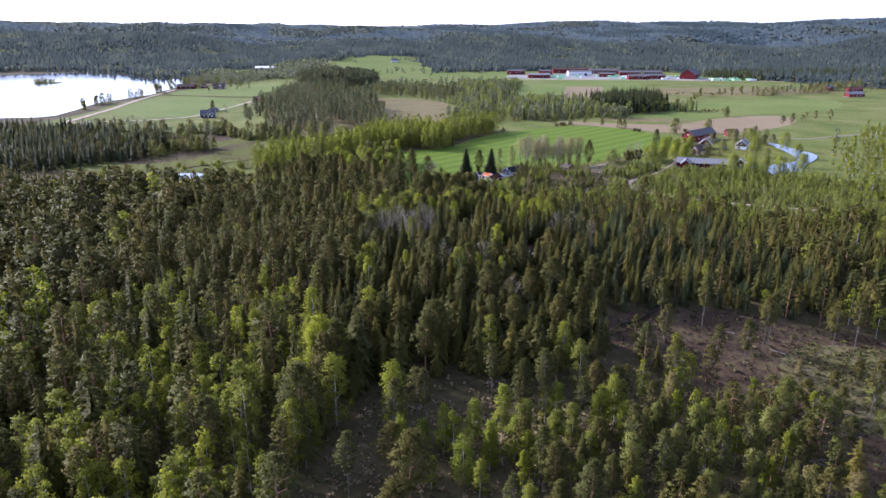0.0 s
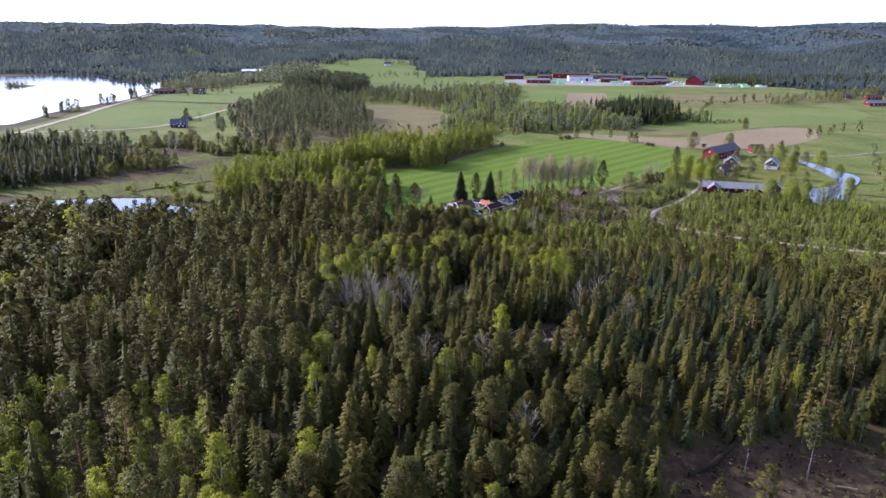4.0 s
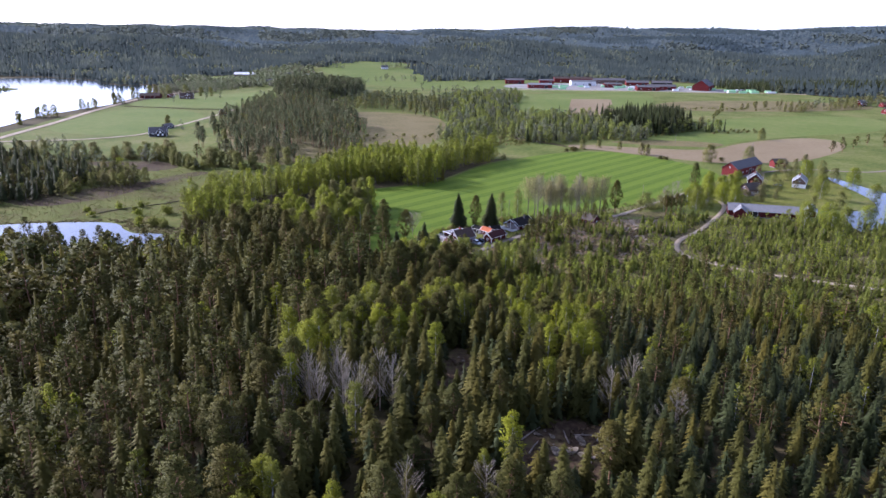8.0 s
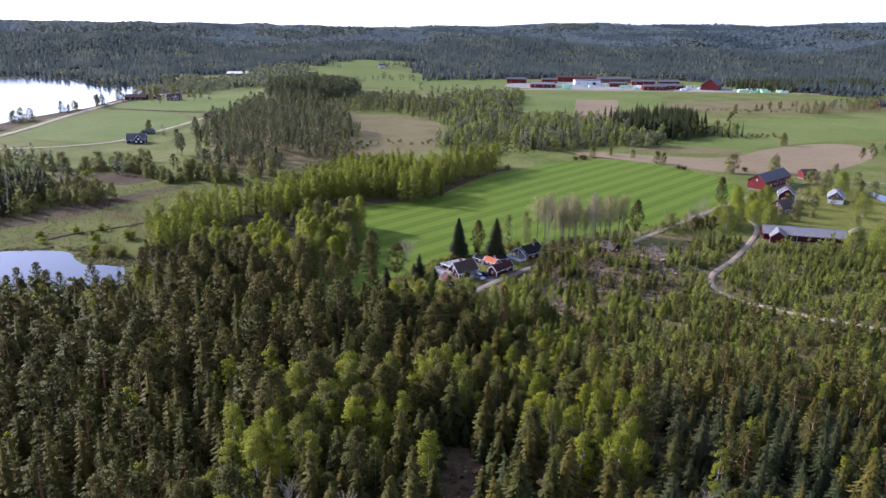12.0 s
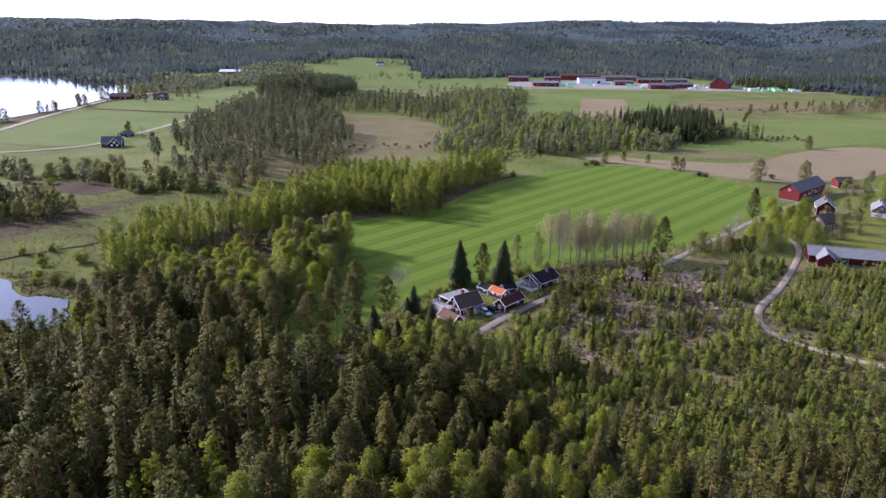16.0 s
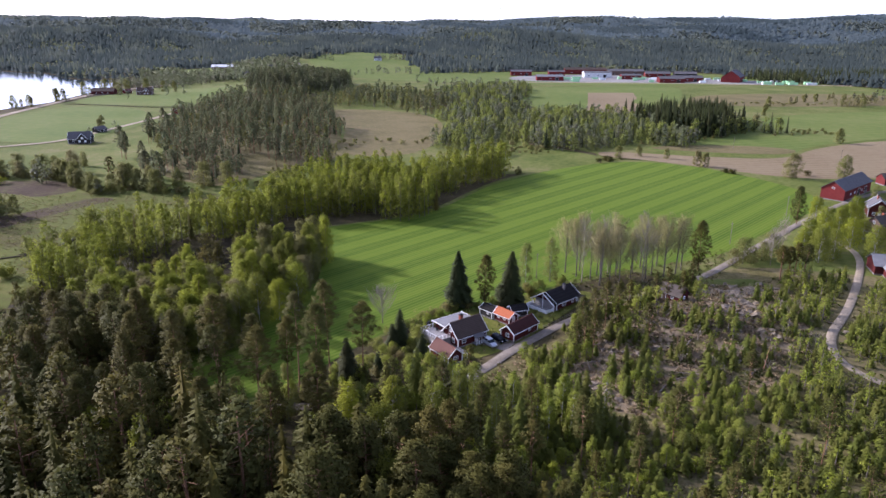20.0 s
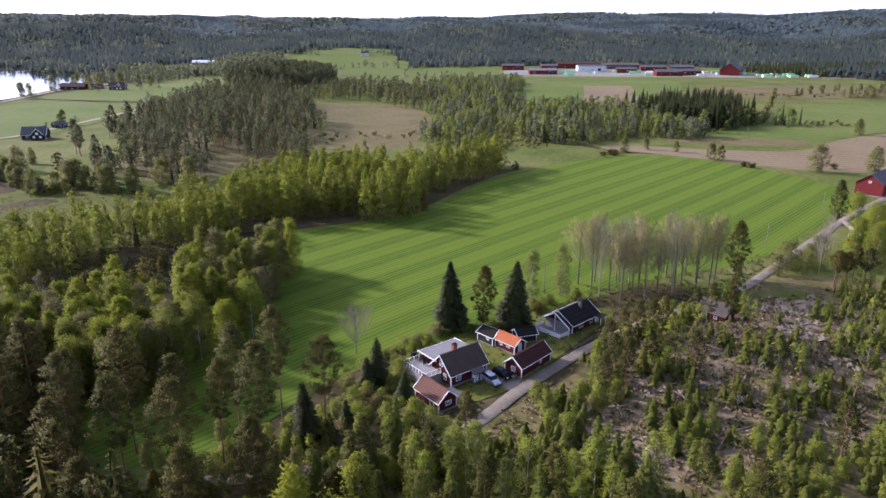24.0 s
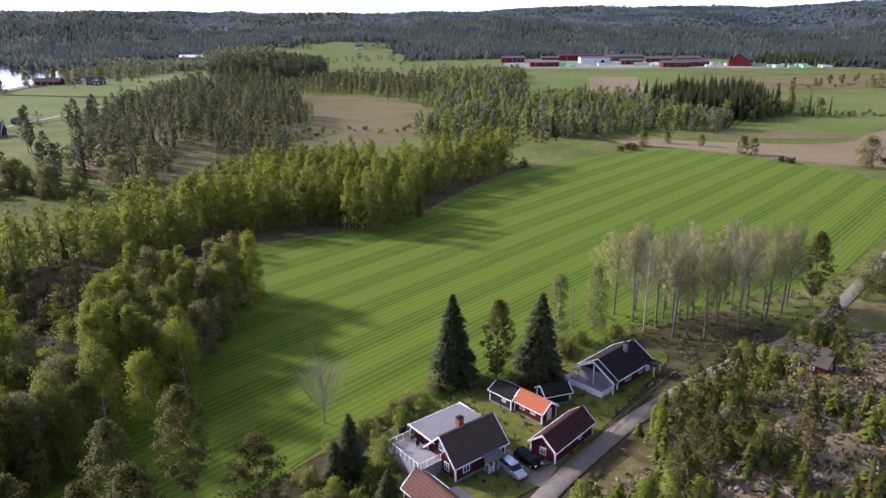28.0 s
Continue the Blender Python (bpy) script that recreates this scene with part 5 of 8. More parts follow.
# the timber works
for k, (x, y, L_, W_, e_, r_, wl_, rf_, tn) in enumerate((
        (92, 1006, 34, 16, 7, 9.5, M_BARNRED, M_SLATE, 0), (128, 912, 40, 16, 6, 8.5, M_BARNRED, M_GREYROOF, 2), (150, 1010, 26, 14, 7, 9, M_BARNRED, M_SLATE, 0),
        (205, 1060, 70, 18, 8, 11, M_BARNRED, M_DARKTILE, 0), (212, 985, 44, 18, 8, 10, M_WHITEWALL, M_SLATE, 3), (270, 1045, 60, 18, 7, 10, M_BROWNWALL, M_SLATE, 0),
        (258, 950, 30, 16, 6, 8, M_BARNRED, M_SLATE, 0), (312, 1000, 40, 16, 6, 9, M_BARNRED, M_SLATE, -4), (352, 985, 34, 18, 7, 10, M_BLACKWALL, M_SLATE, -4),
        (330, 905, 46, 16, 6, 9, M_BARNRED, M_SLATE, 0), (302, 886, 36, 18, 6, 9, M_BARNRED, M_SLATE, 0), (402, 912, 50, 26, 8, 17, M_BARNRED, M_SLATE, 62))):
    house("sawmill_hall", "red sheet-clad hall of the distant timber works" if wl_ is M_BARNRED else "plain sheet-clad hall of the distant timber works", "industrial hall",
          (x, y), tn, L_, W_, e_, r_, wl_, rf_, None, 0.5, [("S", -L_ / 3, 3.2, 2.4, 1.4), ("S", 0, 3.2, 2.4, 1.4)], [("S", L_ / 4, 5, 4.6, M_BLACKWALL)], None, "timber works halls")
rng = np.random.default_rng(5)
for k in range(46):
    x, y = (rng.uniform(150, 430), rng.uniform(885, 960)) if k < 34 else (rng.uniform(425, 500), rng.uniform(845, 890))
    m = tagged(new("timber_stack"), "wrapped timber stack in pale green and white film", "timber stack", "wrapped stacks at the timber works")
    m.matrix_basis = pose(x, y, float(height(x, y)) + 0.55, 0, 0, rng.uniform(-8, 8))
    w, hh = rng.uniform(6, 14), rng.uniform(2.4, 4.5)
    local(m, "wrapped_pack", [(0, -1.3, hh / 2, w, 2.4, hh), (0, 1.4, hh / 2 - 0.4, w * 0.9, 2.4, hh - 0.8)], M_WRAP if k % 3 else M_WRAPWHITE)
    local(m, "bearer", [(-w / 3, 0, 0.08, 0.2, 5.4, 0.16), (w / 3, 0, 0.08, 0.2, 5.4, 0.16)], M_WOOD)
for k, (x, y, s) in enumerate(((-180, 4150, 1.0), (-60, 4230, 1.1), (40, 4200, 1.2), (110, 4280, 1.05), (205, 4180, 1.0))):
    t = tagged(new("wind_turbine"), "white wind turbine on the horizon", "wind turbine", "wind turbines on the horizon")
    t.matrix_basis = pose(x, y, float(height(x, y)), 0, 0, 20)
    part("tower", tube([(0, 0, 0), (0, 0, 75 * s)], [2.2, 1.3], 10), M_WHITE, t)
    local(t, "nacelle", [(0, -1, 75 * s + 1.2, 3, 8, 3)], M_WHITE)
    for j in range(3):
        a = radians(20 + 35 * k + 120 * j)
        part("blade", tube([(0, -5, 75 * s + 1), (math.sin(a) * 34, -5, 75 * s + 1 + math.cos(a) * 34)], [1.5, 0.4], 4), M_WHITE, t)


# ---- cars ----
def car(x, y, turn, paint, label, long=4.5, tall=1.6, wagon=True):
    root = tagged(new("parked_car"), label, "car", "cars at the cottage")
    root.matrix_basis = pose(x, y, 0.5, 0, 0, turn)
    a, w = long / 2, 0.88

    def loft(rows):
        v = []
        for px, hw, z0, z1, r in rows:
            v += [(px, -hw * 0.96, z0), (px, -hw, z0 + (z1 - z0) * 0.45), (px, -hw * r, z1), (px, hw * r, z1), (px, hw, z0 + (z1 - z0) * 0.45), (px, hw * 0.96, z0)]
        n = len(rows)
        i = np.arange(n * 6).reshape(n, 6)
        j = np.roll(i, -1, 1)
        f = np.stack([i[:-1], i[1:], j[1:], i[:-1], j[1:], j[:-1]], -1).reshape(-1, 3).tolist()
        f += [(i[0, 0], i[0, k + 1], i[0, k]) for k in range(1, 5)] + [(i[-1, 0], i[-1, k], i[-1, k + 1]) for k in range(1, 5)]
        return np.array(v, float), np.array(f)

    part("body", loft([(-a, w * 0.8, 0.35, 0.85, 0.85), (-a + 0.15, w * 0.97, 0.25, 0.95, 0.92), (-a + 1.2, w, 0.22, 1.0, 0.93), (a - 1.4, w, 0.22, 0.98, 0.92),
                       (a - 0.5, w * 0.97, 0.24, 0.86, 0.88), (a - 0.1, w * 0.9, 0.3, 0.72, 0.86), (a, w * 0.75, 0.36, 0.6, 0.85)]), paint, root)
    back = -a + (0.12 if wagon else 0.8)
    part("glasshouse", loft([(back, w * 0.86, 0.9, 0.98, 0.9), (back + 0.35, w * 0.9, 0.92, tall - 0.05, 0.8), (0.35, w * 0.92, 0.94, tall - 0.04, 0.8), (a - 1.25, w * 0.9, 0.92, 0.99, 0.92)]), M_GLASS, root)
    part("roof", loft([(back + 0.3, w * 0.74, tall - 0.1, tall - 0.02, 0.9), (back + 0.6, w * 0.78, tall - 0.09, tall + 0.02, 0.9), (0.1, w * 0.79, tall - 0.09, tall + 0.02, 0.9),
                       (0.45, w * 0.75, tall - 0.1, tall - 0.03, 0.9)]), paint, root)
    for px in (-a + 0.85, a - 0.9):
        for s in (-1, 1):
            wheel = part("wheel", tube([(px, s * 0.7, 0.32), (px, s * 0.9, 0.32)], [0.32, 0.32], 14), M_TYRE, root)
            part("rim", tube([(px, s * 0.86, 0.32), (px, s * 0.905, 0.32), (px, s * 0.91, 0.32)], [0.2, 0.2, 0.02], 12), M_RIM, wheel)
    for s in (-1, 1):
        local(root, "headlight", [(a - 0.16, s * 0.6, 0.68, 0.2, 0.34, 0.14)], M_LAMP)
        local(root, "tail_light", [(-a + 0.1, s * 0.72, 0.85, 0.12, 0.14, 0.3)], M_TAIL)
        local(root, "mirror", [(a - 1.45, s * 0.98, 1.02, 0.12, 0.18, 0.12)], paint)
    for px in (back + 0.95, 0.0):
        local(root, "pillar", [(px, s * 0.78, 1.24, 0.07, 0.06, 0.6) for s in (-1, 1)], paint)
    return root


car(7.35, -6.2, -57, M_SILVER, "silver family car parked beside the cottage", 4.45, 1.68)
car(9.7, -3.7, -52, M_BLACKPAINT, "black estate car parked beside the cottage", 4.6, 1.48)
car(191.5, 126, 5, M_BLUEPAINT, "grey-blue car parked in the farmyard", 4.4, 1.45)


# ---- planting ----
CLEAR = [FIELD, [(35, -237), (38, -223), (74, -217), (112, -227), (155, -236), (160, -310), (106, -312), (76, -294), (64, -262), (46, -241)],
         [(12, -194), (11, -181), (19, -174), (30, -177), (31, -186), (24, -193)], [(-4, -162), (-3, -140), (1, -128), (5, -140), (2, -162)],
         [(-12, -20), (-16, -4), (-10, 8), (0, 14), (14, 20), (18, 30), (34, 34), (42, 30), (26, 10), (14, -6), (4, -14)],
         [(-238, -24), (-232, 9), (-206, 17), (-172, 22), (-161, 20), (-153, 9), (-145, 4), (-130, 3), (-123, -8), (-120, -16), (-123, -26), (-133, -26), (-142, -30), (-152, -26), (-165, -30), (-180, -31)], [(-31, -181), (-31, -168), (-13, -169), (-14, -181)]]
ROADS = [[(-110, -56), (-80, -44), (-57, -40.8), (-34, -38.4), (-14, -33), (-2, -27), (5.2, -19.8), (12.5, -9.0), (22.5, 2.2), (28.6, 8.3), (46, 21.8), (64.7, 34.5), (80, 49), (92, 62), (108, 80), (121, 94)],
         [(175, -62), (137, -50), (104, -32), (91, -18), (92, -4), (109, 18), (126, 44), (140, 68)]]


def road_far(x, y, d):
    ok = np.ones(np.shape(x), bool)
    for line in ROADS:
        for (x0, y0), (x1, y1) in zip(line, line[1:]):
            L2 = (x1 - x0) ** 2 + (y1 - y0) ** 2
            t = np.clip(((x - x0) * (x1 - x0) + (y - y0) * (y1 - y0)) / L2, 0, 1)
            ok &= np.hypot(x - x0 - t * (x1 - x0), y - y0 - t * (y1 - y0)) > d
    return ok


def open_land(x, y):
    ok = road_far(x, y, 3.6)
    for poly in CLEAR:
        ok &= ~inside(poly, x, y)
    return ok


FOREST = [(-90, -335), (-180, -215), (-280, -80), (-260, -40), (-150, -46), (-105, -55), (-60, -49), (-25, -52), (16, -78), (64, -92), (116, -102), (200, -105), (280, -120),
          (220, -220), (95, -335)]
BIRCHY = [(-120, -300), (-140, -240), (-85, -212), (-45, -216), (-28, -250), (-25, -310), (-60, -335)]
LIGHT = [(-58, -116), (-50, -106), (-28, -104), (-6, -105), (4, -106), (6, -122), (-6, -130), (-18, -150), (-38, -162), (-44, -150), (-36, -134), (-48, -124)]
GLADE = [(8, -108), (12, -98), (24, -94), (34, -100), (44, -106), (36, -140), (30, -156), (18, -150), (10, -134)]
THIN = [(-30, -335), (-29, -271), (-16, -256), (4, -253), (20, -256), (34, -242), (66, -262), (76, -300), (72, -335)]
p = scatter(FOREST, 4.65, 11, 0.45, open_land)
rng = np.random.default_rng(12)
u = rng.uniform(0, 1, len(p))
x, y = p[:, 0], p[:, 1]
in_birchy, in_light, in_thin = inside(BIRCHY, x, y), inside(LIGHT, x, y) | inside(GLADE, x, y), inside(THIN, x, y)
share_s = np.where(x < -38, 0.42, 0.78) + 0.15 * np.sin(x * 0.05) * np.sin(y * 0.06)
share_b = np.where(x < -38, 0.055, np.where(y > -150, 0.09, 0.05))
share_s, share_b = np.where(in_birchy, 0.22, share_s), np.where(in_birchy, 0.55, share_b)
share_s, share_b = np.where(in_light, 0.2, share_s), np.where(in_light, 0.58, share_b)
share_s, share_b = np.where(in_thin, 0.12, share_s), np.where(in_thin, 0.3, share_b)
fringe = (x > -22) & (y > np.interp(x, (-25, 16, 64, 116, 200), (-52, -78, -92, -102, -105)) - 20)
share_s, share_b = np.where(fringe, 0.35, share_s), np.where(fringe, 0.24, share_b)
kind = np.where(u < share_b, 2, np.where(u < share_b + share_s, 0, 1))
thin_out = in_thin & (rng.uniform(0, 1, len(p)) < np.where(x < 10, 0.95, 0.5))
p, kind = p[~thin_out], kind[~thin_out]
near = np.argsort(np.abs(p[:, 0]) + 0.12 * np.abs(p[:, 1] + 190))
groups = {k: p[near][kind[near] == k] for k in (0, 1, 2)}
single_trees("spruce_tree", lambda r: spruce(r, r.uniform(11.5, 14.5), r.uniform(2.5, 3.1), 18, 9, 7), 8, M_SPRUCE, M_BARK, groups[0][:300], "dark green spruce in the dense forest",
             "tree", "forest spruces", (0.62, 1.15), 21, True, 0.05)
single_trees("pine_tree", lambda r: pine(r, r.uniform(12.5, 15), r.uniform(2.8, 3.6), 110, 50, 0.26, 0.28), 8, M_PINE, M_PINEBARK, groups[1][:150], "tall pine with reddish bare trunk in the forest",
             "tree", "forest pines", (0.7, 1.18), 22, True)
single_trees("birch_tree", lambda r: birch(r, r.uniform(10.5, 13.5), r.uniform(1.8, 2.7), 90, 34, 0.26, 0.1), 8, M_BIRCH, M_BIRCHBARK, groups[2][:150], "bright green birch in spring leaf",
             "tree", "forest birches", (0.75, 1.2), 23, True)
for k, n in ((0, 300), (1, 150), (2, 150)):
    q = groups[k][n:]
    close = (np.abs(q[:, 0]) < 105) & (q[:, 1] < -25)
    groups[k] = (q[close], q[~close])
q = groups[0][0]
# Three in five spruces here get darker needles, as shade in their colour.
dense = (q[:, 0] > 32) & (q[:, 1] > -200) & (q[:, 1] < -112) & (np.arange(len(q)) % 5 > 1)
stand("spruce_forest", lambda r: spruce(r, r.uniform(11.5, 14.5), r.uniform(2.4, 3.0), 13, 8, 3, 0.16, 0.7), 8, M_SPRUCE, M_BARK, q[~dense], "dense dark green spruce forest", "forest", (0.6, 1.16), 31, (0.8, 1.2), None, True, 0.05)
stand("spruce_forest", lambda r: spruce(r, r.uniform(10.5, 13.5), r.uniform(2.3, 2.9), 14, 8, 4, 0.1, 0.65), 8, M_DARKSPRUCE, M_BARK, q[dense], "young spruce forest on the stony slope, needles darkened for shade", "forest", (0.5, 1.1), 231, (0.85, 1.2), None, True, 0.05)
stand("spruce_forest", lambda r: spruce(r, r.uniform(11.5, 14.5), r.uniform(2.5, 3.2), 9, 6, 1, 0.2), 6, M_SPRUCE, M_BARK, groups[0][1], "dark spruce forest on the slopes", "forest", (0.6, 1.16), 131, (0.8, 1.25), None, True)
stand("pine_forest", lambda r: pine(r, r.uniform(12, 15), r.uniform(2.4, 3.2), 52, 17, 0.42, 0.26), 8, M_PINE, M_PINEBARK, groups[1][0], "dull green pine forest", "forest", (0.62, 1.15), 32, (0.8, 1.15), None, True)
stand("pine_forest", lambda r: pine(r, r.uniform(12, 15), r.uniform(2.8, 3.6), 34, 8, 0.8, 0.3), 6, M_PINE, M_PINEBARK, groups[1][1], "dull green pine forest by the pond", "forest", (0.68, 1.18), 132, (0.85, 1.2), None, True)
stand("birch_wood", lambda r: birch(r, r.uniform(10, 13), r.uniform(1.7, 2.5), 54, 20, 0.34, 0.06), 8, M_BIRCH, M_BIRCHBARK, groups[2][0], "light green birches among the conifers", "forest", (0.6, 1.1), 33, (0.8, 1.15), None, True)
stand("birch_wood", lambda r: birch(r, r.uniform(11, 14), r.uniform(2.0, 2.8), 36, 8, 0.7), 6, M_BIRCH, M_BIRCHBARK, groups[2][1], "light green birches on the slopes", "forest", (0.7, 1.15), 133, (0.85, 1.2), None, True)

# Dark understory added to fill the lit gaps and deepen their shade.
UNDER = [(-50, -250), (-60, -130), (-30, -70), (16, -92), (64, -104), (116, -112), (190, -118), (200, -220), (120, -225), (60, -215), (30, -235), (0, -250)]
stand("young_spruces", lambda r: spruce(r, r.uniform(6, 9), r.uniform(1.7, 2.3), 8, 6, 1, 0.04), 6, M_DARKSPRUCE, M_BARK, scatter(UNDER, 5.2, 17, 0.48, open_land), "young dark spruces added to darken the forest gaps", "forest", (0.5, 1.15), 18, even=0.05)

# More filler spruces, put in to darken the western pine stand.
WEST = [(-60, -150), (-150, -150), (-170, -80), (-120, -58), (-60, -54), (-40, -60), (-40, -100)]
stand("young_spruces", lambda r: spruce(r, r.uniform(7, 11), r.uniform(1.9, 2.6), 9, 6, 1, 0.04), 6, M_SPRUCE, M_BARK, scatter(WEST, 5.4, 19, 0.48, open_land), "young spruces added to darken the gaps under the pines", "forest", (0.5, 1.15), 20, even=0.05)

# the forest goes on behind and beside the flight
q = np.random.default_rng(14).uniform((-330, -520), (330, -60), (5200, 2))
q = q[(np.abs(q[:, 0]) > 0.66 * (q[:, 1] + 405) + 32) & ~inside([(24, -205), (170, -215), (190, -330), (30, -330)], q[:, 0], q[:, 1]) & (np.hypot(q[:, 0], q[:, 1] + 405) > 24) & ~inside(CLEAR[5], q[:, 0], q[:, 1])]
stand("spruce_forest", lambda r: cheap_spruce(r, r.uniform(11, 14), 2.8, 5, 5), 5, M_SPRUCE, M_BARK, q[::2], "dark spruce forest behind the flight", "forest", (0.6, 1.15), 15)
stand("pine_forest", lambda r: pine(r, r.uniform(12, 15), 3.0, 14, 5, 1.2, 0.3), 5, M_PINE, M_PINEBARK, q[1::2], "dull green pine forest behind the flight", "forest", (0.6, 1.1), 16)

# slender pines spared in the clearing
spots = [(-21, -291), (-14, -275), (-10, -270), (-8, -271), (6, -261), (17, -264), (14, -287), (24, -271), (51, -228), (62, -228), (48, -242), (57, -252), (66, -247), (77, -234), (75, -235.5), (46, -259), (88, -262), (83, -277), (100, -250), (83, -287), (96, -275), (46, -289), (54, -281), (59, -296), (60, -299), (78, -301), (32, -283), (36, -289), (44, -287), (8, -301), (100, -232), (106, -240), (92, -236), (112, -228), (118, -248)]
single_trees("pine_tree", lambda r: pine(r, r.uniform(13, 16), r.uniform(1.9, 2.5), 60, 30, 0.3, 0.45, 0.65), 6, M_PINE, M_BARK, spots, "slender bare-stemmed pine spared in the clearing", "tree",
             "pines in the clearing", (0.85, 1.05), 24)
SLENDER = [(5, -282), (11, -288), (0, -303), (-13, -294), (-9, -299), (-2, -279), (3, -290), (20, -286), (32, -279), (40, -279), (49, -271), (53, -279), (52, -252), (60, -270), (62, -280), (74, -265), (77, -263), (84, -280), (66, -297), (52, -298), (21, -290), (13, -301), (-20, -297),
           (-6, -288), (26, -280), (36, -272), (44, -268), (57, -262), (64, -258), (30, -294), (40, -297), (46, -262), (68, -274), (72, -284), (-24, -302), (-18, -306), (56, -288), (38, -286), (28, -300)]
single_trees("birch_tree", lambda r: birch(r, r.uniform(8, 11), r.uniform(1.3, 1.9), 56, 20, 0.34, 0.12), 6, M_BIRCH, M_BIRCHBARK, SLENDER, "slender young birch in the clearing", "tree", "birches in the clearing", (0.5, 1.05), 241)
LUSH = [(2, -274), (8, -271), (12, -274), (19, -269), (22, -274), (5, -281), (15, -283), (24, -281), (-4, -276), (10, -279), (28, -270), (0, -286), (18, -277), (-12, -282), (-8, -278)]
single_trees("birch_tree", lambda r: birch(r, r.uniform(9, 12), r.uniform(2.0, 2.7), 90, 30, 0.3, 0.06), 6, M_BELT, M_BIRCHBARK, LUSH, "leafy light green birch in the thinned wood", "tree", "birches in the thinned wood", (0.75, 1.1), 243)
AGED = [(32, -268), (38, -274), (45, -263), (46, -276), (52, -272), (58, -270), (60, -276), (31, -286), (37, -288), (47, -286), (53, -287), (64, -279), (41, -281), (56, -280), (34, -277), (66, -268), (50, -293), (43, -294), (62, -290), (69, -293)]
single_trees("aspen_tree", lambda r: birch(r, r.uniform(10.5, 13.5), r.uniform(1.9, 2.6), 84, 30, 0.3, 0.3), 6, M_BUSH, M_BARK, AGED, "slim grey-green aspen with a bare stem", "tree", "aspens in the thinned wood", (0.8, 1.1), 244)
SPROUT = [(64, -262), (68, -259), (72, -262), (60, -258), (76, -258), (80, -262), (84, -258), (72, -268), (66, -270), (88, -266), (80, -270), (92, -256), (86, -250), (80, -246), (94, -246), (98, -262), (90, -274), (74, -276), (58, -266), (96, -270)]
single_trees("pine_sapling", lambda r: pine(r, r.uniform(5.5, 8), r.uniform(1.7, 2.3), 60, 34, 0.26, 0.1, 0.6), 5, M_PINE, M_PINEBARK, SPROUT[::2], "bushy young pine in the clearing", "sapling", "young trees in the clearing", (0.7, 1.1), 245)
single_trees("birch_sapling", lambda r: birch(r, r.uniform(4.5, 7), r.uniform(1.6, 2.2), 60, 32, 0.24, 0.0), 5, M_BUSH, M_BARK, SPROUT[1::2], "olive green young birch in the clearing", "sapling", "young trees in the clearing", (0.7, 1.1), 246)
# leafless grey trees
spots = [(-26, -176), (-22, -172), (-29, -170), (-18, -176), (-15, -170), (-24, -166), (-32, -178), (-20, -180), (-12, -174)]
forms = [mesh_of("branches", *bare_tree(np.random.default_rng(40 + k), 14.5), [M_DEAD]) for k in range(4)]
spots += [(-38, -190), (-7, -203), (5, -203), (30, -172), (40, -180), (12, -226), (36, -164), (-46, -120)]
for k, (x, y) in enumerate(spots):
    ob = tagged(new("bare_tree", forms[k % 4]), "leafless grey tree standing in the forest", "tree", "leafless trees")
    ob.matrix_basis = Matrix.LocRotScale((x, y, float(height(x, y))), Euler((0, 0, k * 1.7)), (0.85, 0.85, 0.9 if k < 9 else 0.75))

# young trees on the felled ground by the cottages
YOUNG = [(-30, -50), (16, -80), (64, -94), (116, -104), (220, -110), (300, -70), (240, -4), (190, 32), (165, 40), (138, 41), (128, 50), (112, 44), (104, 44), (78, 36), (52, 24), (36, 0), (20, -12),
         (2, -24), (-22, -34)]
KNOLL = [(24, -36), (20, -12), (40, 4), (50, 22), (70, 34), (95, 40), (102, 20), (84, -8), (70, -28), (44, -40)]
p = scatter(YOUNG, 2.25, 51, 0.48, lambda x, y: road_far(x, y, 3.4))
rng = np.random.default_rng(52)
gap = np.sin(p[:, 0] * 0.21 + 1.3 * np.sin(p[:, 1] * 0.13)) + np.sin(p[:, 1] * 0.27 + 0.7)
clump = np.sin(p[:, 0] * 0.33 + 2 * np.sin(p[:, 1] * 0.17)) + np.sin(p[:, 1] * 0.38 + 1.7 * np.sin(p[:, 0] * 0.12))
keep = (rng.uniform(0, 1, len(p)) < np.where(inside(KNOLL, p[:, 0], p[:, 1]), np.where(clump > -0.1, 0.95, 0.06), np.where(gap > 0.9, 0.3, 0.92))) & (np.hypot(p[:, 0] - 60.8, p[:, 1] - 18.2) > 4.6) & (np.hypot(p[:, 0] - 59, p[:, 1] - 13) > 5)
BARE = [(30, -27, 4.5), (32, -32, 3.5), (26, -35, 3), (50, -9, 4), (52, 2, 4), (36, -9, 3), (41, -11, 3), (90, 34, 7), (81, 28, 7), (78, 16, 6), (74, 7, 5), (75, -5, 5)]
for cx, cy, rr in BARE:
    keep &= np.hypot(p[:, 0] - cx, p[:, 1] - cy) > rr
p = p[keep]
u = rng.uniform(0, 1, len(p)) + 0.25 * np.sin(p[:, 0] * 0.09) * np.sin(p[:, 1] * 0.11)
order = np.argsort(np.hypot((p[:, 0] - 25) * 0.6, p[:, 1] + 35))
p, u = p[order], u[order]
sb, ss = p[u < 0.5], p[u >= 0.5]
single_trees("birch_sapling", lambda r: birch(r, r.uniform(3.0, 5.2), r.uniform(0.95, 1.6), 56, 30, 0.16, 0.0), 7, M_SAPLING, M_BARK, sb[:260], "fresh green birch sapling on felled ground", "sapling",
             "saplings by the cottages", (0.4, 1.3), 53, even=0.3)
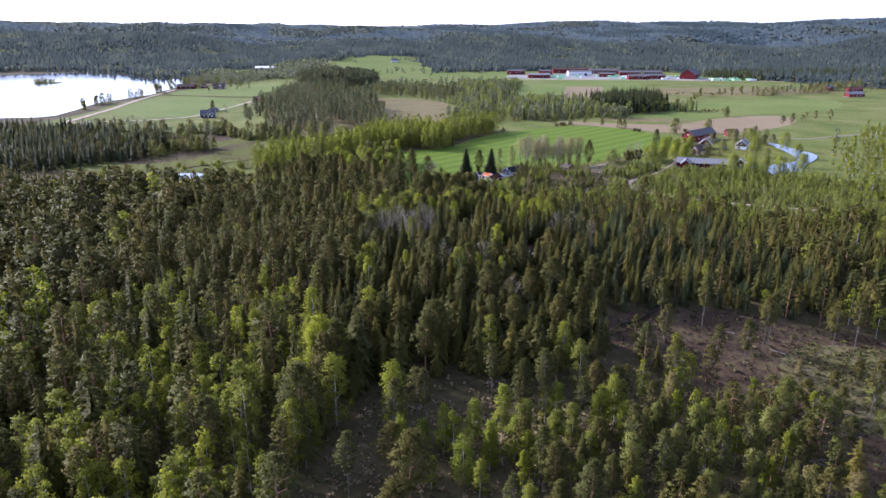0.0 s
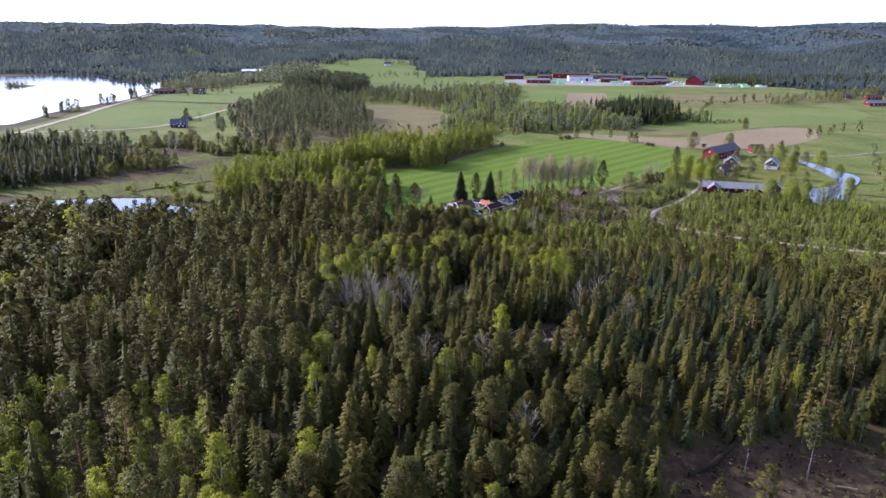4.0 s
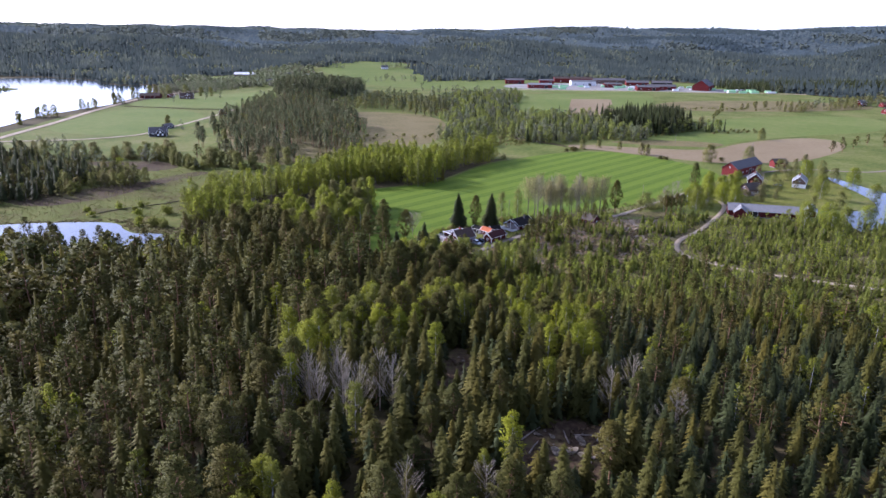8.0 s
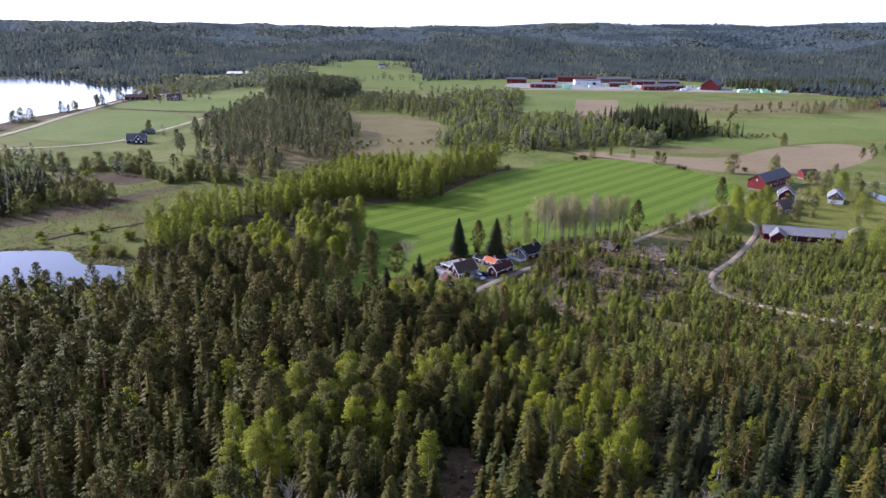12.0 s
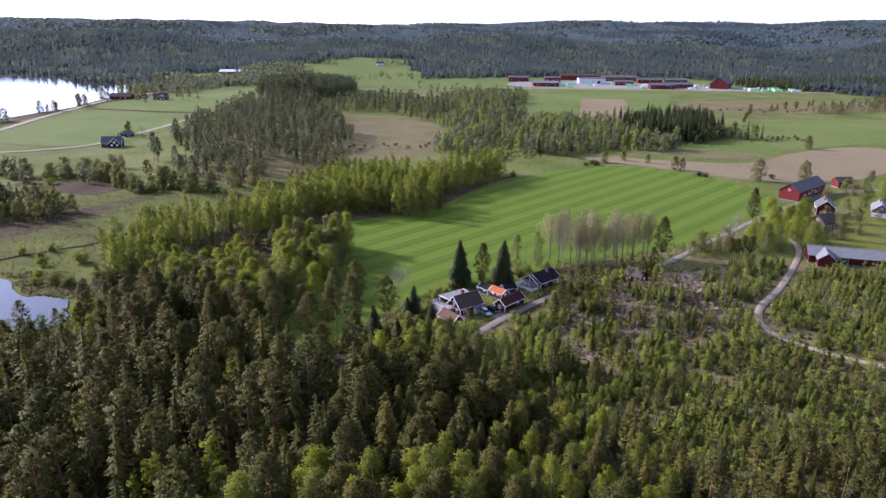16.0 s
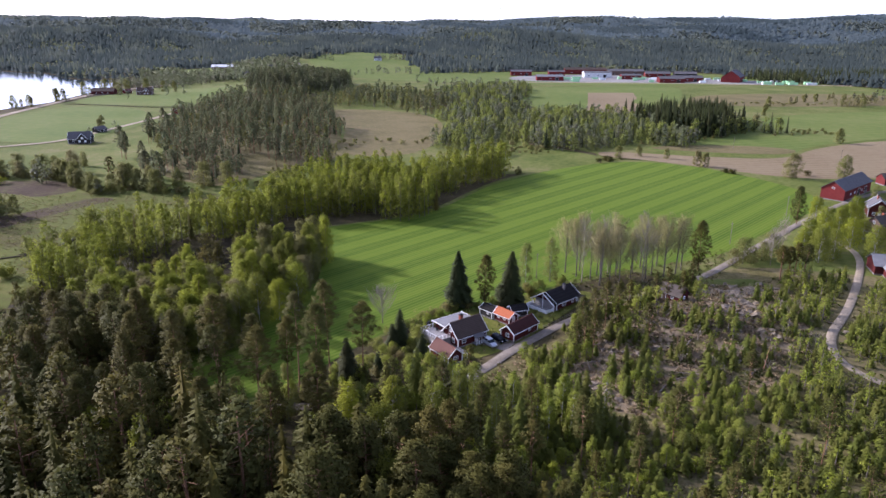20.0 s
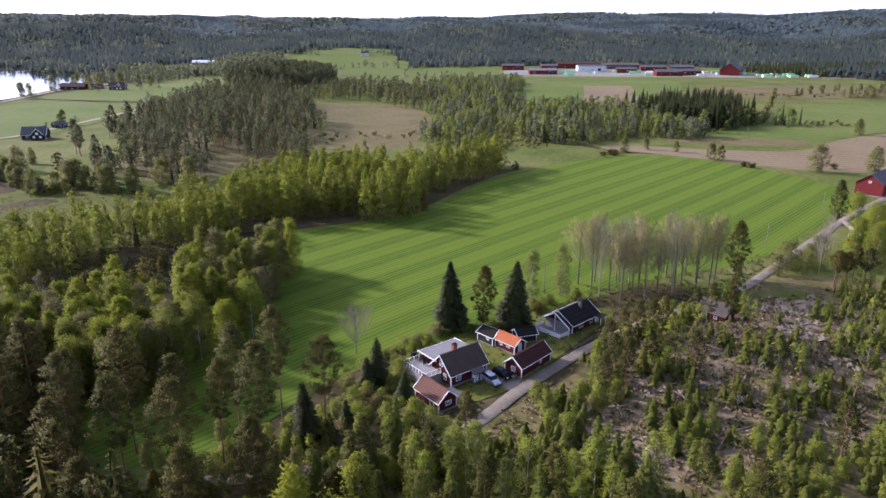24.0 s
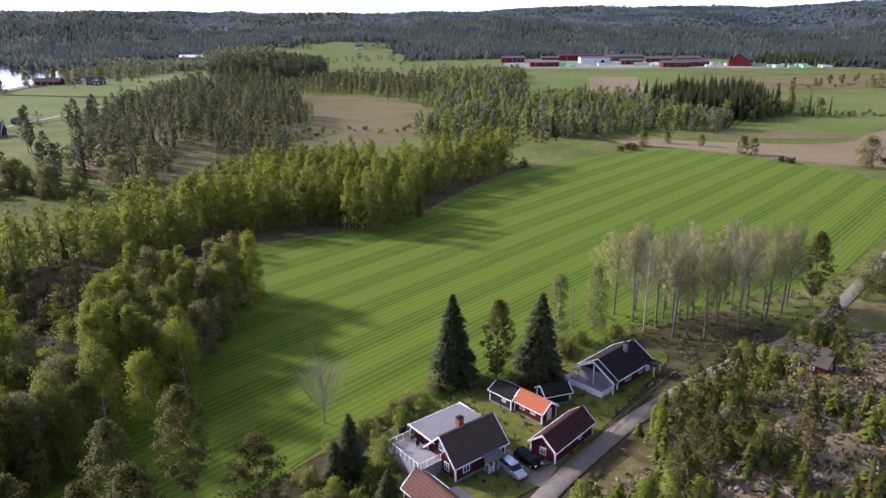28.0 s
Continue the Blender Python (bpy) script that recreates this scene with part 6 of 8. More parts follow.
single_trees("spruce_sapling", lambda r: spruce(r, r.uniform(3.2, 5.6), r.uniform(1.0, 1.4), 12, 9, 7, 0.02), 5, M_YOUNGSPRUCE, M_BARK, ss[:180], "young green spruce on felled ground", "sapling",
             "young spruces by the cottages", (0.55, 1.2), 54, even=0.3)
stand("birch_thicket", lambda r: birch(r, r.uniform(3.2, 5.4), r.uniform(0.9, 1.35), 22, 8, 0.3, 0.0), 7, M_SAPLING, M_BARK, sb[260:], "thicket of bright green birch saplings", "thicket", (0.4, 1.35), 55, even=0.3)
stand("young_spruces", lambda r: spruce(r, r.uniform(3.2, 5.2), r.uniform(1.3, 1.7), 7, 6, 1, 0.03), 5, M_YOUNGSPRUCE, M_BARK, ss[180:], "young dark green spruces", "thicket", (0.55, 1.2), 56, even=0.3)
spots = [(30, -12), (32, -13), (27.5, -15), (46, -10), (14, -47), (4, -52), (22, -58), (-4, -44), (40, -52), (52, -60), (66, -56), (30, -66), (78, -62), (90, -50), (60, -36), (8, -62), (104, -70), (36, -44)]
single_trees("pine_tree", lambda r: pine(r, r.uniform(12.5, 15.5), r.uniform(2.1, 2.8), 64, 36, 0.24, 0.4, 0.6), 6, M_PINE, M_PINEBARK, spots, "thin tall pine above the saplings", "tree", "seed pines", (0.8, 1.05), 57)
p = scatter([(-12, -98), (60, -104), (140, -108), (135, -62), (70, -46), (12, -48)], 13, 161, 0.48, lambda x, y: road_far(x, y, 4))
single_trees("pine_tree", lambda r: pine(r, r.uniform(10, 14), r.uniform(1.7, 2.4), 46, 30, 0.24, 0.5, 0.6), 6, M_PINE, M_PINEBARK, p, "thin seed pine with a bare trunk", "tree", "seed pines", (0.7, 1.1), 162)

# thicket along the road before the field
ROADSIDE = [(-96, -62), (-60, -52), (-30, -42), (-8, -32), (-6, -26), (-16, -24), (-26, -22), (-36, -32), (-58, -36), (-90, -44)]
p = scatter(ROADSIDE, 2.9, 58, 0.46, lambda x, y: road_far(x, y, 2.9))
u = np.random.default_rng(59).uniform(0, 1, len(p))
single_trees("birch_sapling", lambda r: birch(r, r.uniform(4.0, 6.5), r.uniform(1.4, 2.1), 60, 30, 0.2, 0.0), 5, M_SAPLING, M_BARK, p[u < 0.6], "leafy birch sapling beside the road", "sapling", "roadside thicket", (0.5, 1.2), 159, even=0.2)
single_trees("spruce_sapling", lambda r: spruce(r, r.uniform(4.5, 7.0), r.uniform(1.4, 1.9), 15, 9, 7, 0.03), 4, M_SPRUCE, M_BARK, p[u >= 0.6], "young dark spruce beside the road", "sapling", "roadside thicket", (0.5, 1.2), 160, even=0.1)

# saplings and thin pines that hide the road from the south
HEDGE = [(27, -2), (36, 7), (48, 18), (56, 26), (66, 36), (71, 35), (58, 18), (46, 6), (34, -7)]
p = np.concatenate([scatter(HEDGE, 2.3, 151, 0.46, lambda x, y: road_far(x, y, 2.4) & (np.hypot(x - 60.8, y - 18.2) > 4.5) & (np.hypot(x - 59, y - 13) > 6.5)), scatter([(-24, -40), (-8, -31), (4, -22), (9, -22), (-2, -34), (-20, -46)], 2.5, 152, 0.46, lambda x, y: road_far(x, y, 2.4))])
u = np.random.default_rng(153).uniform(0, 1, len(p))
single_trees("birch_sapling", lambda r: birch(r, r.uniform(4.0, 6.0), r.uniform(1.3, 1.9), 60, 30, 0.18, 0.0), 5, M_SAPLING, M_BARK, p[u < 0.65], "bright green birch sapling along the road", "sapling", "roadside saplings", (0.55, 1.2), 154, even=0.4)
single_trees("spruce_sapling", lambda r: spruce(r, r.uniform(4.0, 6.0), r.uniform(1.3, 1.8), 13, 9, 7, 0.02), 4, M_YOUNGSPRUCE, M_BARK, p[u >= 0.65], "green young spruce along the road", "sapling", "roadside saplings", (0.5, 1.1), 155, even=0.3)
single_trees("pine_tree", lambda r: pine(r, r.uniform(11, 14), r.uniform(2.0, 2.6), 60, 36, 0.24, 0.36, 0.55), 4, M_PINE, M_PINEBARK, [(56.5, 12), (60, 10.5), (53.5, 13), (31, -3), (35, 1), (38, 3), (42, 7), (40, -2), (45, 9), (33, -8), (68, 28), (2, -30), (-14, -40)],
             "thin pine beside the road", "tree", "pines by the road", (0.7, 1.05), 156)

SCREEN = [(-30, -48), (-14, -41), (-4, -37), (6, -32), (13, -29), (22, -34), (30, -46), (10, -54), (-12, -56)]
p = scatter(SCREEN, 4.2, 157, 0.46, lambda x, y: road_far(x, y, 3.0))
u = np.random.default_rng(158).uniform(0, 1, len(p))
single_trees("young_birch", lambda r: birch(r, r.uniform(11, 13.5), r.uniform(1.9, 2.7), 90, 30, 0.24, 0.06), 5, M_SAPLING, M_BIRCHBARK, p[u < 0.55], "half-grown birch before the cottages", "tree", "young trees before the cottages", (0.75, 1.1), 257, even=0.3)
single_trees("spruce_tree", lambda r: spruce(r, r.uniform(10.5, 13), r.uniform(2.0, 2.5), 20, 9, 7, 0.03), 4, M_YOUNGSPRUCE, M_BARK, p[u >= 0.55], "half-grown spruce before the cottages", "tree", "young trees before the cottages", (0.75, 1.1), 258)

# dead stems standing on the knoll
for k, (x, y, h) in enumerate(((46.3, -7.8, 8.5), (33.6, -2.5, 5.0), (30.9, -8.9, 5.5), (52, -14, 6.5), (58, 0, 5.0), (70, -20, 7.0))):
    r = np.random.default_rng(500 + k)
    stem = [tube([(0, 0, -0.3), (0.05 * h, 0, h * 0.5), (0.11 * h, 0.02 * h, h)], [0.15, 0.11, 0.06], 6)]
    for f in r.uniform(0.35, 0.98, 7):
        a = r.uniform(0, 6.28)
        stem.append(tube([(0.1 * h * f, 0, f * h), (0.1 * h * f + 0.7 * math.cos(a), 0.7 * math.sin(a), f * h + 0.25)], [0.035, 0.012], 3))
    ob = tagged(new("dead_stem", mesh_of("dead_stem", *joined(stem), [M_PINEBARK], smooth=True)), "dead pine stem without a crown on the knoll", "tree", "dead stems on the knoll")
    ob.matrix_basis = pose(x, y, float(height(x, y)), 0, 0, 70 * k)

# leafless brushwood on the knoll
shrubs = [mesh_of("branches", *bare_tree(np.random.default_rng(90 + k), 2.0, 1.1, 18), [M_DEAD]) for k in range(4)]
q = scatter(KNOLL, 7.5, 91, 0.48, lambda x, y: road_far(x, y, 2.6) & (np.hypot(x - 60.8, y - 18.2) > 5))
for k, (x, y) in enumerate(q):
    ob = tagged(new("bare_shrub", shrubs[k % 4]), "low leafless grey shrub on the stony knoll", "shrub", "leafless shrubs")
    s = 0.6 + 0.5 * math.sin(k * 2.7) ** 2
    ob.matrix_basis = Matrix.LocRotScale((x, y, float(height(x, y)) + 0.1), Euler((0, 0, k * 1.3)), (s, s, s))

# along the field
spots = [(-53, -31), (-44, -33), (-37, -35), (-36, -29), (-30, -24), (-22, -27), (-62, -33), (-70, -36), (-58, -40), (-76, -30), (-48, -44), (-84, -36), (-66, -42), (-30, -38), (-40, -46), (-90, -28), (-54, -50)]
single_trees("pine_tree", lambda r: pine(r, r.uniform(20.5, 24), r.uniform(3.2, 4.1), 96, 90, 0.21, 0.48), 6, M_PINE, M_PINEBARK, spots, "tall red-trunked pine at the field edge", "tree", "pines at the field edge",
             (0.85, 1.05), 61)
single_trees("pine_tree", lambda r: pine(r, r.uniform(18.5, 21), r.uniform(3.2, 4.0), 110, 90, 0.22, 0.34), 5, M_PINE, M_PINEBARK, [(-56, -61), (-35, -55), (-46, -58), (-66, -63), (-27, -50), (-74, -57), (-84, -64)], "broad pine standing south of the road", "tree", "pines south of the road", (0.85, 1.05), 269)
single_trees("pine_tree", lambda r: pine(r, r.uniform(10.5, 13), r.uniform(2.2, 2.8), 60, 40, 0.27, 0.5), 3, M_PINE, M_PINEBARK, [(105, 46), (107.5, 48), (103.5, 49), (109, 45), (102, 45.5)], "thin pine above the granite slope", "tree", "pines above the granite slope", (0.85, 1.1), 270)
WESTPINES = [(-92, -52), (-84, -56), (-62, -46), (-64, -30), (-74, -12), (-94, -6), (-104, -10), (-100, -30)]
p = scatter(WESTPINES, 5.0, 62, 0.45, open_land)
single_trees("pine_tree", lambda r: pine(r, r.uniform(17, 21), r.uniform(3.0, 3.8), 110, 70, 0.24, 0.3), 5, M_PINE, M_PINEBARK, p[:90], "dark pine beside the bog", "tree", "pines by the bog", (0.75, 1.05), 63)
BIRCHES = [(-100, -14), (-94, 8), (-82, 22), (-73, 36), (-74, 52), (-70, 62), (-62, 66), (-55, 58), (-48, 42), (-45, 26), (-49, 6), (-60, -12)]
p = scatter(BIRCHES, 4.0, 64, 0.45, lambda x, y: (x < -46) & (np.hypot(x + 77, y - 34) > 9) & (np.hypot(x + 71, y - 21) > 7) & (np.hypot(x + 66, y - 12) > 5))
single_trees("budding_tree", lambda r: birch(r, r.uniform(12.5, 15.5), r.uniform(2.5, 3.5), 130, 56, 0.24, 0.02, 1.2), 6, M_OLIVE, M_BARK, p[::3], "large round budding tree at the edge of the field", "tree",
             "budding trees at the field edge", (0.75, 1.1), 264)
p = np.delete(p, slice(None, None, 3), 0)
single_trees("field_edge_birch", lambda r: birch(r, r.uniform(12.5, 16), r.uniform(2.2, 3.2), 130, 56, 0.24, 0.02, 0.75), 8, M_BELT, M_BARK, p[:110], "large leafy birch at the edge of the field", "tree",
             "birches at the field edge", (0.75, 1.1), 65, even=0.35)
CORNER = [(-72, 0), (-66, -3), (-60, -1), (-54, 3), (-50, 8), (-68, -9), (-62, -9), (-56, -6), (-46, 14), (-75, -8), (-71, -15), (-64, -15)]
single_trees("birch_tree", lambda r: birch(r, r.uniform(11, 14), r.uniform(3.0, 3.8), 140, 60, 0.22, 0.04), 4, M_BELT, M_BIRCHBARK, CORNER, "large leafy birch in the field corner", "tree", "birches in the field corner", (0.9, 1.2), 266)
CORNER = [(-70, -22), (-66, -28), (-64, -34), (-72, -31), (-76, -25), (-60, -39), (-69, -38), (-80, -31), (-78, -18)]
single_trees("spruce_tree", lambda r: spruce(r, r.uniform(12, 15), r.uniform(2.6, 3.2), 18, 9, 7), 4, M_SPRUCE, M_BARK, CORNER, "dull brown-green spruce in the field corner", "tree", "spruces in the field corner", (0.8, 1.1), 267)
BANK = [(-210, -33), (-180, -32.5), (-165, -31), (-152, -27), (-142, -31), (-133, -27), (-123, -28), (-118, -18), (-112, -12), (-104, -24), (-104, -56), (-150, -48), (-210, -44)]
p = scatter(BANK, 3.9, 271, 0.47)
u = np.random.default_rng(272).uniform(0, 1, len(p))
single_trees("young_birch", lambda r: birch(r, r.uniform(8, 11.5), r.uniform(1.5, 2.1), 60, 30, 0.26, 0.04), 5, M_BELT, M_BIRCHBARK, p[u < 0.36], "slender birch on the pond bank", "tree", "trees on the pond bank", (0.65, 1.1), 273)
single_trees("budding_tree", lambda r: birch(r, r.uniform(7, 10), r.uniform(1.6, 2.4), 60, 26, 0.26, 0.02), 4, M_OLIVE, M_BARK, p[(u >= 0.36) & (u < 0.6)], "olive budding tree on the pond bank", "tree", "trees on the pond bank", (0.6, 1.1), 274)
single_trees("pine_tree", lambda r: pine(r, r.uniform(11, 14), r.uniform(1.9, 2.6), 70, 40, 0.26, 0.3), 4, M_PINE, M_PINEBARK, p[u >= 0.6], "dull pine on the pond bank", "tree", "trees on the pond bank", (0.6, 1.1), 275)
VERGE = [(-64, -48), (-60, -47.5), (-56, -46), (-52, -45.5), (-48, -44), (-44.5, -43), (-41, -42), (-38, -41), (-34.5, -40), (-31, -39), (-28, -38), (-25, -37), (-22, -36), (-50, -48), (-43, -46), (-35, -43), (-27, -41), (-58, -42), (-47, -38), (-38, -31)]
single_trees("roadside_sapling", lambda r: birch(r, r.uniform(4.5, 6.5), r.uniform(1.6, 2.2), 60, 34, 0.22, 0.02), 5, M_BUSH, M_BARK, VERGE, "olive green sapling beside the road", "tree", "saplings beside the road", (0.7, 1.1), 268)
ROW = [(-136, 10), (-122, 27), (-112, 44), (-102, 60), (-93, 79), (-77, 97), (-52, 111), (-28, 119), (-10, 138), (0, 162), (14, 190), (28, 210), (22, 222), (4, 212), (-14, 192), (-48, 182), (-76, 154), (-96, 132), (-110, 108), (-123, 84), (-129, 60), (-134, 40), (-140, 22)]
p = scatter(ROW, 3.9, 66, 0.45)
rng = np.random.default_rng(67)
u = rng.uniform(0, 1, len(p))
dark = (u < 0.05) | ((np.hypot(p[:, 0] + 12, p[:, 1] - 138) < 14) & (u < 0.55))
pb, ps = p[~dark], p[dark]
pb = pb[np.argsort(pb[:, 1] + 0.0 * pb[:, 0] - 0.9 * pb[:, 0])]
young = pb[:, 0] < -98
stand("birch_belt", lambda r: birch(r, r.uniform(13.5, 17), r.uniform(2.1, 2.9), 60, 16, 0.44, 0.05), 9, M_BELT, M_BARK, pb[~young], "belt of light green birches along the field", "tree belt", (0.6, 1.16), 69, (0.75, 1.2))
stand("birch_belt", lambda r: birch(r, r.uniform(14, 17), r.uniform(2.1, 2.8), 60, 18, 0.4, 0.05), 7, M_BELT, M_BARK, pb[young], "young light green birches by the marsh", "tree belt", (0.55, 1.1), 169, (0.75, 1.2))
single_trees("spruce_tree", lambda r: spruce(r, r.uniform(11, 14), r.uniform(2.0, 2.5), 12, 6, 1), 4, M_SPRUCE, M_BARK, ps, "dark spruce in the birch belt", "tree", "spruces in the tree belt", (0.8, 1.1), 70)
spots = [(37, 46), (41, 43), (44, 48), (47, 42), (50, 47), (54, 44), (56, 50), (59, 45), (62, 49), (65, 46), (67, 52), (70, 50), (73, 54), (34, 50), (39, 52), (46, 53), (52, 54), (60, 56), (66, 58), (43, 38), (49, 37)]
single_trees("aspen_tree", lambda r: aspen(r, r.uniform(16.5, 20), r.uniform(3.6, 4.8)), 6, M_BUDS, M_BARK, spots, "tall aspen just coming into leaf beside the road", "tree", "aspens by the road",
             (0.8, 1.08), 71)
spots = [(38, 41), (45, 45), (57, 41), (48, 50), (60, 52), (105, 60), (117, 79), (112, 71), (171, 101), (-96, 18), (-70, -20)]
for k, (x, y) in enumerate(spots):
    ob = tagged(new("bare_tree", forms[k % 4]), "pale leafless tree at the field edge", "tree", "leafless trees")
    s = 1.3 if k < 5 else 0.85
    ob.matrix_basis = Matrix.LocRotScale((x, y, float(height(x, y))), Euler((0, 0, k * 2.1)), (s, s, s * 1.05))
pale = tagged(new("bare_tree", mesh_of("branches", *bare_tree(np.random.default_rng(349), 9.5, 3.6, 80), [M_DEAD])), "pale vase-shaped tree not yet in leaf", "tree", "leafless trees")
pale.matrix_basis = pose(-21.5, 7, 0.1)
single_trees("pine_tree", lambda r: pine(r, 16, 3.4, 150, 50, 0.26, 0.14), 2, M_PINE, M_PINEBARK, [(79, 55), (137, 112), (6.5, 19.5)], "dark pine beside the road", "tree", "roadside pines", (0.98, 1.08), 72)
single_trees("spruce_tree", lambda r: spruce(r, 16.2, 3.7, 34, 15, 22, 0.04, 0.45), 2, M_DARKSPRUCE, M_BARK, [(-1.0, 20.5), (13.8, 20.5)], "tall dark garden spruce behind the cottage", "tree", "garden spruces", (0.97, 1.05), 73)
single_trees("spruce_tree", lambda r: spruce(r, 11.5, 2.5, 26, 12, 14, 0.04, 0.5), 3, M_DARKSPRUCE, M_BARK, [(-15.5, -6), (-25, -28)], "spruce beside the woodshed", "tree", "spruces beside the woodshed", (0.8, 1.1), 74)
single_trees("spruce_sapling", lambda r: spruce(r, 6.5, 1.8, 20, 10, 12, 0.03, 0.5), 2, M_DARKSPRUCE, M_BARK, [(-17.3, -7.5), (-9.5, -14), (-19, -23)], "small spruce beside the woodshed", "sapling", "small spruces beside the woodshed", (0.85, 1.1), 281)
single_trees("birch_tree", lambda r: birch(r, r.uniform(10.5, 14), r.uniform(3.6, 4.8), 120, 30, 0.34, 0.02), 6, M_BELT, M_BIRCHBARK,
             [(123, 64), (130, 68), (126, 79), (136, 88), (142, 80), (155, 106), (146, 97), (160, 111), (145, 70), (152, 90), (128, 74), (120, 70), (133, 79), (139, 94), (149, 101), (164, 118), (149, 121), (201, 93),
              (185, 35), (171, 21), (192, 30), (210, 40), (216, 52), (224, 156), (218, 148), (233, 120), (228, 88), (176, 34), (162, 28)], "leafy birch near the farm road", "tree", "birches near the farm", (0.75, 1.1), 75)
single_trees("birch_tree", lambda r: birch(r, r.uniform(12, 14), r.uniform(2.2, 2.8), 100, 30, 0.26, 0.06), 2, M_OLIVE, M_BIRCHBARK, [(20, 38), (28, 41)], "airy birch behind the bungalow", "tree", "birches behind the bungalow", (0.9, 1.1), 375)
single_trees("willow", lambda r: birch(r, r.uniform(7.5, 10), r.uniform(3.2, 4.2), 80, 26, 0.32, 0.0), 4, M_OLIVE, M_BARK, [(96, 61), (100, 63), (104, 65), (92, 59), (108, 68), (98, 66), (171, 98), (164, 85), (154, 80), (176, 121),
             (195, 139), (206, 145), (215, 170), (220, 164), (240, 172), (199, 118), (218, 128), (232, 140), (186, 112), (176, 92), (190, 150), (226, 180), (243, 192), (205, 108), (188, 74), (200, 70)],
             "grey-green budding tree round the farm", "tree", "low trees round the farm", (0.55, 1.05), 175)
single_trees("round_tree", lambda r: birch(r, r.uniform(11, 13), r.uniform(4.2, 5.0), 90, 26, 0.5, 0.02), 3, M_OLIVE, M_BARK, [(177, 207), (206, 209), (263.5, 328), (233, 397)], "big round budding tree by the fields", "tree", "field trees", (0.85, 1.05), 76)
single_trees("round_tree", lambda r: birch(r, 8.0, 2.8, 60, 22, 0.45, 0.02), 3, M_OLIVE, M_BARK, [(140, 236), (137, 240), (247, 211), (230, 150), (214, 176), (110, 270), (96, 262), (125, 262)], "small budding tree at the field edge", "tree", "field trees", (0.7, 1.1), 176)
single_trees("dark_bush", lambda r: bush(r, 3.0, 4.6, 22, 34, 0.5), 3, M_PINE, M_BARK, [(30, 210), (81, 246), (86, 253), (146, 219), (149, 216), (188, 213), (88, 250)], "dark juniper bush in the field", "bush", "field bushes", (0.7, 1.05), 77)
# trees of the meadow, the marsh and the lake shore
LINE = np.array([(-330, 214), (-316, 208), (-302, 202), (-290, 198), (-280, 193), (-274, 192), (-268, 188), (-262, 190), (-256, 187), (-250, 192), (-245, 189), (-240, 194), (-234, 191), (-229, 193), (-224, 189), (-218, 188), (-213, 186), (-209, 183), (-204, 181),
                 (-200, 177), (-196, 173), (-192, 168), (-188, 166), (-184, 161), (-181, 157), (-177, 155), (-173, 159), (-169, 162), (-165, 164), (-160, 165), (-155, 163), (-150, 160), (-145, 158), (-139, 160)])
single_trees("willow_scrub", lambda r: bush(r, 2.4, 3.2, 26, 34, 0.36), 4, M_BUSH, M_BARK, LINE + (2.5, -4.5), "low grey-brown scrub under the row of trees", "bush", "scrub before the meadow", (0.6, 1.2), 277)
single_trees("meadow_tree", lambda r: birch(r, r.uniform(9.5, 12.5), r.uniform(3.4, 4.6), 90, 26, 0.5, 0.02), 5, M_OLIVE, M_BARK, np.concatenate([np.array([(-216, 217), (-212, 200), (-178, 186), (-129, 168), (-120, 176), (-195, 270)]), LINE + np.random.default_rng(276).uniform(-3.2, 3.2, LINE.shape)]), "leafy tree in the row before the meadow", "tree", "meadow trees", (0.7, 1.1), 177)
single_trees("shore_tree", lambda r: birch(r, r.uniform(12, 16), r.uniform(3.6, 5.0), 70, 24, 0.7, 0.02), 5, M_OLIVE, M_BARK, [(-431, 373), (-426, 366), (-445, 428), (-439, 432), (-434, 438), (-442, 421), (-442, 509), (-436, 512), (-438, 528), (-431, 520), (-433, 568), (-436, 576), (-437, 589), (-443, 642), (-443, 656), (-437, 676),
             (-369, 690), (-456, 744), (-451, 728), (-395, 700), (-355, 690), (-281, 362), (-283, 370), (-420, 702), (-448, 705), (-412, 664)], "budding tree on the lake shore", "tree", "trees on the lake shore", (0.6, 1.05), 178)
single_trees("pine_tree", lambda r: pine(r, r.uniform(15, 19), r.uniform(2.6, 3.4), 60, 16, 0.7, 0.3), 4, M_HAZEPINE, M_PINEBARK, [(-201, 236), (-205, 240), (-198, 231), (-209, 290), (-168, 219), (-147, 159), (-216, 329), (-176, 205), (-184, 262), (-192, 280), (-162, 178), (-152, 168), (-218, 310)],
             "dark pine standing before the knoll", "tree", "pines before the knoll", (0.75, 1.1), 179)
single_trees("marsh_bush", lambda r: bush(r, 2.8, 4.0, 30, 40, 0.4), 4, M_BELT, M_BARK, [(-119, -6), (-150, 14), (-174, 46), (-159, 34), (-165, 51), (-165, 43), (-153, 22), (-146, 38), (-139, 16), (-84, 45), (-236, 172), (-180, 30), (-188, 40)],
             "round pale green willow bush in the marsh", "bush", "marsh bushes", (0.6, 1.3), 180)
single_trees("willow_bush", lambda r: bush(r, 3.4, 5.6, 50, 70, 0.26), 1, M_BELT, M_BARK, [(-77, 36)], "round pale willow bush in the bog", "bush", "", (1, 1), 280)
single_trees("willow_bush", lambda r: bush(r, 3.6, 5.0, 44, 60, 0.3), 3, M_BUSH, M_BARK, [(-143, 15), (-147, 20), (-121, 26), (-137, 12), (-127, 18)], "broad grey-brown willow bush by the pond", "bush", "willows by the pond", (0.7, 1.1), 279)
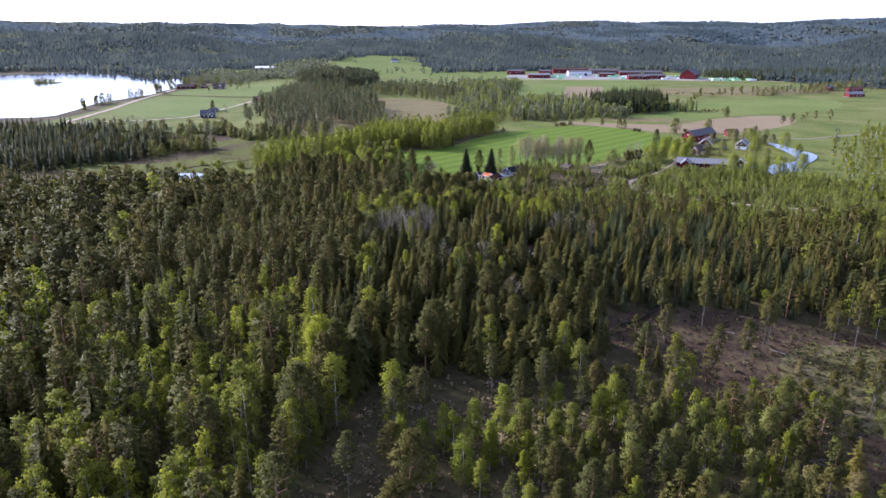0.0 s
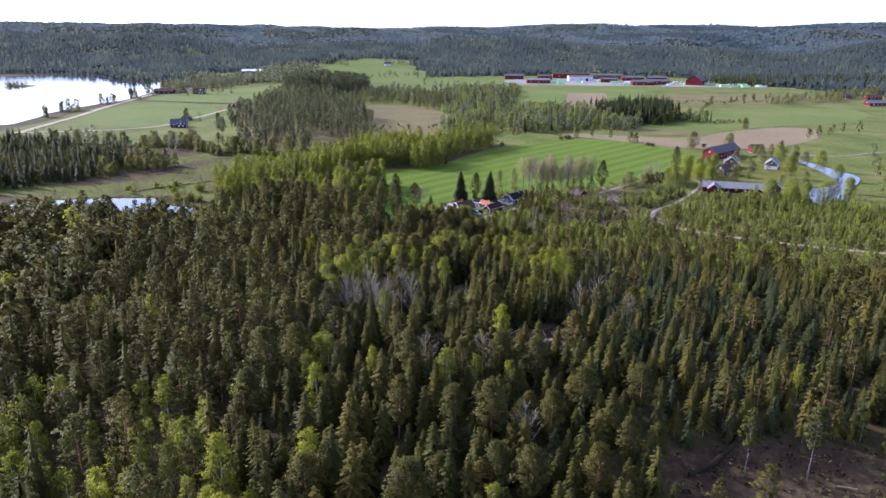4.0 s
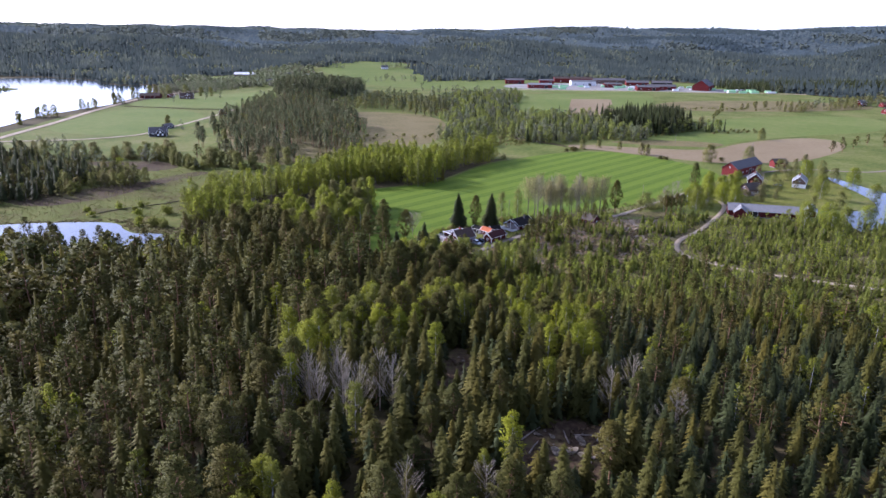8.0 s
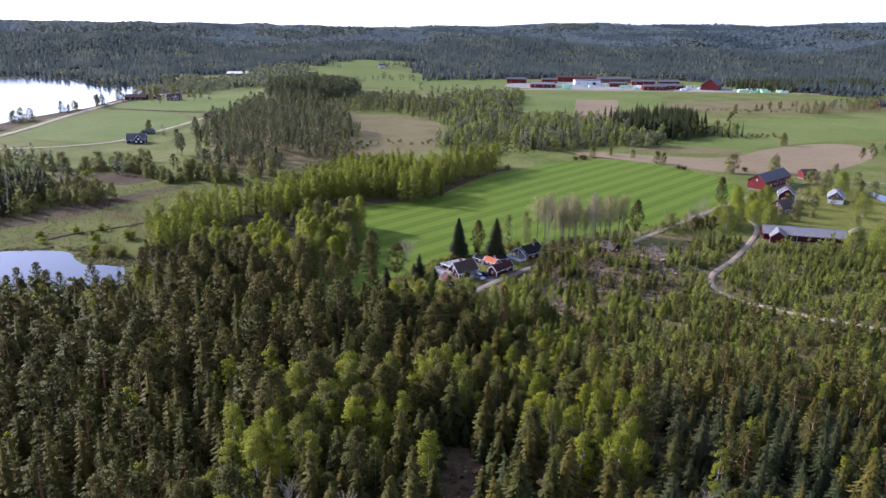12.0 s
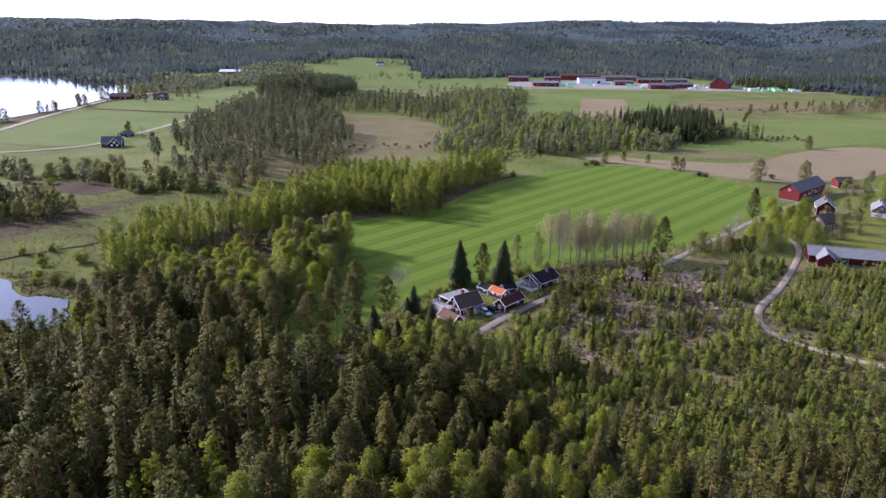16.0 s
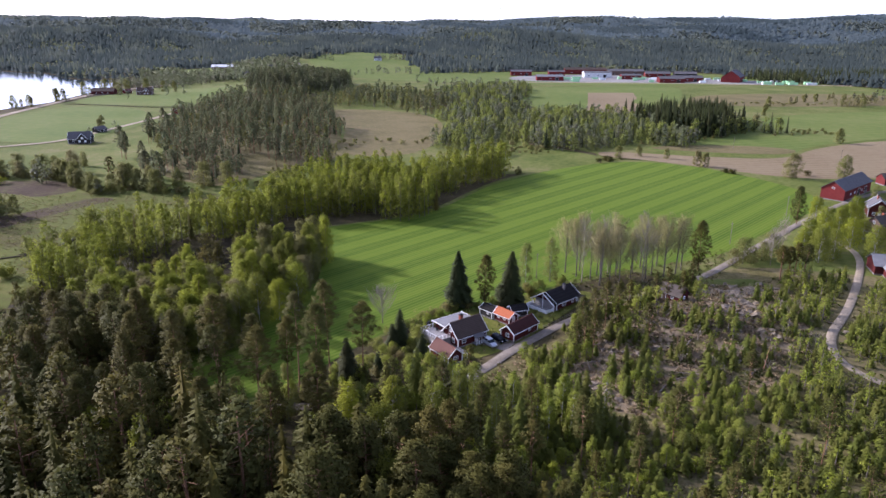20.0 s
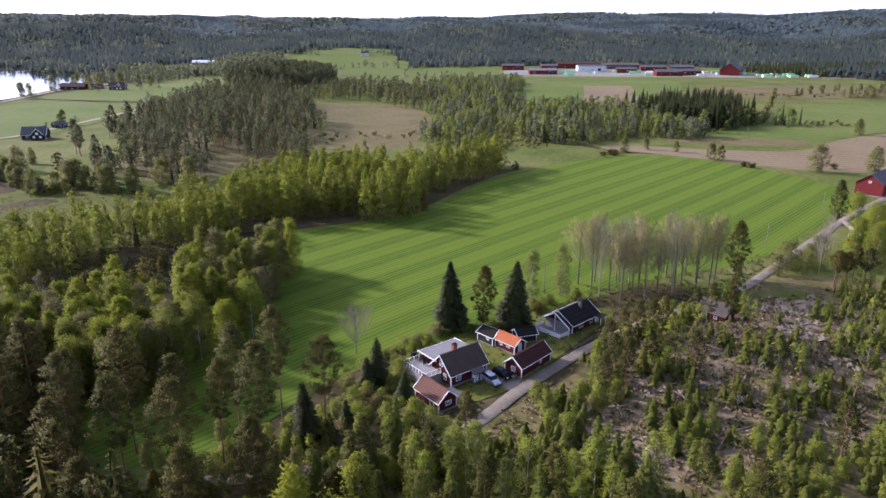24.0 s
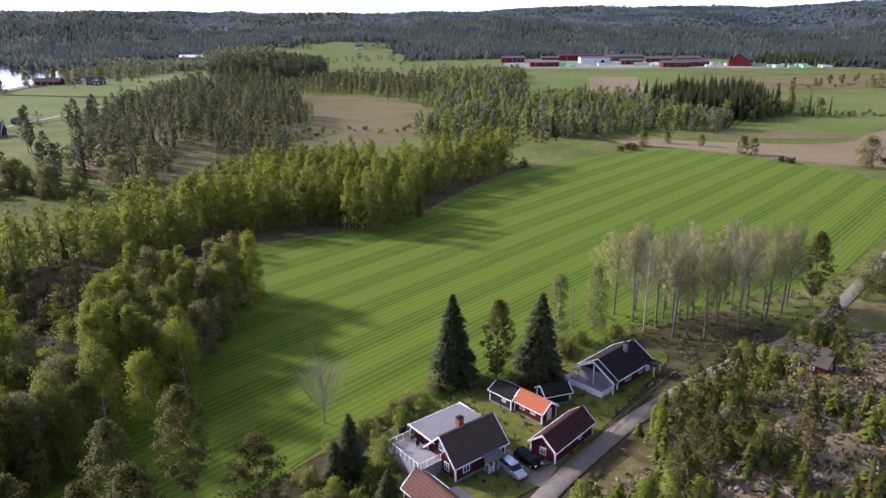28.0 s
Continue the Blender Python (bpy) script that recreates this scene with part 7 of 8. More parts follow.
single_trees("edge_tree", lambda r: birch(r, r.uniform(7, 10), r.uniform(2.2, 3.0), 60, 24, 0.45, 0.02), 4, M_OLIVE, M_BARK, [(-212, 92), (-207, 96), (-203, 100), (-199, 105), (-195, 110), (-190, 112), (-222, 84), (-201, 112), (-207, 116), (-214, 122)],
             "pale budding tree before the dark spruces", "tree", "trees at the marsh edge", (0.75, 1.1), 183)
single_trees("hedge_tree", lambda r: birch(r, r.uniform(8, 11), r.uniform(2.6, 3.6), 40, 16, 0.8, 0.02), 4, M_OLIVE, M_BARK, [(358, 605), (431, 646), (490, 652), (300, 540), (275, 486), (558, 696), (445, 655), (460, 662), (475, 668), (505, 672), (520, 680), (420, 652),
             (370, 612), (385, 618), (540, 690), (290, 520), (310, 560), (410, 640), (585, 700), (345, 590)], "grey-green tree in the far hedgerow", "tree", "hedgerow trees", (0.6, 1.1), 181)
p = [(-15, 5), (-13, 7), (-11, 9), (-9, 11), (-7, 13), (-4, 16), (-2, 17), (2, 18), (5, 18), (9, 19), (-16, 2), (-18, -2), (-14, -16), (-12, -19), (-9, -21), (-17, -14), (20, 34), (24, 35), (31, 36), (-22, -8), (-21, -16),
     (-11, -8), (-10, -5), (-12, -10), (21, 31), (-19, -24), (-24, -26), (-8, -24)]
single_trees("bush", lambda r: bush(r, 2.0, 2.6, 26, 50, 0.2), 5, M_BUSH, M_BARK, p, "leafy garden bush in the hedge by the field", "bush", "garden bushes", (0.7, 1.3), 78)
single_trees("garden_shrub", lambda r: birch(r, r.uniform(4, 5.5), r.uniform(1.9, 2.6), 60, 40, 0.2, 0.0), 5, M_SAPLING, M_BARK, [(-19, -16), (-17, -11), (-12.5, -8.5), (-14, -13), (-10, -17), (-15.5, -19), (-7, -21), (-17.5, -21), (-20.5, -9),
             (-12, -22), (-22, -19), (-11, -3), (-12.5, 1), (-9, 6), (-6, 10)], "big light green garden shrub", "bush", "garden shrubs", (0.55, 1.0), 278, even=0.4)
single_trees("hedge_block", lambda r: bush(r, 1.6, 2.6, 26, 40, 0.26), 1, M_SPRUCE, M_BARK, [(20.3, 29.2)], "clipped dark thuja beside the bungalow", "bush", "", (1, 1), 79)

# woods farther off
KNOLLWOOD = [(-176, 232), (-166, 195), (-147, 180), (-119, 166), (-105, 202), (-78, 244), (-73, 272), (-90, 332), (-112, 410), (-137, 482), (-165, 600), (-200, 640), (-240, 610), (-262, 560), (-258, 500), (-226, 360), (-200, 290)]
patch("knoll_floor", KNOLLWOOD, M_HEATHFLOOR, 0.5, "brown heathy floor of the pine knoll", "ground", 10)
p = scatter(KNOLLWOOD, 6.3, 81, 0.46, lambda x, y: np.sin(x * 0.09) * np.sin(y * 0.06 + 1) < 0.55)
rng = np.random.default_rng(82)
u = rng.uniform(0, 1, len(p))
stand("pine_wood", lambda r: pine(r, r.uniform(15, 19), r.uniform(3.2, 4.2), 34, 15, 0.62, 0.36), 7, M_HAZEPINE, M_PINEBARK, p[u < 0.64], "pine wood on a rocky knoll", "forest", (0.5, 1.1), 83, even=0.4)
stand("mixed_wood", lambda r: birch(r, r.uniform(9, 12), r.uniform(1.8, 2.4), 22, 7, 0.9, 0.08), 5, M_OLIVE, M_BARK, p[(u >= 0.64) & (u < 0.9)], "budding trees among the pines", "forest", (0.6, 1.1), 84, even=0.4)
stand("spruce_wood", lambda r: cheap_spruce(r, r.uniform(12, 16), 2.4), 4, M_DARKSPRUCE, M_BARK, p[u >= 0.9], "spruces among the pines", "forest", (0.7, 1.1), 85)
HILLOCK = [(-268, 700), (-250, 640), (-200, 630), (-160, 634), (-140, 690), (-140, 760), (-180, 810), (-262, 790)]
STRIP = [(-150, 540), (-78, 522), (-36, 470), (-10, 512), (-20, 600), (-44, 660), (-130, 667), (-150, 610)]
p = scatter(STRIP, 7.5, 281, 0.48)
stand("budding_wood", lambda r: birch(r, r.uniform(10, 13), r.uniform(2.4, 3.4), 22, 9, 0.85, 0.1), 5, M_OLIVE, M_BARK, p[::2], "thin budding wood below the hillock", "forest", (0.6, 1.15), 282)
stand("pine_wood", lambda r: pine(r, r.uniform(13, 17), r.uniform(2.6, 3.4), 26, 10, 0.9, 0.25), 5, M_HAZEPINE, M_BARK, p[1::3], "scattered pines below the hillock", "forest", (0.7, 1.1), 283)
p = scatter(HILLOCK, 5.0, 181, 0.46)
stand("pine_wood", lambda r: pine(r, r.uniform(15, 19), r.uniform(3.0, 4.0), 26, 10, 1.0, 0.2), 6, M_HAZEPINE, M_BARK, p, "dark pine wood behind the knoll", "forest", (0.5, 1.15), 182, even=0.4)
MIDWOOD = [(-10, 250), (21, 304), (41, 319), (61, 300), (86, 284), (112, 300), (159, 309), (168, 337), (209, 364), (250, 377), (236, 396), (200, 400), (160, 446), (145, 456), (109, 455), (88, 475), (49, 453), (44, 520), (49, 618), (91, 728), (60, 760), (-15, 700), (-30, 640), (-16, 580), (-10, 480), (-12, 411), (-12, 300)]
p = scatter(MIDWOOD, 5.6, 86, 0.46)
u = np.random.default_rng(87).uniform(0, 1, len(p))
stand("birch_wood", lambda r: birch(r, r.uniform(10, 13.5), r.uniform(2.6, 3.6), 34, 12, 0.7, 0.03), 7, M_VALLEY, M_BARK, p[u < 0.46], "light green birch wood in the valley", "forest", (0.5, 1.15), 88, even=0.45)
stand("budding_wood", lambda r: birch(r, r.uniform(10, 12.5), r.uniform(2.4, 3.2), 30, 11, 0.75, 0.04), 6, M_FARLEAF, M_BARK, p[(u >= 0.46) & (u < 0.84)], "grey-green budding wood", "forest", (0.5, 1.15), 89, even=0.45)
stand("spruce_wood", lambda r: cheap_spruce(r, r.uniform(12, 15), 2.4), 4, M_DARKSPRUCE, M_BARK, p[u >= 0.84], "spruces in the valley wood", "forest", (0.6, 1.25), 90)
stand("spruce_wood", lambda r: spruce(r, r.uniform(17, 20), 3.6, 13, 7, 2), 6, M_DARKSPRUCE, M_BARK, scatter([(150, 452), (132, 440), (150, 405), (158, 352), (176, 348), (206, 366), (222, 376), (226, 410), (222, 452), (200, 470), (170, 462)], 4.6, 91), "block of tall dark spruces", "forest", (0.7, 1.15), 92, (0.85, 1.15))
p = scatter([(-128, 22), (-112, 46), (-100, 66), (-90, 84), (-76, 92), (-72, 82), (-84, 60), (-96, 36), (-108, 8), (-122, 8)], 5.2, 196, 0.48)
stand("alder_scrub", lambda r: birch(r, r.uniform(6, 9), r.uniform(1.6, 2.4), 44, 18, 0.36, 0.02), 6, M_SPRUCE, M_BARK, p, "dull dark scrub in the wet bog", "scrub", (0.5, 1.1), 197)
stand("shrubs", lambda r: bush(r, 2.2, 3.4, 8, 8, 0.9), 5, M_OLIVE, M_BARK, np.concatenate([scatter([(-20, 228), (20, 286), (63, 318), (140, 310), (262, 396), (300, 400), (250, 372), (180, 352), (130, 306), (64, 306), (26, 272)], 6, 93, 0.48),
      scatter([(240, 570), (420, 590), (430, 605), (240, 590)], 9, 94), scatter([(-130, 12), (-84, 84), (-74, 80), (-100, 10)], 6, 95),
      scatter([(-175, 150), (-120, 170), (-70, 250), (-60, 244), (-100, 160)], 6, 97), scatter([(-90, 280), (-20, 330), (-16, 350), (-80, 300)], 8, 98)]), "low grey-green willow scrub", "scrub", (0.5, 1.15), 99)
stand("spruce_wood", lambda r: cheap_spruce(r, r.uniform(15, 20), 3.2), 5, M_DARKSPRUCE, M_BARK, scatter([(432, 880), (520, 866), (640, 872), (800, 880), (1000, 900), (1000, 1010), (560, 1000), (440, 960)], 8, 191), "dark spruce wood beyond the village fields", "forest", (0.75, 1.15), 192)
stand("hedgerow", lambda r: birch(r, r.uniform(8, 11), r.uniform(2.8, 3.8), 24, 8, 0.8, 0.02), 5, M_OLIVE, M_BARK, scatter([(388, 580), (392, 564), (414, 562), (462, 596), (500, 624), (560, 680), (640, 740), (630, 765), (540, 706), (480, 640), (430, 596)], 7.5, 193), "grey-green hedgerow trees before the stubble field", "tree belt", (0.5, 1.1), 194)
LEFTWOOD = [(-345, 190), (-300, 172), (-262, 158), (-232, 140), (-210, 126), (-190, 116), (-184, 108), (-200, 100), (-215, 88), (-228, 60), (-246, 34), (-300, 20), (-400, 60), (-430, 190)]
p = scatter(LEFTWOOD, 5.0, 101)
u = np.random.default_rng(102).uniform(0, 1, len(p)) + np.where(p[:, 0] > -224, 0.45, 0.0)
stand("spruce_wood", lambda r: spruce(r, r.uniform(13, 16.5), 3.4, 12, 7, 2), 5, M_DARKSPRUCE, M_BARK, p[u < 0.5], "dark spruce wood by the marsh", "forest", (0.65, 1.1), 103, (1.0, 1.3))
stand("pine_wood", lambda r: pine(r, r.uniform(11, 14), r.uniform(2.8, 3.6), 40, 18, 0.5, 0.12), 6, M_PINE, M_BARK, p[(u >= 0.5) & (u < 0.72)], "dark pine wood by the marsh", "forest", (0.65, 1.1), 203)
stand("budding_wood", lambda r: birch(r, r.uniform(7.5, 11), r.uniform(2.2, 3.2), 40, 18, 0.5, 0.03), 5, M_BUSH, M_BARK, p[u >= 0.72], "grey-green trees at the marsh edge", "forest", (0.6, 1.05), 104)
stand("meadow_trees", lambda r: birch(r, r.uniform(8, 12), r.uniform(2.4, 3.4), 16, 12, 0.9, 0.04), 5, M_FARLEAF, M_BARK, np.concatenate([scatter([(-340, 240), (-180, 172), (-165, 150), (-240, 172), (-340, 205)], 12, 105, 0.48),
      scatter([(-455, 740), (-480, 850), (-470, 960), (-360, 900), (-345, 800), (-385, 745)], 8, 106, 0.48), scatter([(-440, 390), (-432, 520), (-440, 640), (-430, 640), (-424, 500), (-428, 390)], 13, 107, 0.48),
      np.array([(-345, 640), (-372, 600), (-398, 640), (-260, 345), (-270, 325), (-330, 655), (-260, 470), (-235, 520), (300, 180), (330, 140), (280, 140)])]), "scattered leafy trees round the meadow", "trees", (0.6, 1.1), 108)
stand("field_pines", lambda r: pine(r, r.uniform(9, 12), 2.6, 16, 10, 0.9, 0.25), 4, M_PINE, M_PINEBARK, [(291, 261), (296, 268), (311, 284), (318, 280), (329, 296), (340, 300), (300, 262), (-190, 196), (-188, 190), (-183, 185), (352, 296)],
      "cluster of dark pines on the pasture", "trees", (0.8, 1.1), 109)
stand("river_wood", lambda r: birch(r, r.uniform(10, 13), r.uniform(1.8, 2.4), 14, 7, 1.05, 0.12), 5, M_BIRCH, M_BIRCHBARK, scatter([(225, -60), (214, -20), (212, 4), (222, 40), (262, 70), (275, 110), (310, 180), (360, 210), (460, 160), (500, 20), (400, -110)], 7.5, 110), "light green wood across the river", "forest", (0.65, 1.1), 111)
stand("village_trees", lambda r: birch(r, r.uniform(9, 13), 2.8, 10, 8, 1.3, 0.1), 4, M_FARLEAF, M_BARK, np.concatenate([scatter([(60, 500), (66, 800), (40, 820), (20, 650), (40, 480)], 8, 112), scatter([(440, 880), (560, 960), (600, 900), (470, 840)], 20, 113, 0.5),
      scatter([(440, 620), (600, 660), (620, 700), (430, 640)], 11, 114, 0.48)]), "budding trees before the village", "trees", (0.6, 1.1), 115)


stand("hill_trees", lambda r: birch(r, r.uniform(9, 13), r.uniform(3.0, 4.2), 10, 10, 1.4, 0.04), 5, M_FARLEAF, M_BARK, np.concatenate([scatter([(-230, 990), (-190, 960), (-60, 1000), (40, 1040), (40, 1060), (-80, 1030)], 16, 301, 0.5),
      scatter([(-180, 1230), (-100, 1250), (-90, 1290), (-170, 1300)], 15, 302, 0.5), scatter([(-330, 1230), (-250, 1180), (-240, 1200), (-320, 1260)], 13, 303, 0.5), scatter([(-440, 1000), (-330, 930), (-300, 1010), (-340, 1090), (-420, 1120)], 17, 304, 0.5),
      scatter([(-60, 800), (60, 780), (70, 800), (-50, 830)], 13, 305, 0.5), scatter([(300, 1060), (420, 1080), (420, 1100), (300, 1085)], 14, 306, 0.5), scatter([(480, 860), (600, 800), (640, 840), (540, 900)], 15, 307, 0.5)]),
      "scattered trees on the far pasture", "trees", (0.6, 1.15), 308, even=0.6)


p = np.concatenate([scatter([(-475, 870), (-300, 835), (-235, 930), (-270, 1010), (-350, 1240), (-425, 1170), (-410, 1070), (-360, 1000), (-440, 965)], 9.5, 311, 0.48), scatter([(-540, 1060), (-470, 880), (-450, 960), (-520, 1080)], 9, 312, 0.48)])
stand("farm_woods", lambda r: blob_speck(r, r.uniform(9, 13), 3.6, 22), 8, M_FARLEAF, M_BARK, p, "leafy woods round the far farm", "forest", (0.55, 1.15), 313, even=0.6)
p = np.concatenate([scatter([(-60, 1010), (40, 1060), (62, 1090), (-30, 1130), (-80, 1300), (-125, 1280), (-75, 1100)], 9, 314, 0.48), scatter([(-330, 1240), (-250, 1430), (-150, 1450), (-160, 1420), (-240, 1390), (-310, 1220)], 9, 315, 0.48)])
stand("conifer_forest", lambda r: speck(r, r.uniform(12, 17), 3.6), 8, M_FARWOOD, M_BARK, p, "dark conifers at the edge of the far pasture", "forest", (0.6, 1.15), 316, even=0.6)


def seen_land(x, y):
    """Beyond the valley, within reach of the eye."""
    return ~inside(VALLEY, x, y) & (np.abs(x) < 0.72 * (y + 430) + 120)


p = scatter([(-1500, 60), (-1500, 2000), (1500, 2000), (1500, 60)], 10.5, 121, 0.48, lambda x, y: seen_land(x, y) & ((np.abs(x) > 260) | (y > 500)) & ~inside([(-460, 40), (-460, 200), (-190, 200), (-190, 40)], x, y)
            & (np.hypot((x - 1010) / 1.6, y - 2090) > 85))
u = 0.42 + np.random.default_rng(122).normal(size=len(p)) * 0.12 + 0.3 * np.sin(p[:, 0] * 0.011 + 2 * np.sin(p[:, 1] * 0.004)) * np.sin(p[:, 1] * 0.017 + 1) + 0.12 * np.sin(p[:, 0] * 0.031)
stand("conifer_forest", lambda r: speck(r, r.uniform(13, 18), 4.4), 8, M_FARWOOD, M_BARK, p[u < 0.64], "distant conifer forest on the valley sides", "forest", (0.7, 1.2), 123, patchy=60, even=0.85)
stand("leafy_forest", lambda r: blob_speck(r, r.uniform(10, 14), 3.2, 14), 8, M_FARLEAF, M_BARK, p[u >= 0.64], "distant budding leafy woods", "forest", (0.6, 1.1), 124, even=0.8)
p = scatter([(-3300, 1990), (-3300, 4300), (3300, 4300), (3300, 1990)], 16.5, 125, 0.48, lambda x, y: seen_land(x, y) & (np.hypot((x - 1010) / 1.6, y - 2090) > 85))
# Species patches, biased paler to the left to stand in for haze glare.
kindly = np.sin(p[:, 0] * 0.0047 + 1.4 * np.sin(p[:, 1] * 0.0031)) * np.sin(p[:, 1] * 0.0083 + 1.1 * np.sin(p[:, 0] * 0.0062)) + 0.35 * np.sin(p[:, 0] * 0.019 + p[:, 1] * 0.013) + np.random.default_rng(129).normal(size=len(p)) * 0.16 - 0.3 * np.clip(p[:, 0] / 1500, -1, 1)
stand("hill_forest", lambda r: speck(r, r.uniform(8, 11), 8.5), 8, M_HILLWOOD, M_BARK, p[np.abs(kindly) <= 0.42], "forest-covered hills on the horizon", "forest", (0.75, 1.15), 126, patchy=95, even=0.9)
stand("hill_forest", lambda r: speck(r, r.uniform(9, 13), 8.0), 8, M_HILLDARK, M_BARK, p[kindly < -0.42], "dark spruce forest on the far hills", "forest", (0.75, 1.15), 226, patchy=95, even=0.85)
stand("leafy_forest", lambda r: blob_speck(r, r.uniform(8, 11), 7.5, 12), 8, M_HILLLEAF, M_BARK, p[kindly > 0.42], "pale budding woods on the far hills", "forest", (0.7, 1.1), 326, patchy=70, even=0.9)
stand("island_trees", lambda r: birch(r, 9, 2.6, 12, 9, 1.1, 0.05), 3, M_BUSH, M_BARK, scatter([(-722, 752), (-716, 776), (-690, 780), (-682, 758), (-700, 748)], 6, 127), "wooded islet in the lake", "trees", (0.7, 1.1), 128)
patch("islet", [(-728, 752), (-720, 780), (-690, 786), (-676, 760), (-700, 742)], M_MEADOW, 2.2, "small grassy islet in the lake", "island")


# ---- rocks, timber and poles ----
def boulder(rng, sx, sy, sz, detail=3):
    bm = bmesh.new()
    bmesh.ops.create_icosphere(bm, subdivisions=detail, radius=1)
    cuts = [(Vector(rng.normal(size=3)).normalized(), rng.uniform(0.45, 0.75)) for _ in range(9)]
    for v in bm.verts:
        for n, d in cuts:
            over = v.co.dot(n) - d
            if over > 0:
                v.co -= n * over
    off = Vector(rng.uniform(-50, 50, 3))
    for v in bm.verts:
        n = noise.noise(v.co * 1.3 + off) * 0.2 + noise.noise(v.co * 3.1 + off) * 0.1 + noise.noise(v.co * 7 + off) * 0.05
        v.co *= 1 + n
        v.co = Vector((v.co.x * sx, v.co.y * sy, v.co.z * sz))
    me = bpy.data.meshes.new("rock")
    bm.to_mesh(me)
    bm.free()
    me.materials.append(M_ROCK)
    return me


rng = np.random.default_rng(141)
rocks = [boulder(rng, 1.0, rng.uniform(0.55, 1.0), rng.uniform(0.35, 0.65)) for _ in range(8)]
outcrops = [(90, 34, 7, 36), (81, 28, 7, 40), (78, 16, 6, 36), (74, 7, 5, 24), (30, -27, 4.5, 20), (32, -32, 4, 14), (26, -35, 3, 8), (50, -9, 4, 10), (52, 2, 4, 12), (75, -5, 5, 14), (36, -9, 3.5, 14), (41, -11, 3, 14), (47, -9, 3, 10), (56, 10, 3, 10), (51, 4, 5, 9), (71, -16, 7, 8), (62, 4, 5, 5), (104, -28, 3, 8), (112, -24, 3, 6),
            (22, -183, 5, 14), (17, -180, 4, 6), (8, -252, 4, 6), (2, -140, 3, 5), (100, 8, 5, 8)]
for cx, cy, spread, n in outcrops:
    for _ in range(n):
        x, y = cx + rng.normal() * spread * 0.5, cy + rng.normal() * spread * 0.5
        s = rng.uniform(0.35, 1.0) ** 2.5 * spread * 0.3 + 0.2
        ob = tagged(new("rock", rocks[rng.integers(8)]), "pale weathered granite rock on the knoll", "rock", "granite rocks")
        ob.matrix_basis = Matrix.LocRotScale((x, y, float(height(x, y)) + 0.28), Euler((rng.uniform(-0.3, 0.3), rng.uniform(-0.3, 0.3), rng.uniform(0, 6.28))), (s, s, s * rng.uniform(0.5, 0.9)))


def litter(name, polys, step, seed, material, size, label, keep=1.0, up=0.5):
    """Low brush, twigs and dry grass lying on cleared ground."""
    r = np.random.default_rng(seed)
    q = np.concatenate([scatter(pl, step, seed + k, 0.5, lambda x, y: road_far(x, y, 1.9) & ~inside(POND, x, y)) for k, pl in enumerate(polys)])
    drift = np.sin(q[:, 0] * 0.83 + 2.2 * np.sin(q[:, 1] * 0.41)) * np.sin(q[:, 1] * 0.71 + 2.0 * np.sin(q[:, 0] * 0.33))
    q = q[r.uniform(0, 1, len(q)) < keep * np.clip(0.75 + 0.9 * drift, 0.08, 1.3)]
    c = np.c_[q, height(q[:, 0], q[:, 1]) + 0.35]
    v, f = sprays(r, c, r.uniform(0.25, 1.1, len(c)), 7, size, up)
    n = r.normal(size=v.shape) * 0.35 + (0, 0, 1.0)
    g = np.cross(v[f[:, 1]] - v[f[:, 0]], v[f[:, 2]] - v[f[:, 0]])
    f = np.where(g[:, 2:3] < 0, f[:, ::-1], f)
    return tagged(new(name, mesh_of(name, v, f, [material], tint=np.repeat(r.uniform(0, 1, len(c)), 21), smooth=True, normals=n / np.linalg.norm(n, axis=1)[:, None])), label, "brush", kind="stuff")


M_DRY = foliage("dry_brush", [(0.0, (0.24, 0.168, 0.094)), (0.5, (0.34, 0.255, 0.15)), (0.8, (0.23, 0.195, 0.078)), (1.0, (0.19, 0.125, 0.076))], 0.2, 0.9)
M_HEATH = foliage("green_undergrowth", [(0.0, (0.12, 0.14, 0.035)), (0.5, (0.16, 0.17, 0.05)), (1.0, (0.18, 0.15, 0.07))], 0.3, 0.9)
M_SEDGE = foliage("marsh_sedge", [(0.0, (0.15, 0.132, 0.06)), (0.5, (0.19, 0.165, 0.08)), (1.0, (0.14, 0.15, 0.05))], 0.3, 0.9)
M_TUSSOCK = foliage("green_tussocks", [(0.0, (0.12, 0.138, 0.034)), (0.5, (0.15, 0.152, 0.045)), (0.8, (0.19, 0.158, 0.068)), (1.0, (0.15, 0.12, 0.06))], 0.3, 0.9)
litter("brush", [[(-10, -36), (4, -24), (22, -6), (34, 6), (60, 32), (72, 42), (78, 36), (52, 12), (34, -8), (26, -30), (8, -42)]], 1.1, 251, M_DRY, 0.5, "dry grass and brushwood beside the road", 0.85, 0.7)
litter("brush", [KNOLL], 0.85, 151, M_DRY, 0.5, "dry brush and dead grass on the stony knoll", 0.8)
M_SLASH = foliage("cut_slash", [(0.0, (0.084, 0.054, 0.032)), (0.5, (0.128, 0.085, 0.05)), (0.85, (0.11, 0.092, 0.036)), (1.0, (0.18, 0.13, 0.08))], 0.2, 0.9)
litter("brush", [CLEAR[1], CLEAR[2], CLEAR[3]], 1.3, 154, M_SLASH, 0.55, "cut branches and dry slash in the clearings", 0.55)
litter("brush", [THIN], 1.2, 170, M_DRY, 0.55, "dry slash on the thinned slope", 0.45)
litter("undergrowth", [THIN], 1.6, 171, M_HEATH, 0.6, "low green undergrowth on the thinned slope", 0.35, 0.6)
litter("undergrowth", [CLEAR[1]], 1.8, 158, M_HEATH, 0.7, "low green regrowth in the clearing", 0.2, 0.5)
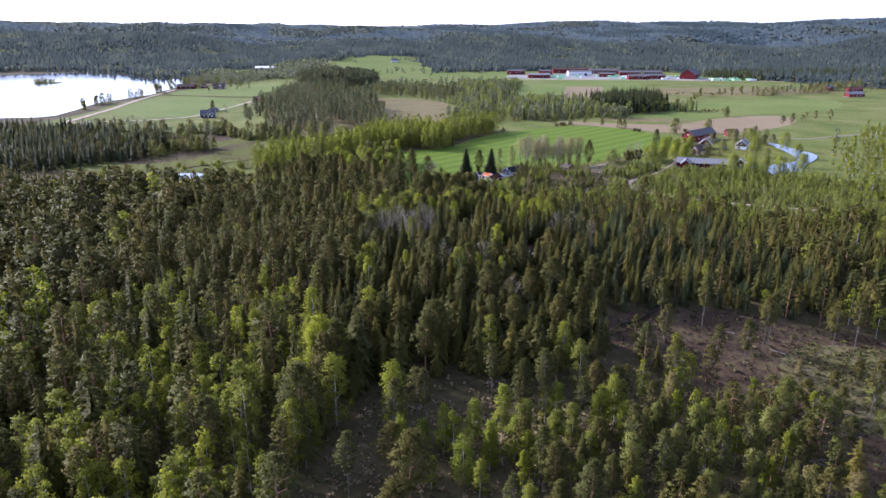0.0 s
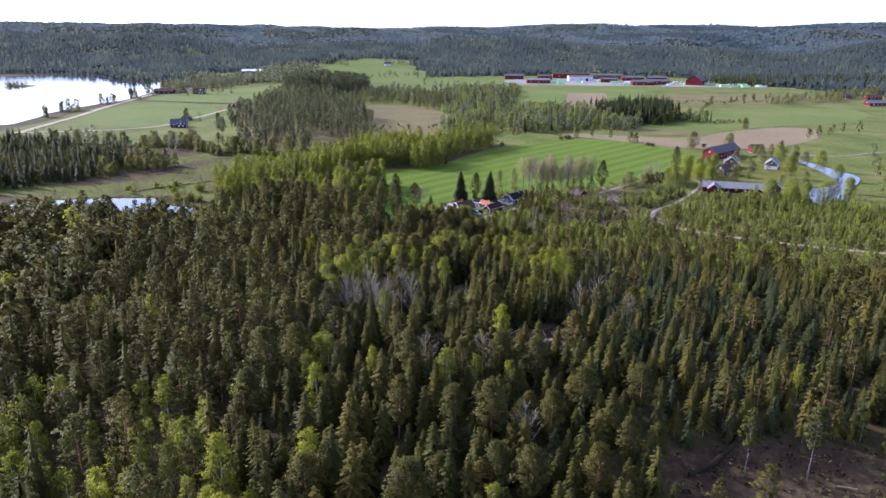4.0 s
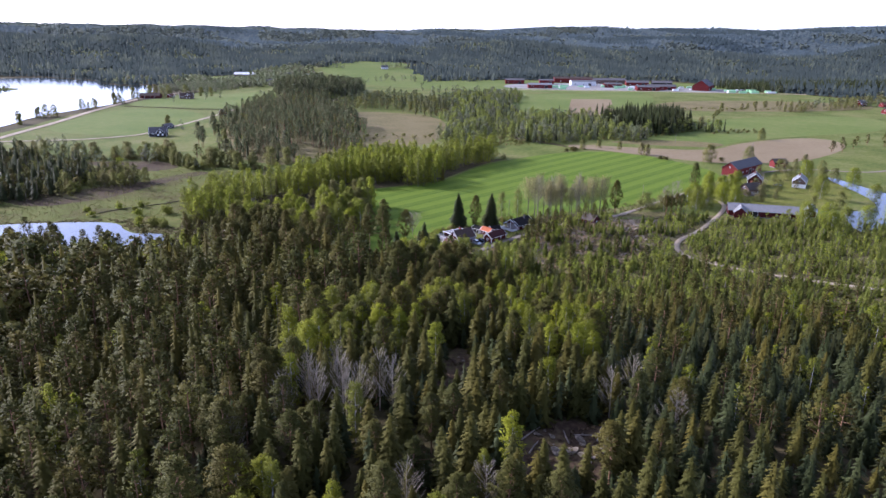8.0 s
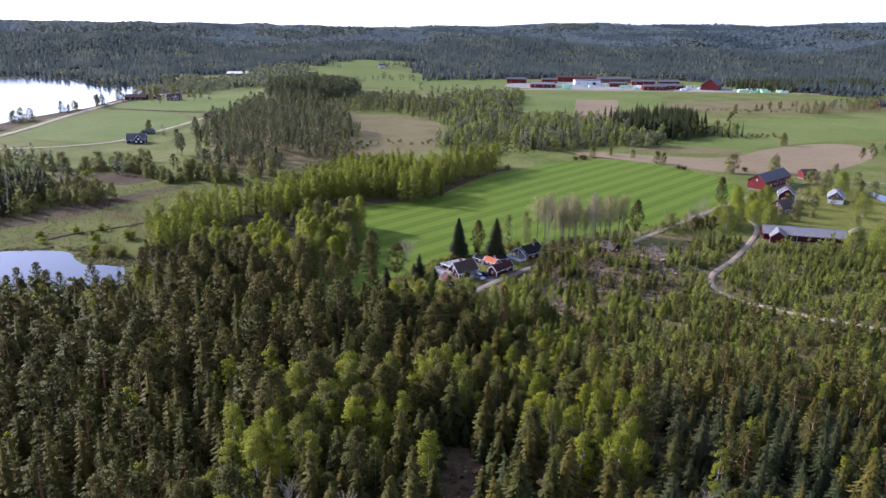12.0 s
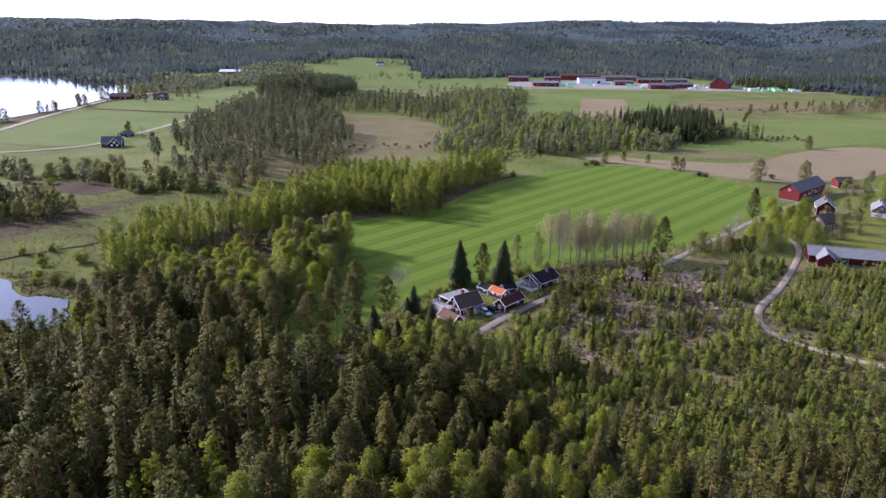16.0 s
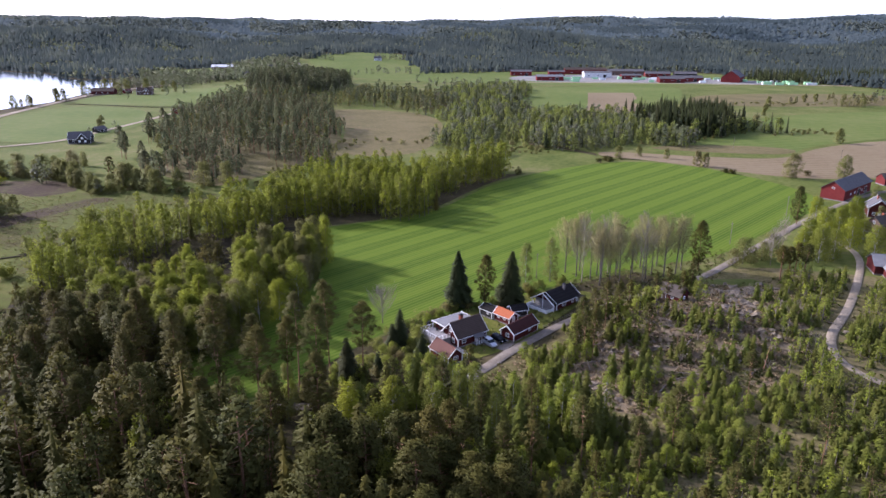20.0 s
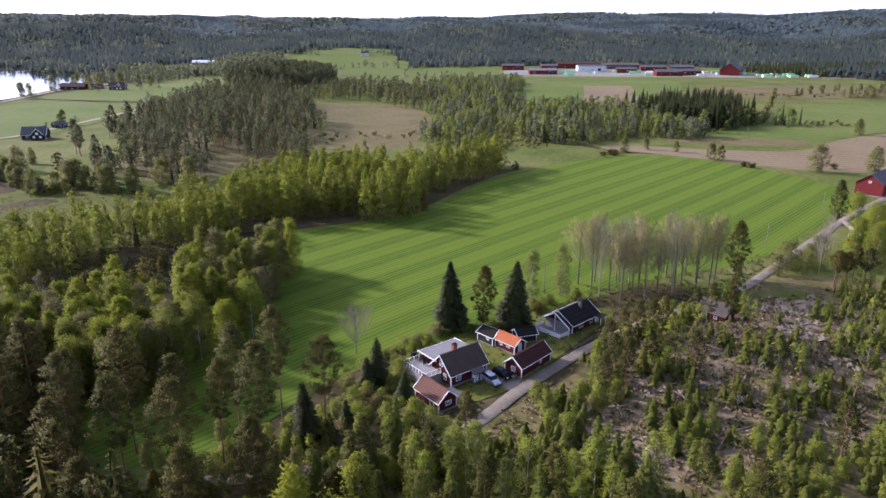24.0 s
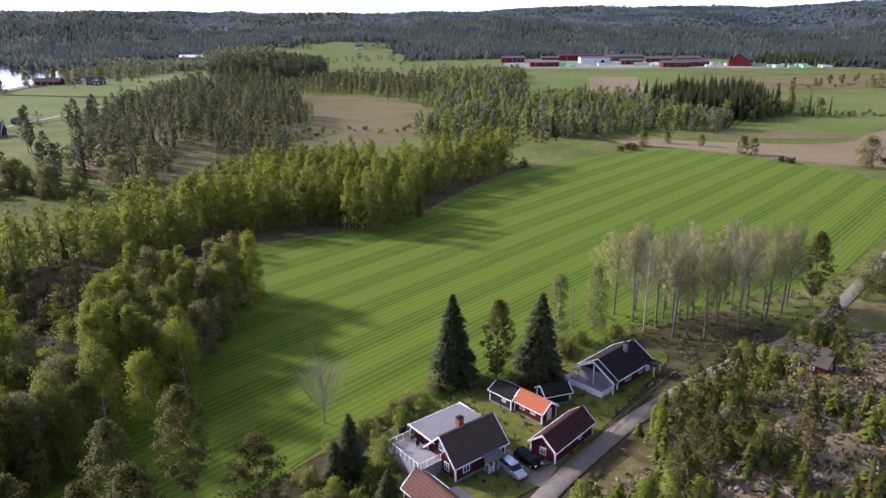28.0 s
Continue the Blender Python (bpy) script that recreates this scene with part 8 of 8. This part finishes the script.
GRASSY = [(78, -238), (92, -230), (112, -231), (150, -238), (154, -300), (118, -304), (96, -282), (84, -262), (74, -250)]
litter("undergrowth", [GRASSY], 1.0, 159, M_TUSSOCK, 0.5, "yellow-olive grass and sprouts in the clearing", 0.75, 0.6)
litter("undergrowth", [YOUNG], 2.2, 160, M_HEATH, 0.8, "low green undergrowth between the saplings", 0.8, 0.8)
litter("rough_grass", [[(-20, -30), (-24, -4), (-12, 12), (10, 22), (30, 44), (80, 66), (120, 92), (128, 90), (90, 52), (50, 22), (20, -4), (0, -24)]], 1.6, 162, M_HEATH, 0.6,
       "rough grass along the road and field edge", 0.7, 0.7)
litter("tussocks", [[(-245, 150), (-170, 146), (-121, 154), (-96, 138), (-122, 85), (-137, 30), (-150, 14), (-215, 10), (-255, 60)]], 1.5, 184, M_TUSSOCK, 0.36, "rough green and brown sedge tussocks in the marsh", 0.6, 0.2)
litter("reed_bank", [[(-172, 24), (-160, 26), (-150, 22), (-132, 14), (-118, 4), (-112, -16), (-118, -20), (-121, -12), (-126, 0), (-134, 2.4), (-146, 2.6), (-153, 9), (-160, 20)], [(-236, 12), (-172, 25), (-172, 20), (-232, 7)]], 0.75, 185, M_SEDGE, 0.7, "pale dry reeds on the pond bank", 0.9, 0.3)
litter("reeds", [[(-136, 4), (-118, 30), (-98, 64), (-84, 90), (-66, 98), (-62, 80), (-76, 30), (-100, -12)]], 1.9, 166, M_SEDGE, 0.55, "dry reeds and sedge tussocks in the bog", 0.5, 0.3)
logs = [mesh_of("log", *tube([(-3, 0, 0.15), (0, 0.1, 0.18), (3, 0, 0.14)], [0.16, 0.14, 0.09], 7), [M_WOOD]) for _ in range(2)]
for k in range(70):
    x, y = (rng.uniform(66, 135), rng.uniform(-290, -228)) if k < 40 else (rng.uniform(28, 60), rng.uniform(-34, 4)) if k < 60 else (rng.uniform(10, 32), rng.uniform(-192, -168))
    ob = tagged(new("felled_log", logs[k % 2]), "pale felled log lying on the cleared ground", "log", "felled logs")
    ob.matrix_basis = Matrix.LocRotScale((x, y, float(height(x, y)) + 0.3), Euler((0, rng.uniform(-0.06, 0.06), rng.uniform(0, 3.14))), (rng.uniform(0.5, 1.1), 1, 1))
ditch = tagged(new("fallen_trunk", mesh_of("fallen_trunk", *tube([(41, -229, float(height(41, -229)) + 0.5), (46, -226, float(height(46, -226)) + 0.6), (52, -220, float(height(52, -220)) + 0.5), (56, -213, float(height(56, -213)) + 0.6)],
               [0.4, 0.5, 0.45, 0.3], 8), [M_BOG])), "dark uprooted trunk lying in the clearing", "log")
for k, (x, y) in enumerate(((100, 84), (140, 128), (60, 62), (24, 44), (225, 250), (180, 300))):
    pl = tagged(new("utility_pole"), "grey wooden utility pole beside the field", "utility pole", "utility poles")
    pl.matrix_basis = pose(x, y, float(height(x, y)), 0, 0, 40)
    part("post", tube([(0, 0, -0.5), (0, 0, 8.5)], [0.13, 0.09], 7), M_WOOD, pl)
    local(pl, "crossarm", [(0, 0, 8.1, 1.4, 0.1, 0.12)], M_WOOD)
fence = tagged(new("garden_fence"), "low weathered wooden fence along the garden", "fence")
fence.matrix_basis = pose(0, 0, 0)
line = rounded([(22, 4), (30, 12), (38, 22), (46, 29)], 2, False)
for x, y in line[::2]:
    local(fence, "post", [(x, y, 0.9, 0.12, 0.12, 1.3)], M_WOOD)
for (x0, y0), (x1, y1) in zip(line[::2], line[2::2]):
    for zz in (0.9, 1.35):
        part("rail", tube([(x0, y0, zz), (x1, y1, zz)], [0.05, 0.05], 4), M_WOOD, fence)
